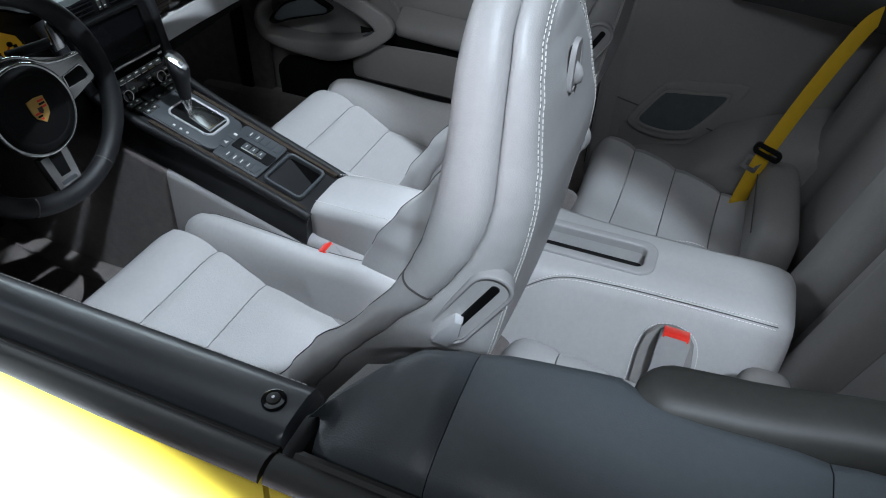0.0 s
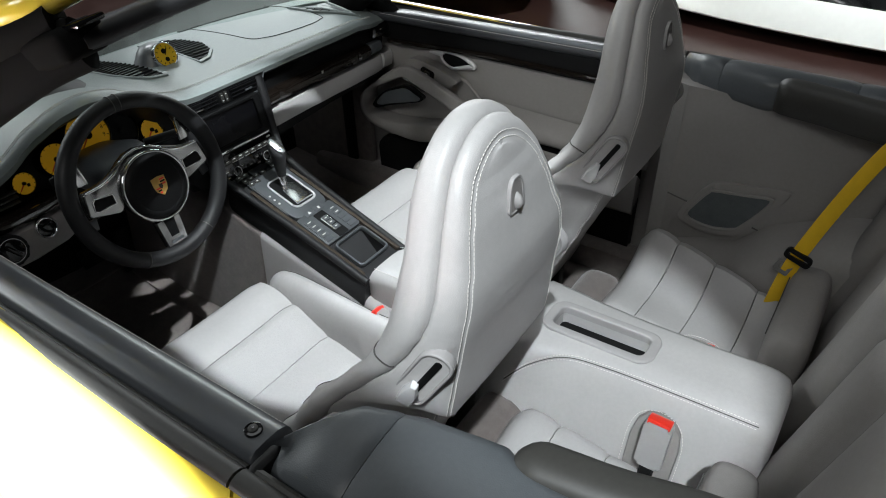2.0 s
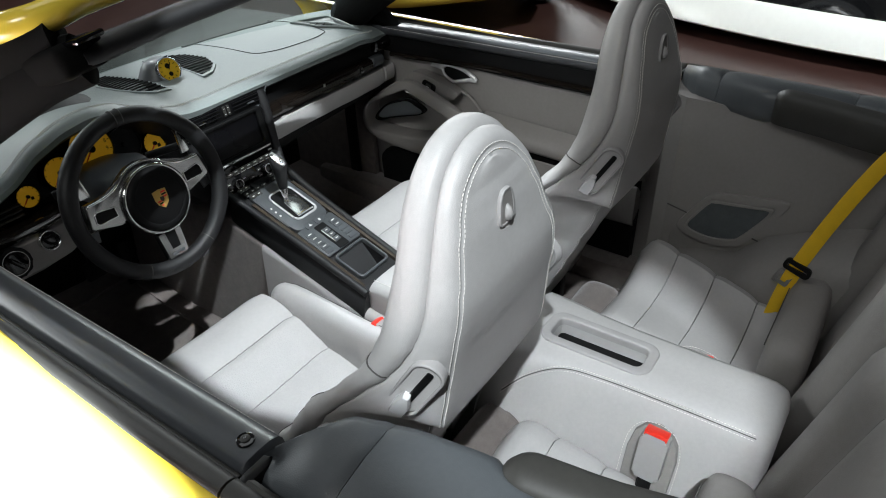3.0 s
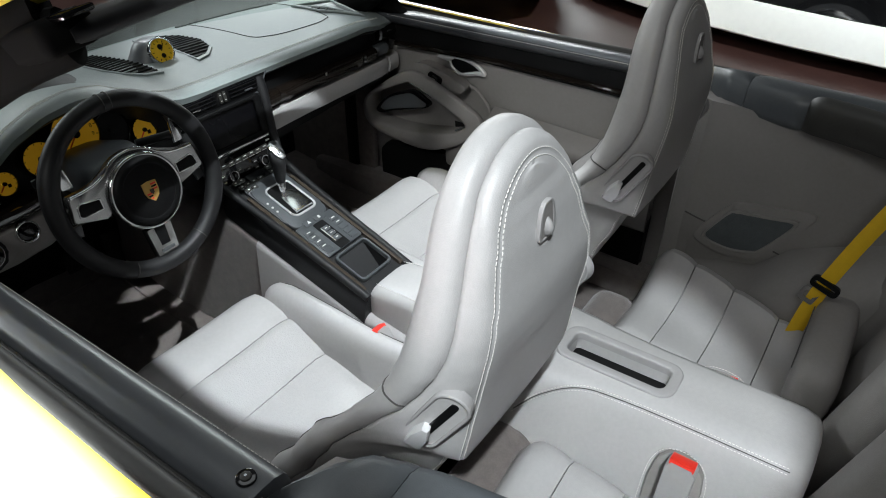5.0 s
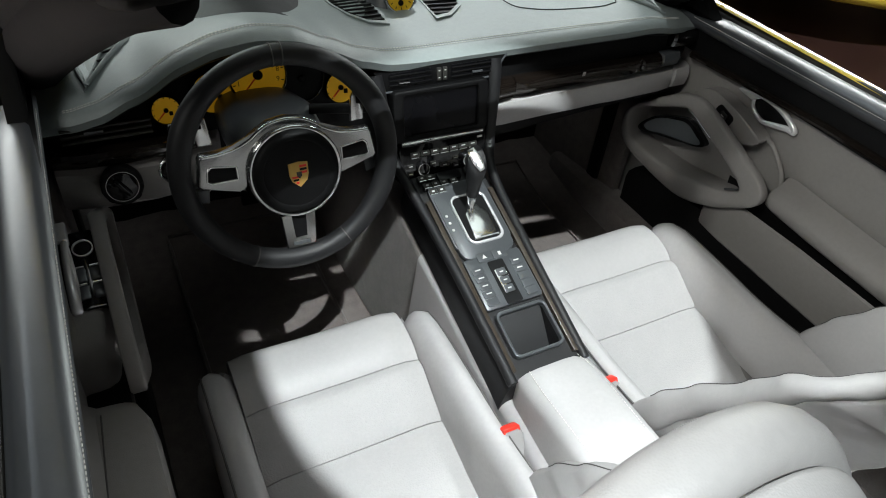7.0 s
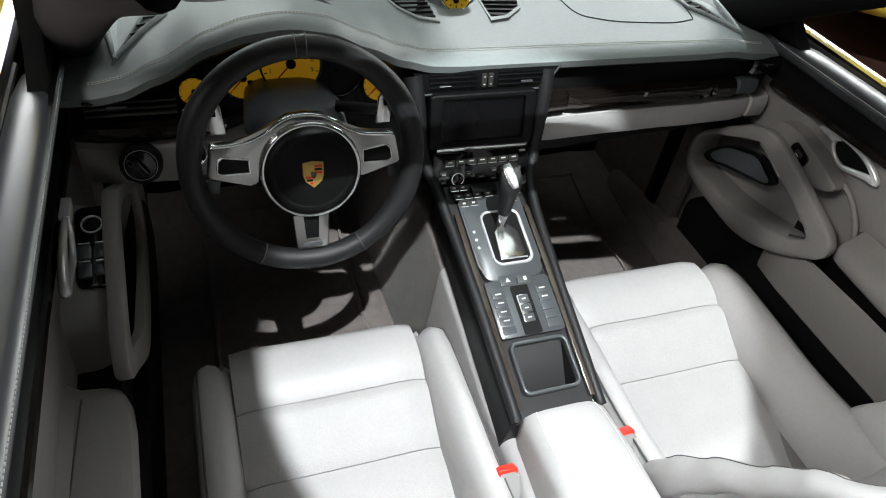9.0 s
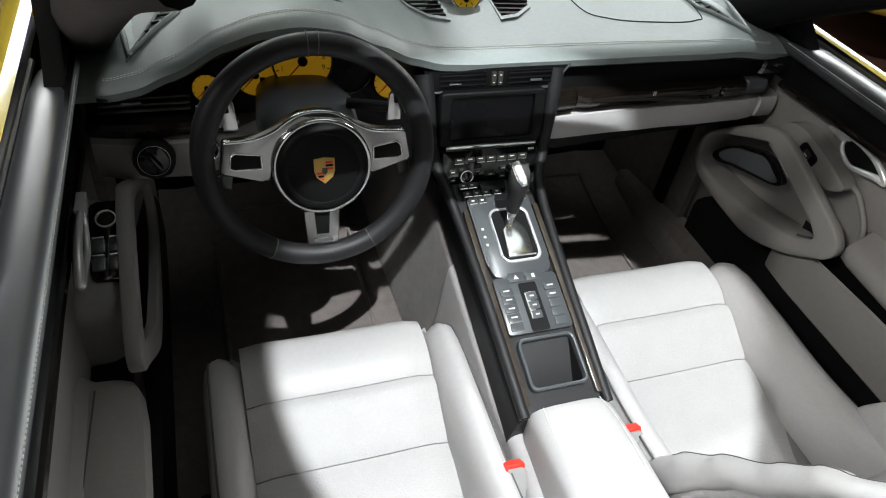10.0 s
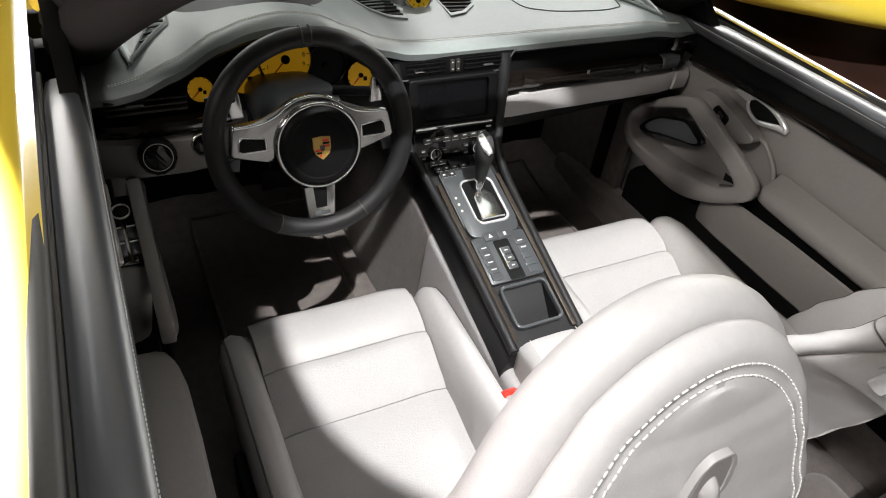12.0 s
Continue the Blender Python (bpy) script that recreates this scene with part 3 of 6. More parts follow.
for s in (-1, 1):
    for k in range(5):
        bm = B()
        prism(bm, rrect(0.025, 0.0152, 0.002, 2), 0.0078, con_m(s * 0.043, 0.168 - 0.0162 * k), 0.001)
        b_ = con_part("switch", bm, TRIM_METAL)
        if not (s > 0 and k > 1) and k < 4:
            bm = B()
            prism(bm, rrect(0.012, 0.0024, 0.0006, 1), 0.0082, con_m(s * 0.043, 0.169 - 0.0162 * k))
            con_part("switch_mark", bm, WHITE_MARK, parent=b_)
bm = B()
prism(bm, rrect(0.034, 0.094, 0.003, 2), 0.008, con_m(0, 0.135))
con_part("switch_slot", bm, BLACK, "black slot of the roof switches")
bm = B()
prism(bm, rrect(0.025, 0.054, 0.003, 2), 0.0105, con_m(0, 0.136), 0.002)
sw = con_part("roof_switch", bm, ALU, "silver framed roof switches")
for k in range(3):
    bm = B()
    prism(bm, rrect(0.020, 0.0155, 0.002, 2), 0.0113, con_m(0, 0.153 - 0.0172 * k), 0.001)
    con_part("switch_cap", bm, TRIM_METAL, parent=sw)
    bm = B()
    prism(bm, rrect(0.008, 0.0025, 0.0008, 1), 0.0117, con_m(0, 0.153 - 0.0172 * k))
    con_part("switch_mark", bm, WHITE_MARK, parent=sw)
# open tray: rim, four walls and a floor
bm = B()
ring_prism(bm, rrect(0.110, 0.096, 0.014), rrect(0.098, 0.083, 0.010), -0.002, 0.010, con_m(0.001, 0.036), 0.003)
con_part("tray_rim", bm, TRIM_METAL, "grey rim of the open tray")
bm = B()
box(bm, (0, 0, 0), (0.084, 0.066, 0.010), 0.003, m=con_m(0.001, 0.036, -0.060))
con_part("tray_insert", bm, BLACK, "black rubber mat in the open tray")

# ---- armrest ----
arm = thing("armrest", (0, -0.165, 0.41), "light grey leather armrest with a stitched edge behind the console", "armrest")
bm = B()
rings = []
for y, zt, hw in ((-0.035, 0.470, 0.060), (-0.042, 0.492, 0.070), (-0.06, 0.503, 0.075), (-0.15, 0.512, 0.077), (-0.26, 0.516, 0.077), (-0.295, 0.510, 0.073), (-0.302, 0.49, 0.065)):
    pts = [(-hw, 0.412), (-hw, zt - 0.022), (-hw + 0.005, zt - 0.009), (-hw + 0.018, zt - 0.001), (-hw * 0.4, zt + 0.002), (hw * 0.4, zt + 0.002), (hw - 0.018, zt - 0.001), (hw - 0.005, zt - 0.009), (hw, zt - 0.022), (hw, 0.412)]
    rings.append([Vector((x, y + 0.165, z - 0.41)) for x, z in pts])
loft(bm, rings)
part("pad", bm, LEATHER, arm)
for s in (-1, 1):
    bm = B()
    stitches(bm, spline([(s * 0.052, -0.05 + 0.165, 0.094), (s * 0.058, -0.10 + 0.165, 0.1005), (s * 0.058, -0.2 + 0.165, 0.1045), (s * 0.056, -0.28 + 0.165, 0.105)], 6))
    part("stitching", bm, THREAD, arm, "pale thread stitching")


# ---- front seats ----
def front_seat():
    seat = thing("front_seat", (-0.342, 0, 0.17), "light grey leather bucket front seat with high shell back", "car seat", "front seats")

    def sp(name, bm, mat, label="", parent=None, smooth=True, angle=40):
        for v in bm.verts:
            v.co.x -= 0.050 * max(0, v.co.z - 0.45)
        bmesh.ops.translate(bm, vec=(0, 0, -0.17), verts=bm.verts)
        return part(name, bm, mat, parent or seat, label, smooth, angle)

    pz = [(-0.36, 0.315), (-0.25, 0.305), (-0.12, 0.315), (0.02, 0.352), (0.13, 0.405), (0.19, 0.424), (0.235, 0.422), (0.262, 0.402), (0.275, 0.365), (0.272, 0.30)]

    # cushion panels, each a soft pillow between its seams
    def pillow(y0, y1, front):
        bm = B()
        ys = lin(y0, y1, 10)
        rings = []
        for i, y in enumerate(ys):
            e = min(i, 10 - i) / 2.0
            if front and i > 5:
                e = 2
            d = 0.0075 * (1 - min(1, e) ** 0.5)
            z = curve1(pz, y) - d
            top = []
            for k in range(13):
                x = -0.168 + 0.336 * k / 12
                g = min(k, 12 - k) / 1.6
                top.append(Vector((x, y, z + 0.003 - 0.010 * (1 - min(1, g) ** 0.5) + 0.004 * abs(x / 0.168) ** 2)))
            low = [Vector((0.168, y, z - 0.05)), Vector((-0.168, y, z - 0.05))]
            rings.append(top + low)
        if front:
            zl = curve1(pz, y1)
            for dy, z in ((0.010, zl - 0.014), (0.0145, zl - 0.035), (0.010, zl - 0.075)):
                rings.append([Vector((-0.168 + 0.336 * k / 12, y1 + dy, z)) for k in range(13)] + [Vector((0.168, y1 - 0.02, z - 0.02)), Vector((-0.168, y1 - 0.02, z - 0.02))])
        loft(bm, rings)
        return bm

    sp("cushion_panel", pillow(0.130, 0.252, True), LEATHER, "smooth front cushion roll")
    sp("cushion_panel", pillow(0.018, 0.128, False), LEATHER_PERF, "perforated cushion panel")
    sp("cushion_panel", pillow(-0.34, 0.016, False), LEATHER_PERF, "perforated cushion panel")
    # bolsters
    zt = [(-0.36, 0.47), (-0.25, 0.455), (-0.1, 0.445), (0.05, 0.452), (0.15, 0.455), (0.20, 0.445), (0.228, 0.420), (0.243, 0.37)]
    for s in (-1, 1):
        bm = B()
        rings = []
        for y in lin(-0.36, 0.20, 14) + [0.215, 0.228, 0.237, 0.243]:
            t = curve1(zt, y)
            w = 1.0 if y < 0.19 else max(0.25, math.sqrt(max(0, 1 - ((y - 0.19) / 0.056) ** 2)))
            c = 0.204
            zb = curve1(pz, min(y, 0.2)) - 0.03
            xs = ((0.166, zb), (c - 0.030 * w, t - 0.034 * w), (c - 0.018 * w, t - 0.010 * w), (c, t), (c + 0.016 * w, t - 0.007 * w), (c + 0.026 * w, t - 0.025 * w), (c + 0.032 * w, t - 0.06), (c + 0.030 * w, 0.30), (0.18, 0.29))
            rings.append([Vector((s * (x if w > 0.99 else c + (x - c) * min(1, w + 0.2)), y, z)) for x, z in xs])
        loft(bm, rings)
        sp("bolster", bm, LEATHER, angle=70)
        bm = B()
        tube(bm, [(s * 0.2215, y, curve1(zt, y) - 0.0085) for y in lin(-0.33, 0.225, 24)], 0.0022, 6)
        sp("piping", bm, SEAM, "sewn edge seam")
    # back: pad with rolled edge in front, shell behind
    T = [(0.34, 0.246, -0.170, -0.235, -0.385), (0.44, 0.254, -0.190, -0.255, -0.425), (0.52, 0.256, -0.225, -0.285, -0.455), (0.60, 0.254, -0.275, -0.325, -0.488), (0.70, 0.250, -0.345, -0.390, -0.528), (0.76, 0.247, -0.382, -0.425, -0.549),
         (0.80, 0.238, -0.412, -0.452, -0.570), (0.83, 0.217, -0.440, -0.482, -0.579), (0.86, 0.197, -0.468, -0.516, -0.586), (0.89, 0.188, -0.484, -0.538, -0.592), (0.92, 0.181, -0.494, -0.553, -0.597), (0.95, 0.173, -0.499, -0.562, -0.600), (0.98, 0.163, -0.502, -0.565, -0.601), (1.01, 0.151, -0.504, -0.563, -0.598), (1.04, 0.137, -0.503, -0.560, -0.592), (1.07, 0.122, -0.501, -0.557, -0.587), (1.10, 0.107, -0.500, -0.554, -0.581), (1.13, 0.09, -0.500, -0.549, -0.575), (1.18, 0.08, -0.500, -0.545, -0.570)]

    def row(z):
        return [curve1([(r[0], r[i]) for r in T], z) for i in range(1, 5)]

    TOP = [(1.025, 0.143), (1.055, 0.130), (1.083, 0.117), (1.107, 0.103), (1.129, 0.086), (1.146, 0.067), (1.158, 0.048), (1.166, 0.027), (1.1695, 0.010), (1.170, 0.0)]
    half = spline([Vector((row(z)[0], 0, z)) for z in lin(0.34, 1.0, 26)] + [Vector((x, 0, z)) for z, x in TOP], 4)

    def normal(i):
        if i >= len(half) - 1:
            return Vector((0, 0, 1))
        t = (half[i + 1] - half[max(0, i - 1)]).normalized()
        return Vector((t.z, 0, -t.x))

    def sec_pt(i, d, y):
        q = half[i] - normal(i) * d
        return Vector((max(0.0, q.x), y, q.z))

    def pad_profile(i):
        z = half[i].z
        w, yf, ysm, yb = row(z)
        d = ysm - yf
        wing = max(0, min(1, (0.90 - z) / 0.3))
        yc = yf - 0.030 - 0.10 * wing + 0.018 * max(0, min(1, (z - 0.95) / 0.1))
        return [(0.024, ysm + 0.001), (0.013, yf + d * 0.99), (0.005, yf + d * 0.90), (0.001, yf + d * 0.76), (0.0, yf + d * 0.58), (0.002, yf + d * 0.36), (0.009, yf + d * 0.17), (0.020, yf + d * 0.05), (0.034, yf), (0.050, yf - 0.006), (0.068, yc + 0.016), (0.086, yc + 0.006)]

    def shell_profile(i):
        z = half[i].z
        w, yf, ysm, yb = row(z)
        d = yb - ysm
        slim = max(0.0, w - 0.183) if z > 0.62 else max(0.0, w - 0.183) * max(0.25, (z - 0.42) / 0.2)
        panel = curve1([(0.34, 0.100), (0.60, 0.105), (0.70, 0.115), (0.80, 0.130), (0.86, 0.137), (0.92, 0.136), (0.98, 0.124), (1.04, 0.103), (1.10, 0.078), (1.18, 0.05)], z)
        taper = max(0.0, w - 0.029 - slim - panel) if z < 1.12 else 0.0
        prof = ((0.026, 0.0, 0.004), (0.0155, 0.0, -0.001), (0.0110, 0.08, 0), (0.0100, 0.25, 0), (0.0112, 0.48, 0), (0.0145, 0.70, 0), (0.0195, 0.88, 0), (0.0250, 1, 0.0016), (0.0290, 1, 0.0002), (0.0306, 1, 0.0009), (0.0322, 1, -0.0004), (0.042, 1, -0.0018))
        return [(a + (slim * min(1, f / 0.7) if f else 0) + taper * f ** 1.5, ysm + d * f + e) for a, f, e in prof]

    def back_mesh(profile, hollow, n=10):
        bm = B()
        rows = []
        for i in range(len(half)):
            pts = [sec_pt(i, d, y) for d, y in profile(i)]
            inner = pts[-1]
            mid = [Vector((inner.x * (1 - 2 * k / n), inner.y + hollow * (1 - (1 - 2 * k / n) ** 2), inner.z)) for k in range(1, n)]
            r = [Vector((-q.x, q.y, q.z)) for q in pts] + [Vector((-q.x, q.y, q.z)) for q in mid] + list(reversed(pts))
            rows.append([bm.verts.new(q) for q in r])
        for a, c in zip(rows, rows[1:]):
            for k in range(len(a) - 1):
                bm.faces.new((a[k], a[k + 1], c[k + 1], c[k]))
        bmesh.ops.remove_doubles(bm, verts=bm.verts, dist=0.0001)
        bmesh.ops.recalc_face_normals(bm, faces=bm.faces)
        return bm

    sp("back_pad", back_mesh(pad_profile, -0.012), LEATHER, angle=80)
    sp("back_shell", back_mesh(shell_profile, -0.003), LEATHER, "leather seat shell with a sewn back panel", angle=80)
    i0 = min(range(len(half)), key=lambda i: abs(half[i].z - 0.47))
    for k_, d in ((7, 0.0018), (10, 0.0030)):
        bm = B()
        side_ = [sec_pt(i, shell_profile(i)[k_][0] + d, shell_profile(i)[8][1] + (0.0002 if k_ < 8 else -0.0016)) for i in range(i0, len(half))]
        stitches(bm, [Vector((-q.x, q.y, q.z)) for q in side_] + list(reversed(side_[:-1])))
        sp("stitching", bm, THREAD, "row of pale stitching")
    # teardrop recess with a coat hook in the back panel
    def panel_y(z):
        return row(z)[3] - 0.0068
    mm = frame_m((0, panel_y(1.062), 1.062), (1, 0, 0), (0, 0.03, 1))
    drop = [Vector(((0.0165 - 0.0055 * math.sin(a)) * math.copysign(abs(math.cos(a)) ** 0.45, math.cos(a)), 0.0255 * math.copysign(abs(math.sin(a)) ** 0.6, math.sin(a)), 0)) for a in [2 * math.pi * k / 32 for k in range(32)]]
    bm = B()
    ring_prism(bm, [(p.x * 1.10, p.y * 1.05) for p in drop], [(p.x * 0.84, p.y * 0.92) for p in drop], -0.004, 0.0016, mm, 0.0008)
    sp("slot_frame", bm, PLASTIC_GREY, "grey frame of the back slot")
    # nearly flush plate, its darker grey stands for the shade in the recess
    bm = B()
    prism(bm, [(p.x * 0.86, p.y * 0.94) for p in drop], 0.0006, mm, base=-0.004)
    sp("slot_well", bm, SHADED_GREY)
    bm = B()
    tube(bm, [mm @ Vector(p) for p in ((0.0, 0.004, -0.006), (0.0, -0.004, -0.0010), (0.0, -0.010, 0.0008), (0.0, -0.016, 0.0004), (0.0, -0.020, -0.004))], lambda t: 0.0035 + 0.0035 * math.sin(t * math.pi), 14, sx=1.25, up=(1, 0, 0))
    sp("slot_hook", bm, PLASTIC_GREY, "small grey coat hook")
    # seams of the roll
    near = lambda z: min(range(len(half)), key=lambda i: abs(half[i].z - z))
    for s in (-1, 1):
        bm = B()
        seam = []
        for k, dz in ((8, 1.8), (7, 1.5), (6, 1.2), (5, 0.8), (4, 0.4), (3, 0.0), (2, -0.4), (1, -0.7)):
            i = near(0.866) + int(math.floor(dz))
            f = dz - math.floor(dz)
            q0, q1 = [sec_pt(j, pad_profile(j)[k][0] - 0.0003, pad_profile(j)[k][1]) for j in (i, i + 1)]
            q = q0.lerp(q1, f)
            seam.append(Vector((s * q.x, q.y, q.z)))
        tube(bm, spline(seam, 4), 0.0013, 6)
        sp("seam", bm, SEAM)
        bm = B()
        tube(bm, [Vector((s * sec_pt(i, 0.034, 0).x, pad_profile(i)[8][1] + 0.0003, sec_pt(i, 0.034, 0).z)) for i in range(near(0.5), near(1.10))], 0.0010, 6)
        sp("seam", bm, SEAM)
    # release levers on both flanks of the shell
    for s in (-1, 1):
        mm = frame_m((s * 0.1745, -0.556, 0.846), (0.30, s * 1, 0.62 * s), (s * -0.14, -0.62, 1))
        esc = thing("release_lever")
        esc.parent = seat
        for nm, bmx, mt, lb in (("bezel", lambda b: ring_prism(b, rrect(0.050, 0.128, 0.024), rrect(0.040, 0.116, 0.019), -0.012, 0.0040, mm, 0.0025), PLASTIC_GREY, ""),
                                ("dish", lambda b: prism(b, rrect(0.042, 0.118, 0.019), 0.0012, mm, base=-0.012), LEATHER, ""),
                                ("slot", lambda b: prism(b, rrect(0.010, 0.080, 0.004), 0.0030, mm @ Matrix.Translation((0.002, 0.010, 0)), base=-0.003), BLACK, "black lever slot"),
                                ("grip", lambda b: prism(b, [(-0.010 * s, -0.056), (0.012 * s, -0.058), (0.014 * s, -0.036), (0.009 * s, -0.012), (0.000 * s, -0.010), (-0.010 * s, -0.034)][::s], 0.015, mm, 0.005), GRIP, "chrome release grip")):
            b = B()
            bmx(b)
            for v in b.verts:
                v.co.x -= 0.050 * max(0, v.co.z - 0.45)
            bmesh.ops.translate(b, vec=(0, 0, -0.17), verts=b.verts)
            part(nm, b, mt, esc, lb)
    # base, rails
    bm = B()
    box(bm, (0, -0.06, 0.275), (0.40, 0.52, 0.07), 0.02)
    sp("seat_base", bm, SHADED_GREY, "grey lower seat base")
    for s in (-1, 1):
        bm = B()
        box(bm, (s * 0.17, -0.05, 0.21), (0.035, 0.58, 0.08), 0.006)
        sp("rail", bm, BLACK, "black seat rail")
        bm = B()
        box(bm, (s * 0.245, -0.16, 0.30), (0.022, 0.34, 0.13), 0.010)
        sp("side_cover", bm, BLACK if s < 0 else SHADED_GREY)
    return seat


seat_l = front_seat()
seat_r = copy_thing(seat_l, pose(0.347, 0.044, 0.166))


def buckle(at, up, right, size=1.0, cloth=PLASTIC_GREY, group="belt buckles"):
    """A belt buckle: body, red release key, stalk."""
    b = thing("belt_buckle", at, "grey belt buckle with a red release key", "belt buckle", group)
    m = frame_m((0, 0, 0), right, up)
    bm = B()
    prism(bm, rrect(0.040 * size, 0.075 * size, 0.008), 0.022 * size, m @ Matrix.Translation((0, -0.037 * size, -0.011 * size)), 0.006)
    part("housing", bm, cloth, b)
    bm = B()
    box(bm, (0, 0.001, 0), (0.034 * size, 0.010 * size, 0.020 * size), 0.002, m=m)
    part("release_key", bm, RED, b, "bright red release key")
    bm = B()
    tube(bm, [m @ Vector(p) for p in ((0, -0.07 * size, 0), (0, -0.12 * size, 0.0), (0.0, -0.20 * size, -0.002))], 0.009, 8, sx=1.5)
    part("stalk", bm, BLACK, b, "black buckle stalk")
    return b


buckle((-0.113, -0.100, 0.437), (0.05, 0.55, 0.83), (1, 0, -0.05))
buckle((0.113, -0.085, 0.437), (-0.05, 0.55, 0.83), (1, 0, 0.05))

# ---- rear tunnel ----
rt = thing("rear_tunnel", (0, 0, 0.17), "light grey leather rear tunnel with a sunken tray", "tunnel cover")


def rpart(name, bm, mat, label="", angle=40):
    bmesh.ops.translate(bm, vec=(0, 0, -0.17), verts=bm.verts)
    return part(name, bm, mat, rt, label, angle=angle)


def rt_ring(y):
    top = curve1([(-0.978, 0.530), (-0.974, 0.543), (-0.966, 0.553), (-0.950, 0.560), (-0.92, 0.562), (-0.8, 0.557), (-0.55, 0.550), (-0.45, 0.543), (-0.42, 0.51), (-0.40, 0.41)], y)
    hw = curve1([(-0.978, 0.060), (-0.974, 0.072), (-0.966, 0.081), (-0.950, 0.085), (-0.7, 0.089), (-0.58, 0.098), (-0.52, 0.108), (-0.40, 0.125)], y)
    hb = curve1([(-0.965, 0.165), (-0.7, 0.175), (-0.52, 0.18), (-0.40, 0.15)], y)
    q = []
    for sx in (-1, 1):
        seq = [(hb, 0.17), (hb, 0.26), (hb - 0.01, 0.36), (hw + 0.022, top - 0.075), (hw + 0.008, top - 0.03), (hw - 0.004, top - 0.010), (hw - 0.020, top - 0.002), (0.028 if sx > 0 else 0.032, top), (0.026 if sx > 0 else 0.030, top - (0.040 if -0.7125 < y < -0.5175 else 0.0))]
        q.append([Vector((sx * x - 0.006, y, z)) for x, z in seq])
    return q[0] + q[1][::-1]


bm = B()
loft(bm, [rt_ring(y) for y in sorted([-0.978, -0.976, -0.974, -0.970, -0.958, -0.713, -0.7120, -0.518, -0.517] + lin(-0.965, -0.40, 24))])
rpart("cover", bm, LEATHER, angle=60)
mm = frame_m((-0.010, -0.615, 0.5512), (0, 1, -0.022), (-1, 0, 0))
bm = B()
ring_prism(bm, rrect(0.238, 0.098, 0.030), rrect(0.196, 0.060, 0.014), -0.012, 0.006, mm, 0.004)
rpart("tray_rim", bm, PLASTIC_GREY, "smooth grey tray rim")
bm = B()
prism(bm, rrect(0.192, 0.054, 0.010), -0.034, mm, base=-0.039)
rpart("tray_bottom", bm, BLACK, "black rubber tray mat")
SEAM_RT = [(-0.172, -0.482, 0.480), (-0.140, -0.520, 0.515), (-0.107, -0.580, 0.540), (-0.095, -0.66, 0.546), (-0.091, -0.80, 0.551), (-0.089, -0.945, 0.5535)]
for off in (-0.004, 0.004):
    bm = B()
    stitches(bm, [Vector((x + off, y, z + off * 0.8 + 0.0002)) for x, y, z in spline(SEAM_RT, 8)])
    rpart("stitching", bm, THREAD, "pale stitched seam")
bm = B()
tube(bm, [Vector((x, y, z)) for x, y, z in spline(SEAM_RT, 8)], 0.0010, 6)
rpart("seam", bm, SEAM)
# buckle pocket in the flank: a raised plate, recess shade in its colour
for s in (-1, 1):
    bm = B()
    mm2 = frame_m((s * 0.1345 - 0.008, -0.790, 0.462), (0, -1 * -s, 0), (-s * 0.32, 0, 1))
    pk = [(-0.045, -0.08), (0.045, -0.08), (0.046, 0.0), (0.040, 0.035), (0.025, 0.055), (0.0, 0.062), (-0.025, 0.055), (-0.040, 0.035), (-0.046, 0.0)]
    prism(bm, pk, 0.0055, mm2, 0.003, base=-0.01)
    rpart("pocket", bm, SHADED_GREY, "buckle pocket plate darkened for the shade of a recess")
    bm = B()
    stitches(bm, [mm2 @ Vector((p[0] * 1.13, p[1] * 1.1, 0.0065)) for p in pk[1:] + pk[:1]][:-1] and spline([mm2 @ Vector((p[0] * 1.13, p[1] * 1.10, 0.005)) for p in pk[1:] + pk[:1]], 4))
    rpart("stitching", bm, THREAD)
buckle((-0.152, -0.795, 0.530), (0.26, 0.0, 0.96), (0, -1, 0), 1.25)
buckle((0.120, -0.800, 0.500), (-0.28, 0.0, 0.95), (0, -1, 0), 0.9)


for s in (-1, 1):
    bm = B()
    box(bm, (s * 0.255, -0.478, 0.285), (0.25, 0.11, 0.25), 0.04, 4)
    tagged(part("footwell_step", bm, CARPET), "grey brown carpet step before the rear seat", "carpet step", "carpet steps")


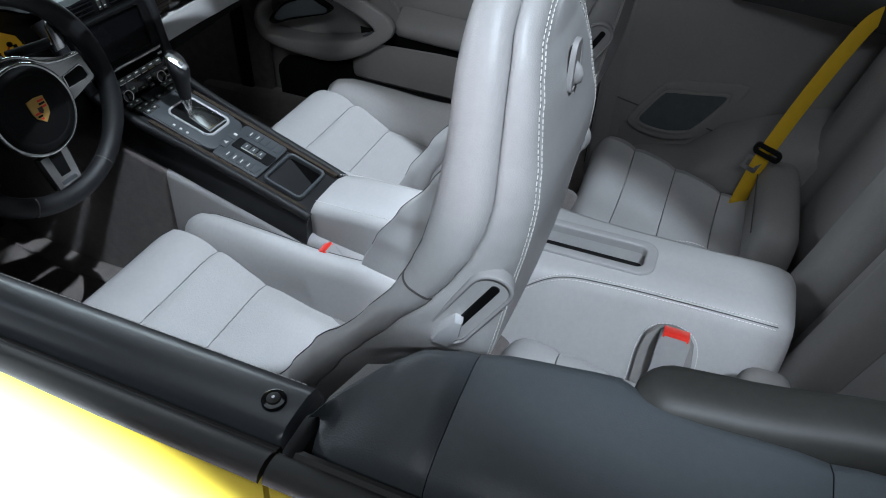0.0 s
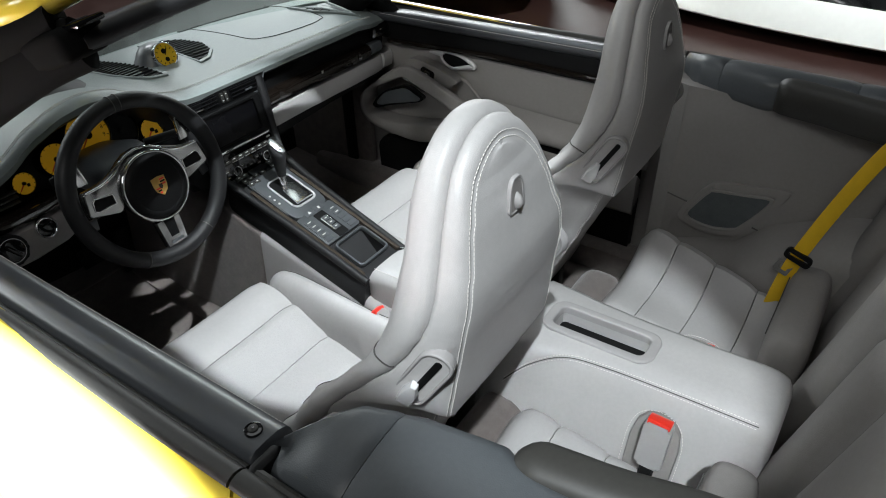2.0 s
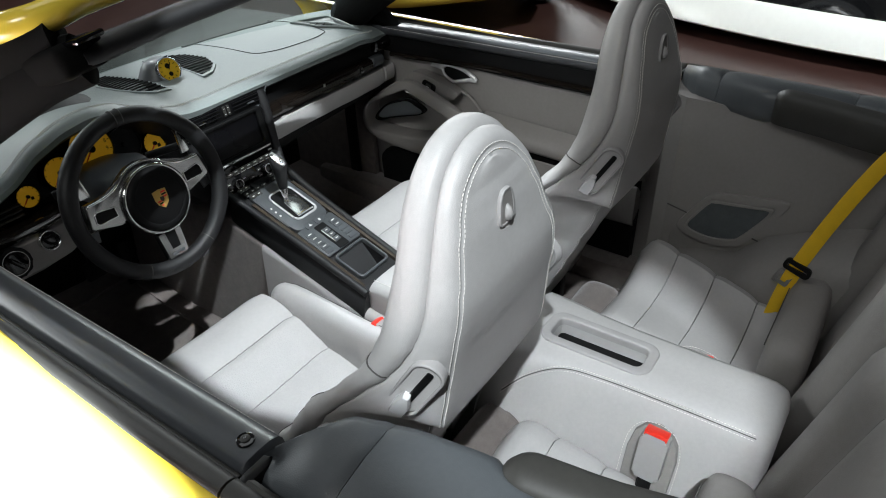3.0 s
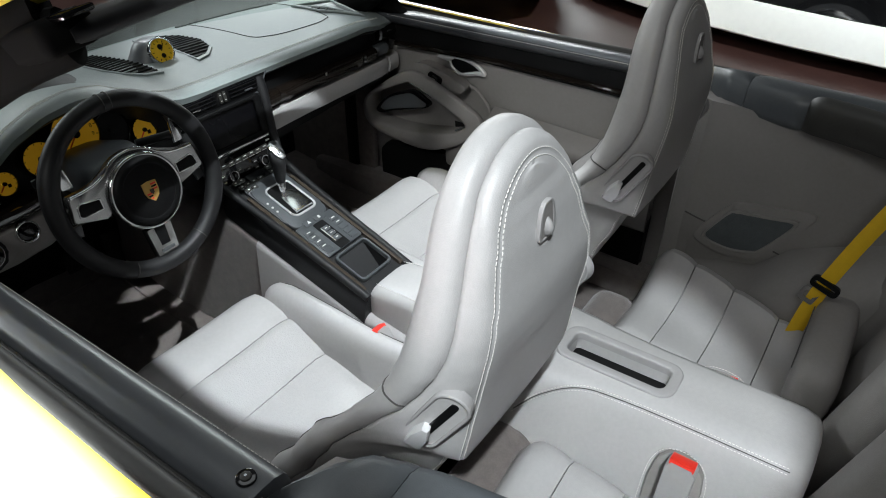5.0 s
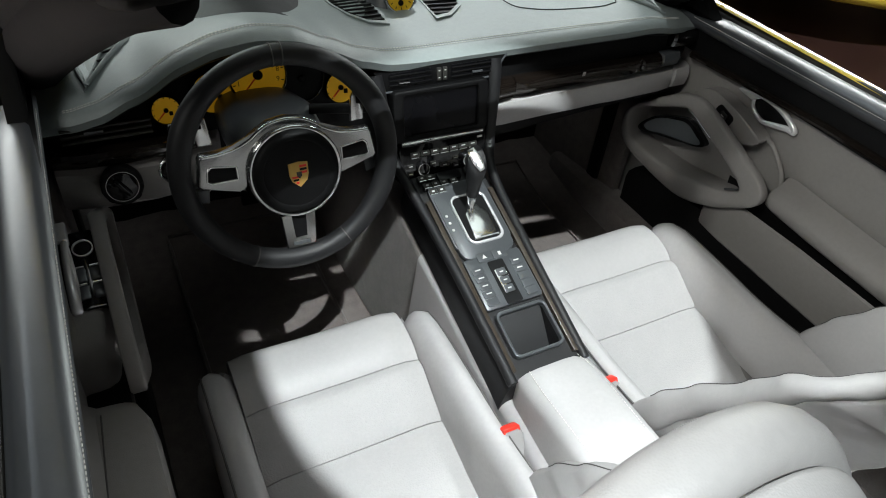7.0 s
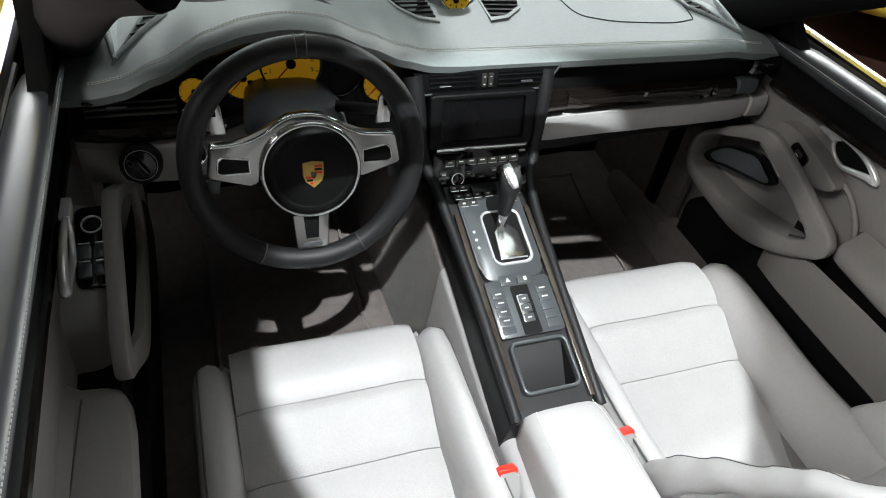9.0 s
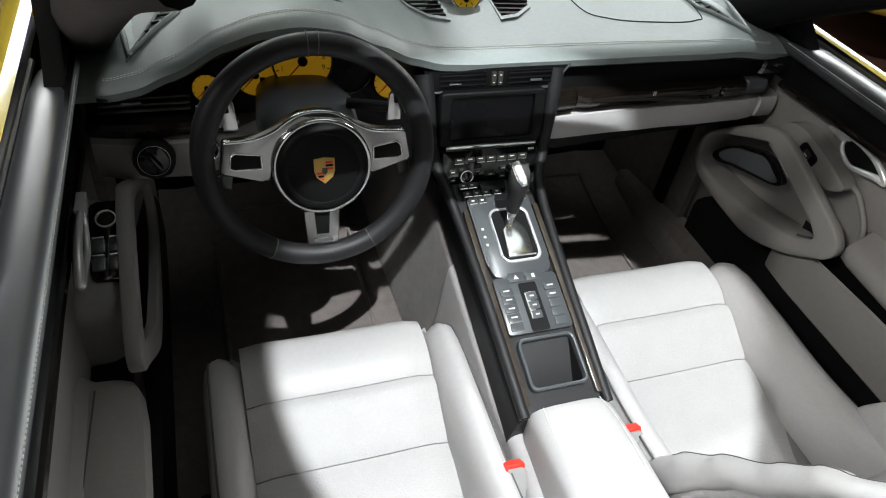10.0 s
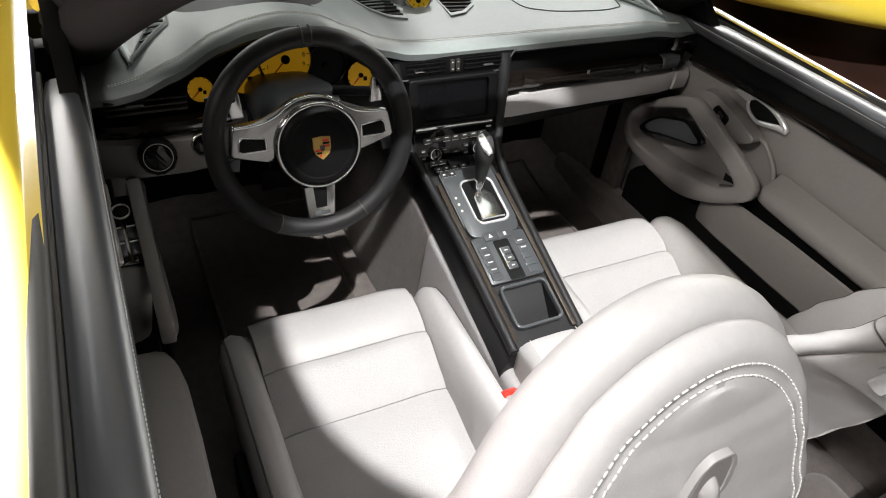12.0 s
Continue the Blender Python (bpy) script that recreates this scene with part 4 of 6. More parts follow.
# ---- rear seats ----
def rear_cushion(s):
    c = thing("rear_seat_cushion", (s * 0.37, -0.70, 0.25), "light grey leather rear seat cushion with cross seams", "seat cushion", "rear seat cushions")
    edges = [-0.925, -0.835, -0.722, -0.618, -0.515]
    for a, b in zip(edges, edges[1:]):
        bm = B()
        rings = []
        for i, y in enumerate(lin(a + 0.001, b - 0.001, 6)):
            e = min(i, 6 - i) / 1.5
            if b == edges[-1] and i > 3:
                e = 1.5
            d = 0.007 * (1 - min(1, e) ** 0.5)
            fr = 0.05 * max(0, (y + 0.56) / 0.045) ** 2 if y > -0.56 else 0.0
            bk = 0.02 * max(0, (-0.86 - y) / 0.06)
            ring = []
            for k in range(15):
                u = k / 14
                x = 0.172 + (0.27 + 0.24 * max(0, min(1, (y + 0.90) / 0.40)) ** 0.8 * 0.42) * u
                z = 0.440 - 0.045 * max(0, (-0.58 - y) / 0.3) - d - fr + bk + 0.010 * math.cos(u * 2 * math.pi) + 0.055 * max(0, (u - 0.70) / 0.3) ** 2 - 0.03 * max(0, (u - 0.94) / 0.06) - 0.015 * max(0, (0.05 - u) / 0.05)
                ring.append(Vector((s * (x - 0.37), y + 0.70, z - 0.25)))
            ring += [Vector((ring[-1].x, y + 0.70, 0.0)), Vector((-s * 0.198, y + 0.70, 0.0))]
            rings.append(ring)
        loft(bm, rings)
        part("cushion_panel", bm, LEATHER, c)
    return c


for s in (-1, 1):
    rear_cushion(s)
    # padded wheel arch beside the cushion
    bm = B()
    rings = []
    for y, zt, xi in ((-0.50, 0.30, 0.56), (-0.54, 0.37, 0.545), (-0.65, 0.415, 0.515), (-0.73, 0.435, 0.495), (-0.765, 0.475, 0.487), (-0.80, 0.515, 0.480), (-0.88, 0.555, 0.465), (-0.98, 0.60, 0.455), (-1.06, 0.62, 0.45)):
        rings.append([Vector((s * x, y, z)) for x, z in ((0.63, 0.26), (xi, 0.26), (xi - 0.004, zt - 0.05), (xi + 0.012, zt - 0.018), (xi + 0.035, zt - 0.004), (0.58, zt + 0.012), (0.63, zt + 0.02))])
    loft(bm, rings)
    arch_ = thing("wheel_arch_cover", (0, 0, 0), "grey padded wheel arch cover beside the rear seat", "arch cover", "wheel arch covers")
    # arch cover in the grey that has shade in its colour
    part("cover", bm, SHADED_GREY, arch_, angle=60)
    # backrest: main panel, side bolsters, lower roll
    b = thing("rear_backrest", (s * 0.36, -0.96, 0.42), "grey leather rear seat backrest with padded bolsters", "backrest", "rear backrests")

    def back_y(x, z):
        f = 0.050 * math.exp(-((x - 0.115) / 0.075) ** 4) + 0.060 * math.exp(-((x - 0.510) / 0.075) ** 4) + 0.030 * math.exp(-((x - 0.31) / 0.105) ** 6)
        e = max(0.0, min(1.0, min((z - 0.34) / 0.05, (0.865 - z) / 0.06)))
        return -0.995 - 0.22 * (z - 0.34) + f * (0.35 + 0.65 * math.sin(e * math.pi / 2)) - 0.035 * (1 - math.sin(max(0, min(1, (0.865 - z) / 0.07)) * math.pi / 2))

    def back_sheet(x0, x1):
        bm = B()
        rings = []
        for z in lin(0.34, 0.80, 14) + [0.815, 0.83, 0.842, 0.852, 0.860, 0.864]:
            fr = [Vector((s * (x - 0.36), back_y(x, z) + 0.96, z - 0.42)) for x in lin(x0, x1, 12)]
            rings.append(fr + [Vector((q.x, -0.17, q.z)) for q in (fr[-1], fr[0])])
        loft(bm, rings)
        return bm

    # backrest leather carries the shade of the rear in its base colour
    part("back_panel", back_sheet(0.208, 0.410), SHADED_GREY, b, angle=60)
    part("bolster", back_sheet(0.412, 0.600), SHADED_GREY, b, angle=60)
    part("bolster", back_sheet(0.030, 0.206), SHADED_GREY, b, angle=60)
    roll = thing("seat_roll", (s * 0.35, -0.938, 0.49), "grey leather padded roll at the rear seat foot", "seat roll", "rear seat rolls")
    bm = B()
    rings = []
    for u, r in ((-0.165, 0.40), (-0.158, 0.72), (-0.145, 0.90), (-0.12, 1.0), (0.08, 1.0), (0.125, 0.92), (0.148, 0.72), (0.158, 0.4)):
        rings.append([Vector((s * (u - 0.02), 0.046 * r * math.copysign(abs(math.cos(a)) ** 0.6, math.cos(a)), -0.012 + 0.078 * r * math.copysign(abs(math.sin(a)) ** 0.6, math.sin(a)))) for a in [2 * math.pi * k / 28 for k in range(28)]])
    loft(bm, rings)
    part("pad", bm, SHADED_GREY, roll)
    bm = B()
    tube(bm, [Vector((s * (u - 0.02), 0.0455, 0.030)) for u in lin(-0.125, 0.10, 10)], 0.0012, 6)
    part("seam", bm, SEAM, roll)

# centre strip and shelf behind the backrests
bm = B()
box(bm, (0, 0, 0), (0.07, 0.04, 0.50), 0.012, m=frame_m((0, -1.055, 0.56), (1, 0, 0), (0, 1, 0.22)))
tagged(part("backrest_strip", bm, SHADED_GREY), "grey cloth strip between the rear backrests", "trim strip")
bm = B()
box(bm, (0, -1.165, 0.80), (1.30, 0.14, 0.10), 0.03)
tagged(part("rear_shelf", bm, DARK_LEATHER), "dark slate shelf behind the rear backrests", "shelf")
bm = B()
box(bm, (0, -1.20, 0.45), (1.5, 0.04, 0.62), 0.01)
part("rear_bulkhead", bm, BLACK, shell)


# ---- rear side panels, quarter trims and belts ----
def rear_side(s):
    p = thing("rear_side_panel", (s * 0.61, -0.72, 0.25), "grey rear side panel with a round-cornered loudspeaker grille", "side panel", "rear side panels")
    o = Vector((s * 0.61, -0.72, 0.25))
    bm = B()
    sheet(bm, lambda u, v: Vector((s * (0.605 + 0.05 * (v - 0.25) ** 1 * 0.2 + 0.018 * max(0, 0.52 - v) / 0.2), u, v)) - o, lin(-1.10, -0.535, 10), lin(0.25, 0.845, 10))
    ret = bmesh.ops.extrude_face_region(bm, geom=list(bm.faces))
    bmesh.ops.translate(bm, vec=(s * 0.03, 0, 0), verts=[g for g in ret["geom"] if isinstance(g, bmesh.types.BMVert)])
    # side panel too is toned down for shade
    part("panel", bm, SHADED_GREY, p)
    mm = Matrix(((0, 0, -s, s * 0.6085 - o.x), (1, 0, 0, -o.y), (0, 1, 0, -o.z), (0, 0, 0, 1)))
    loop = lambda pts: [(q.x, q.y) for q in spline([(y, z, 0) for y, z in pts], 5, closed=True)]
    edge = loop(((-0.574, 0.492), (-0.600, 0.545), (-0.640, 0.602), (-0.665, 0.616), (-0.740, 0.628), (-0.815, 0.638), (-0.828, 0.626), (-0.800, 0.575), (-0.755, 0.500), (-0.730, 0.474), (-0.665, 0.458), (-0.600, 0.468)))
    rim_ = loop(((-0.594, 0.498), (-0.614, 0.540), (-0.641, 0.584), (-0.658, 0.594), (-0.730, 0.604), (-0.787, 0.613), (-0.797, 0.604), (-0.778, 0.566), (-0.741, 0.507), (-0.722, 0.489), (-0.667, 0.476), (-0.612, 0.482)))
    fld = loop(((-0.602, 0.503), (-0.620, 0.540), (-0.644, 0.578), (-0.660, 0.587), (-0.728, 0.597), (-0.779, 0.604), (-0.787, 0.597), (-0.770, 0.563), (-0.736, 0.511), (-0.718, 0.496), (-0.668, 0.484), (-0.618, 0.489)))
    bm = B()
    ring_prism(bm, edge, rim_, -0.004, 0.009, mm, 0.003)
    fr_ = part("speaker_frame", bm, SHADED_GREY, p, "raised grey loudspeaker frame")
    bm = B()
    ring_prism(bm, rim_, fld, -0.004, 0.013, mm, 0.002)
    part("inner_frame", bm, SHADED_GREY, fr_)
    bm = B()
    prism(bm, fld, 0.007, mm)
    part("speaker_grille", bm, GRILLE, p, "dark grey perforated loudspeaker grille")
    bm = B()
    tube(bm, [Vector(q) - o for q in ((s * 0.6065, -0.537, 0.543), (s * 0.6065, -0.56, 0.538), (s * 0.6065, -0.592, 0.532))], 0.0018, 6)
    tube(bm, [Vector(q) - o for q in ((s * 0.6065, -0.757, 0.512), (s * 0.6065, -0.79, 0.505), (s * 0.6065, -0.82, 0.500))], 0.0018, 6)
    part("seam", bm, SEAM, p)
    return p


GRILLE = material("speaker_grille_mesh", (0.075, 0.085, 0.09), 0.6, vary=0.2, scale=60, bump=0.8, bump_scale=500)


def quarter(s):
    q = thing("quarter_trim", (s * 0.67, -0.75, 0.86), "dark slate leather quarter trim behind the door", "quarter trim", "quarter trims")
    o = Vector((s * 0.67, -0.75, 0.86))
    # two pads split by a seam, and the lid strip behind the notch
    inner = [(-0.485, 0.715), (-0.493, 0.700), (-0.508, 0.682), (-0.530, 0.655), (-0.555, 0.633), (-0.62, 0.611), (-0.68, 0.601), (-0.72, 0.594), (-0.755, 0.608), (-0.80, 0.612), (-1.0, 0.600), (-1.16, 0.57)]

    def pad(y0, y1):
        bm = B()
        rings = []
        n = 12
        for i, y in enumerate(lin(y0, y1, n)):
            xi = curve1(sorted(inner), y)
            xo = 0.757
            e = 0.006 if i in (0, n) else 0.0
            zt = 0.905 - 0.024 * max(0, min(1, (y + 0.56) / 0.07)) ** 1.5 - e * 0.6
            sec = [(xi + 0.012, 0.825), (xi + 0.004, 0.832), (xi, 0.850), (xi + 0.003, zt - 0.020), (xi + 0.012, zt - 0.007), (xi + 0.028, zt), (xi * 0.5 + xo * 0.5, zt - 0.005), (xo - 0.03, zt - 0.016), (xo - 0.010, zt - 0.026), (xo, zt - 0.038), (xo + 0.002, 0.80)]
            rings.append([Vector((s * x, y, z)) - o for x, z in sec])
        loft(bm, rings)
        return bm

    part("pad", pad(-0.6002, -0.487), DARK_LEATHER, q)
    part("pad", pad(-0.890, -0.601), DARK_LEATHER, q)
    part("pad", pad(-1.17, -0.891), DARK_LEATHER, q)
    bm = B()
    rings = []
    for k in range(22):
        y = -0.734 - (0.036 * (1 - math.cos(radians(15 * k))) if k < 7 else 0.036 + (k - 6) * 0.0274)
        open_ = math.sin(radians(min(90, 15 * k + 6)))
        xc = curve1([(-1.16, 0.510), (-1.05, 0.545), (-0.93, 0.573), (-0.82, 0.598), (-0.734, 0.609)], y)
        x0, x1, zt = xc - 0.039 * open_, xc + 0.031 * open_, 0.911 - 0.020 * (1 - open_)
        e = 0.020 * open_
        sec = [(x0 + 0.010 * open_, 0.835), (x0, 0.85), (x0 + 0.25 * e, zt - 0.014), (x0 + 0.6 * e, zt - 0.005), (x0 + 1.2 * e, zt), (x1 - 1.2 * e, zt), (x1 - 0.6 * e, zt - 0.004), (x1 - 0.2 * e, zt - 0.012), (x1, 0.86), (x1 - 0.008 * open_, 0.835)]
        rings.append([Vector((s * x, y, z)) - o for x, z in sec])
    loft(bm, rings)
    part("lid", bm, RUBBER, q, "dark matt lid strip")
    bm = B()
    box(bm, Vector((s * 0.748, -0.486, 0.84)) - o, (0.05, 0.02, 0.05), 0.008)
    part("end_cap", bm, BLACK, q)
    return q


for s in (-1, 1):
    rear_side(s)
    quarter(s)
    # rear belt: webbing from the guide down to the cushion, slider and tongue
    bl = thing("seat_belt", (s * 0.43, -0.90, 0.56), "yellow rear seat belt with black slider and steel tongue", "seat belt", "rear seat belts")
    o = Vector((s * 0.43, -0.90, 0.56))
    path = spline([(s * 0.432, -0.872, 0.425), (s * 0.430, -0.880, 0.50), (s * 0.432, -0.892, 0.575), (s * 0.455, -0.925, 0.69), (s * 0.485, -0.965, 0.80), (s * 0.515, -1.00, 0.865), (s * 0.545, -1.05, 0.885)], 6)
    bm = B()
    tube(bm, [q - o for q in path], 0.0016, 8, sx=10.5, up=(1.0, 0.15, 0.1))
    part("webbing", bm, BELT, bl, "yellow belt webbing")
    bm = B()
    mm = frame_m(Vector((s * 0.430, -0.895, 0.578)) - o, (0.05, 0.93, 0.30), (s * 0.2, -0.40, 0.9))
    ring_prism(bm, rrect(0.062, 0.026, 0.010), rrect(0.046, 0.006, 0.002), -0.006, 0.008, mm, 0.003)
    part("slider", bm, BLACK, bl, "black belt slider")
    bm = B()
    mm = frame_m(Vector((s * 0.424, -0.872, 0.545)) - o, (0.05, 0.93, 0.30), (s * 0.2, -0.40, 0.9))
    ring_prism(bm, rrect(0.036, 0.034, 0.005), rrect(0.020, 0.014, 0.003), 0.004, 0.008, mm, 0.001)
    part("tongue", bm, CHROME, bl, "steel belt tongue")

# front belt, seen by the passenger's seat only
fb = thing("front_belt", (0.655, -0.462, 0.80), "yellow front seat belt at the body pillar", "seat belt")
bm = B()
tube(bm, [Vector(q) for q in ((0, -0.012, 0.050), (0.0, 0.018, 0.03), (0.03, 0.03, -0.05), (0.06, 0.03, -0.2))], 0.0016, 8, sx=12, up=(1, 0, 0))
part("webbing", bm, BELT, fb)
# kick panels beside the feet
for s in (-1, 1):
    bm = B()
    sheet(bm, lambda u, v: (s * (0.715 - 0.14 * (u - 0.60)), u, v), lin(0.60, 1.04, 6), lin(0.16, 0.70, 6))
    r = bmesh.ops.extrude_face_region(bm, geom=list(bm.faces))
    bmesh.ops.translate(bm, vec=(s * 0.02, 0, 0), verts=[g for g in r["geom"] if isinstance(g, bmesh.types.BMVert)])
    part("kick_panel", bm, CARPET, shell, "grey carpet kick panel")


# ---- doors ----
def door(s):
    driver = s < 0
    d = thing("car_door", (s * 0.75, 0.2, 0.5), "yellow car door with grey lining and dark slate top" if driver else "yellow car door with grey lining, door pull and chrome handle", "car door", "car doors")
    o = Vector((s * 0.75, 0.2, 0.5))

    def dp(name, bm, mat, label="", parent=None, angle=40):
        bmesh.ops.translate(bm, vec=-o, verts=bm.verts)
        return part(name, bm, mat, parent or d, label, angle=angle)

    top = lambda y: 0.863 - 0.022 * (y + 0.47)
    dp("door_skin", skin(s, -0.471, 0.856, FLANK, lambda y: 0.0, rake=(-0.07, 0.0)), YELLOW)
    # dark padded top
    bm = B()
    rings = []
    for i, y in enumerate([-0.473, -0.469] + lin(-0.46, 0.50, 16) + [0.53, 0.55]):
        z = top(y) - (0.008 if i == 0 else 0.0)
        f = max(0, (y - 0.45) / 0.1) * 0.02
        sec = [(0.730, z - 0.040), (0.708, z - 0.034), (0.697, z - 0.022), (0.694, z - 0.012), (0.699, z - 0.004), (0.712, z + 0.001 - f), (0.730, z + 0.002 - f), (0.748, z + 0.001 - f), (0.758, z - 0.005 - f), (0.763, z - 0.018 - f), (0.764, z - 0.06)]
        rings.append([Vector((s * x, y, q)) for x, q in sec])
    loft(bm, rings)
    dp("top_pad", bm, DOOR_TOP, "dark slate leather door top")
    bm = B()
    stitches(bm, [(s * 0.6965, y, top(y) - 0.0075) for y in lin(-0.455, 0.50, 42)], step=0.0064, r=0.0008)
    dp("stitching", bm, THREAD, "pale stitching along the door top")
    # slot seals and waist strip
    bm = B()
    tube(bm, [(s * 0.766, y, top(y) - 0.013) for y in lin(-0.471, 0.56, 16)], 0.006, 8)
    dp("window_seal", bm, RUBBER, "black window slot seal")
    bm = B()
    tube(bm, [(s * 0.7745, y, top(y) - 0.018) for y in lin(-0.471, 0.60, 16)], 0.003, 8)
    dp("window_glass_edge", bm, TRIM_METAL, "edge of the lowered window")
    bm = B()
    tube(bm, [(s * 0.783, y, top(y) - 0.008) for y in lin(-0.472, 0.70, 16)], 0.010, 12, sx=1.5)
    dp("waist_strip", bm, RUBBER, "matt black waist strip")
    # added strip that blocks lamp light leaking through the rear shut line
    bm = B()
    box(bm, (s * 0.768, -0.473, 0.52), (0.066, 0.012, 0.63), 0.003)
    dp("shut_blocker", bm, RUBBER, "added black strip blocking light at the door's rear edge")
    # lock button
    bm = B()
    prism(bm, circle(0.0115, 28), 0.004, frame_m((s * 0.729, -0.445, top(-0.445) + 0.001), (1, 0, 0), (0, 1, 0)), 0.0015)
    b_ = dp("lock_button", bm, BLACK_GLOSS, "small black lock button")
    bm = B()
    prism(bm, circle(0.0065, 24), 0.0062, frame_m((s * 0.729, -0.445, top(-0.445) + 0.001), (1, 0, 0), (0, 1, 0)), 0.0015)
    dp("cap", bm, RUBBER, parent=b_)
    bm = B()
    prism(bm, circle(0.0016, 12), 0.0070, frame_m((s * 0.729, -0.445, top(-0.445) + 0.001), (1, 0, 0), (0, 1, 0)))
    dp("pin", bm, ALU, parent=b_)
    # upper black band, glossy strip, lining in the grey darkened for shade
    bm = B()
    sheet(bm, lambda u, v: (s * ((0.722 if driver else 0.735) - 0.02 * max(0, (v - 0.76) / 0.07)), u, v), lin(-0.47, 0.60, 12), lin(0.705 if driver else 0.742, 0.842, 6))
    r = bmesh.ops.extrude_face_region(bm, geom=list(bm.faces))
    bmesh.ops.translate(bm, vec=(s * 0.02, 0, 0), verts=[g for g in r["geom"] if isinstance(g, bmesh.types.BMVert)])
    dp("upper_band", bm, BLACK, "black band under the door top")
    bm = B()
    tube(bm, [(s * (0.722 if driver else 0.733), y, (0.716 if driver else 0.757) - 0.055 * max(0, y - 0.1)) for y in lin(-0.46, 0.50, 12)], 0.009, 8)
    dp("gloss_strip", bm, WOOD, "dark glossy wood strip")
    bm = B()
    sheet(bm, lambda u, v: (s * ((0.724 if driver else 0.748) + 0.012 * math.sin((v - 0.2) / 0.55 * math.pi)), u, v), lin(-0.47, 0.66, 14), lin(0.19, 0.704 if driver else 0.742, 12))
    r = bmesh.ops.extrude_face_region(bm, geom=list(bm.faces))
    bmesh.ops.translate(bm, vec=(s * 0.02, 0, 0), verts=[g for g in r["geom"] if isinstance(g, bmesh.types.BMVert)])
    dp("lining", bm, SHADED_GREY, "grey leather door lining")
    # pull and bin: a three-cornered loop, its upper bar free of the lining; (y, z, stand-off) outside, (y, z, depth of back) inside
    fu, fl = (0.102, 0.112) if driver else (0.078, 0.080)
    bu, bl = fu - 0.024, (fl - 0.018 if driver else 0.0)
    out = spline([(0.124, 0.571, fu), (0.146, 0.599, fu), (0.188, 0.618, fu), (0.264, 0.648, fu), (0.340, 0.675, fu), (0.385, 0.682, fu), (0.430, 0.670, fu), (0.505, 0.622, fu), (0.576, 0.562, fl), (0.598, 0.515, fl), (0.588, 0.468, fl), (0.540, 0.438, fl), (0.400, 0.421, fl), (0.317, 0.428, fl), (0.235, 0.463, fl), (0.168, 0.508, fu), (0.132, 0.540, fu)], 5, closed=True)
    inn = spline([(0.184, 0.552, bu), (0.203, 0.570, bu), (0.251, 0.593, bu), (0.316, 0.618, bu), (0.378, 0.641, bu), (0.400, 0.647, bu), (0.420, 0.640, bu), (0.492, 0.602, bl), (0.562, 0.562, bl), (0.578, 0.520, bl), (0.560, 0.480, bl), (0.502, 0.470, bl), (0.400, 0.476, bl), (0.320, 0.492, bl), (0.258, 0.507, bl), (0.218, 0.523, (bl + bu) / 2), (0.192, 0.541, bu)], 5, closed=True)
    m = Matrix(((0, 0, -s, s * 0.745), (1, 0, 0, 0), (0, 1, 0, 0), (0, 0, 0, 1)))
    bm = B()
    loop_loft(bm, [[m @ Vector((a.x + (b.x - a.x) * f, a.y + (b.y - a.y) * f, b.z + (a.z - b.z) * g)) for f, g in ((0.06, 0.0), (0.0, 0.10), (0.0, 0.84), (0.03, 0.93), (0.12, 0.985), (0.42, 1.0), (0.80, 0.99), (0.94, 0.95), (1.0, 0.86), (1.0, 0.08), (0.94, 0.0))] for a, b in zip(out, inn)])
    dp("pull", bm, SHADED_GREY, "grey leather covered pull and bin", angle=60)
    if driver:
        # the driver's side carries a long raised rest with the switch field
        for name, rows in (("switch_ledge", ((0.448, 0.60, 0.715), (0.444, 0.622, 0.700), (0.432, 0.638, 0.685), (0.41, 0.646, 0.675), (0.38, 0.648, 0.668), (0.30, 0.622, 0.662), (0.245, 0.604, 0.662), (0.225, 0.596, 0.667), (0.212, 0.588, 0.676), (0.205, 0.575, 0.690), (0.203, 0.560, 0.708))), ("arm_rest", ((0.145, 0.500, 0.70), (0.140, 0.520, 0.675), (0.125, 0.536, 0.660), (0.095, 0.546, 0.650), (0.05, 0.548, 0.644), (-0.05, 0.542, 0.642), (-0.30, 0.528, 0.644), (-0.42, 0.518, 0.655)))):
            bm = B()
            rings = []
            for y, z, x0 in rows:
                sec = [(0.75, z - 0.12), (x0 + 0.012, z - 0.11), (x0, z - 0.03), (x0 + 0.006, z - 0.008), (x0 + 0.020, z), (0.720, z + 0.003), (0.735, z + 0.02)]
                rings.append([Vector((s * x, y, q)) for x, q in sec])
            loft(bm, rings)
            dp(name, bm, SHADED_GREY, "grey padded part of the door armrest")
        bm = B()
        box(bm, (s * 0.705, 0.14, 0.46), (0.07, 0.16, 0.05), 0.01)
        dp("bin_bottom", bm, BLACK, "dark bin in the door armrest")
        bm = B()
        tube(bm, [(s * (0.712 + 0.004 * k), 0.10 - 0.06 * k, 0.553 - 0.003 * k) for k in range(9)], 0.0013, 6)
        dp("seam", bm, SEAM)
        fm = frame_m((s * 0.686, 0.330, 0.633), (1, 0, 0), (0, 1, 0.335))
        bm = B()
        prism(bm, rrect(0.050, 0.144, 0.010), 0.006, fm, 0.003, base=-0.006)
        fld = dp("switch_field", bm, BLACK_GLOSS, "gloss black switch field")
        bm = B()
        ring_prism(bm, circle(0.0160, 32, 0.0, 0.038), circle(0.0138, 32, 0.0, 0.038), 0.005, 0.009, fm)
        dp("mirror_ring", bm, GRIP, "pale ring of the mirror switch", fld)
        bm = B()
        prism(bm, circle(0.012, 24, 0.0, 0.038), 0.0085, fm, 0.002, base=0.004)
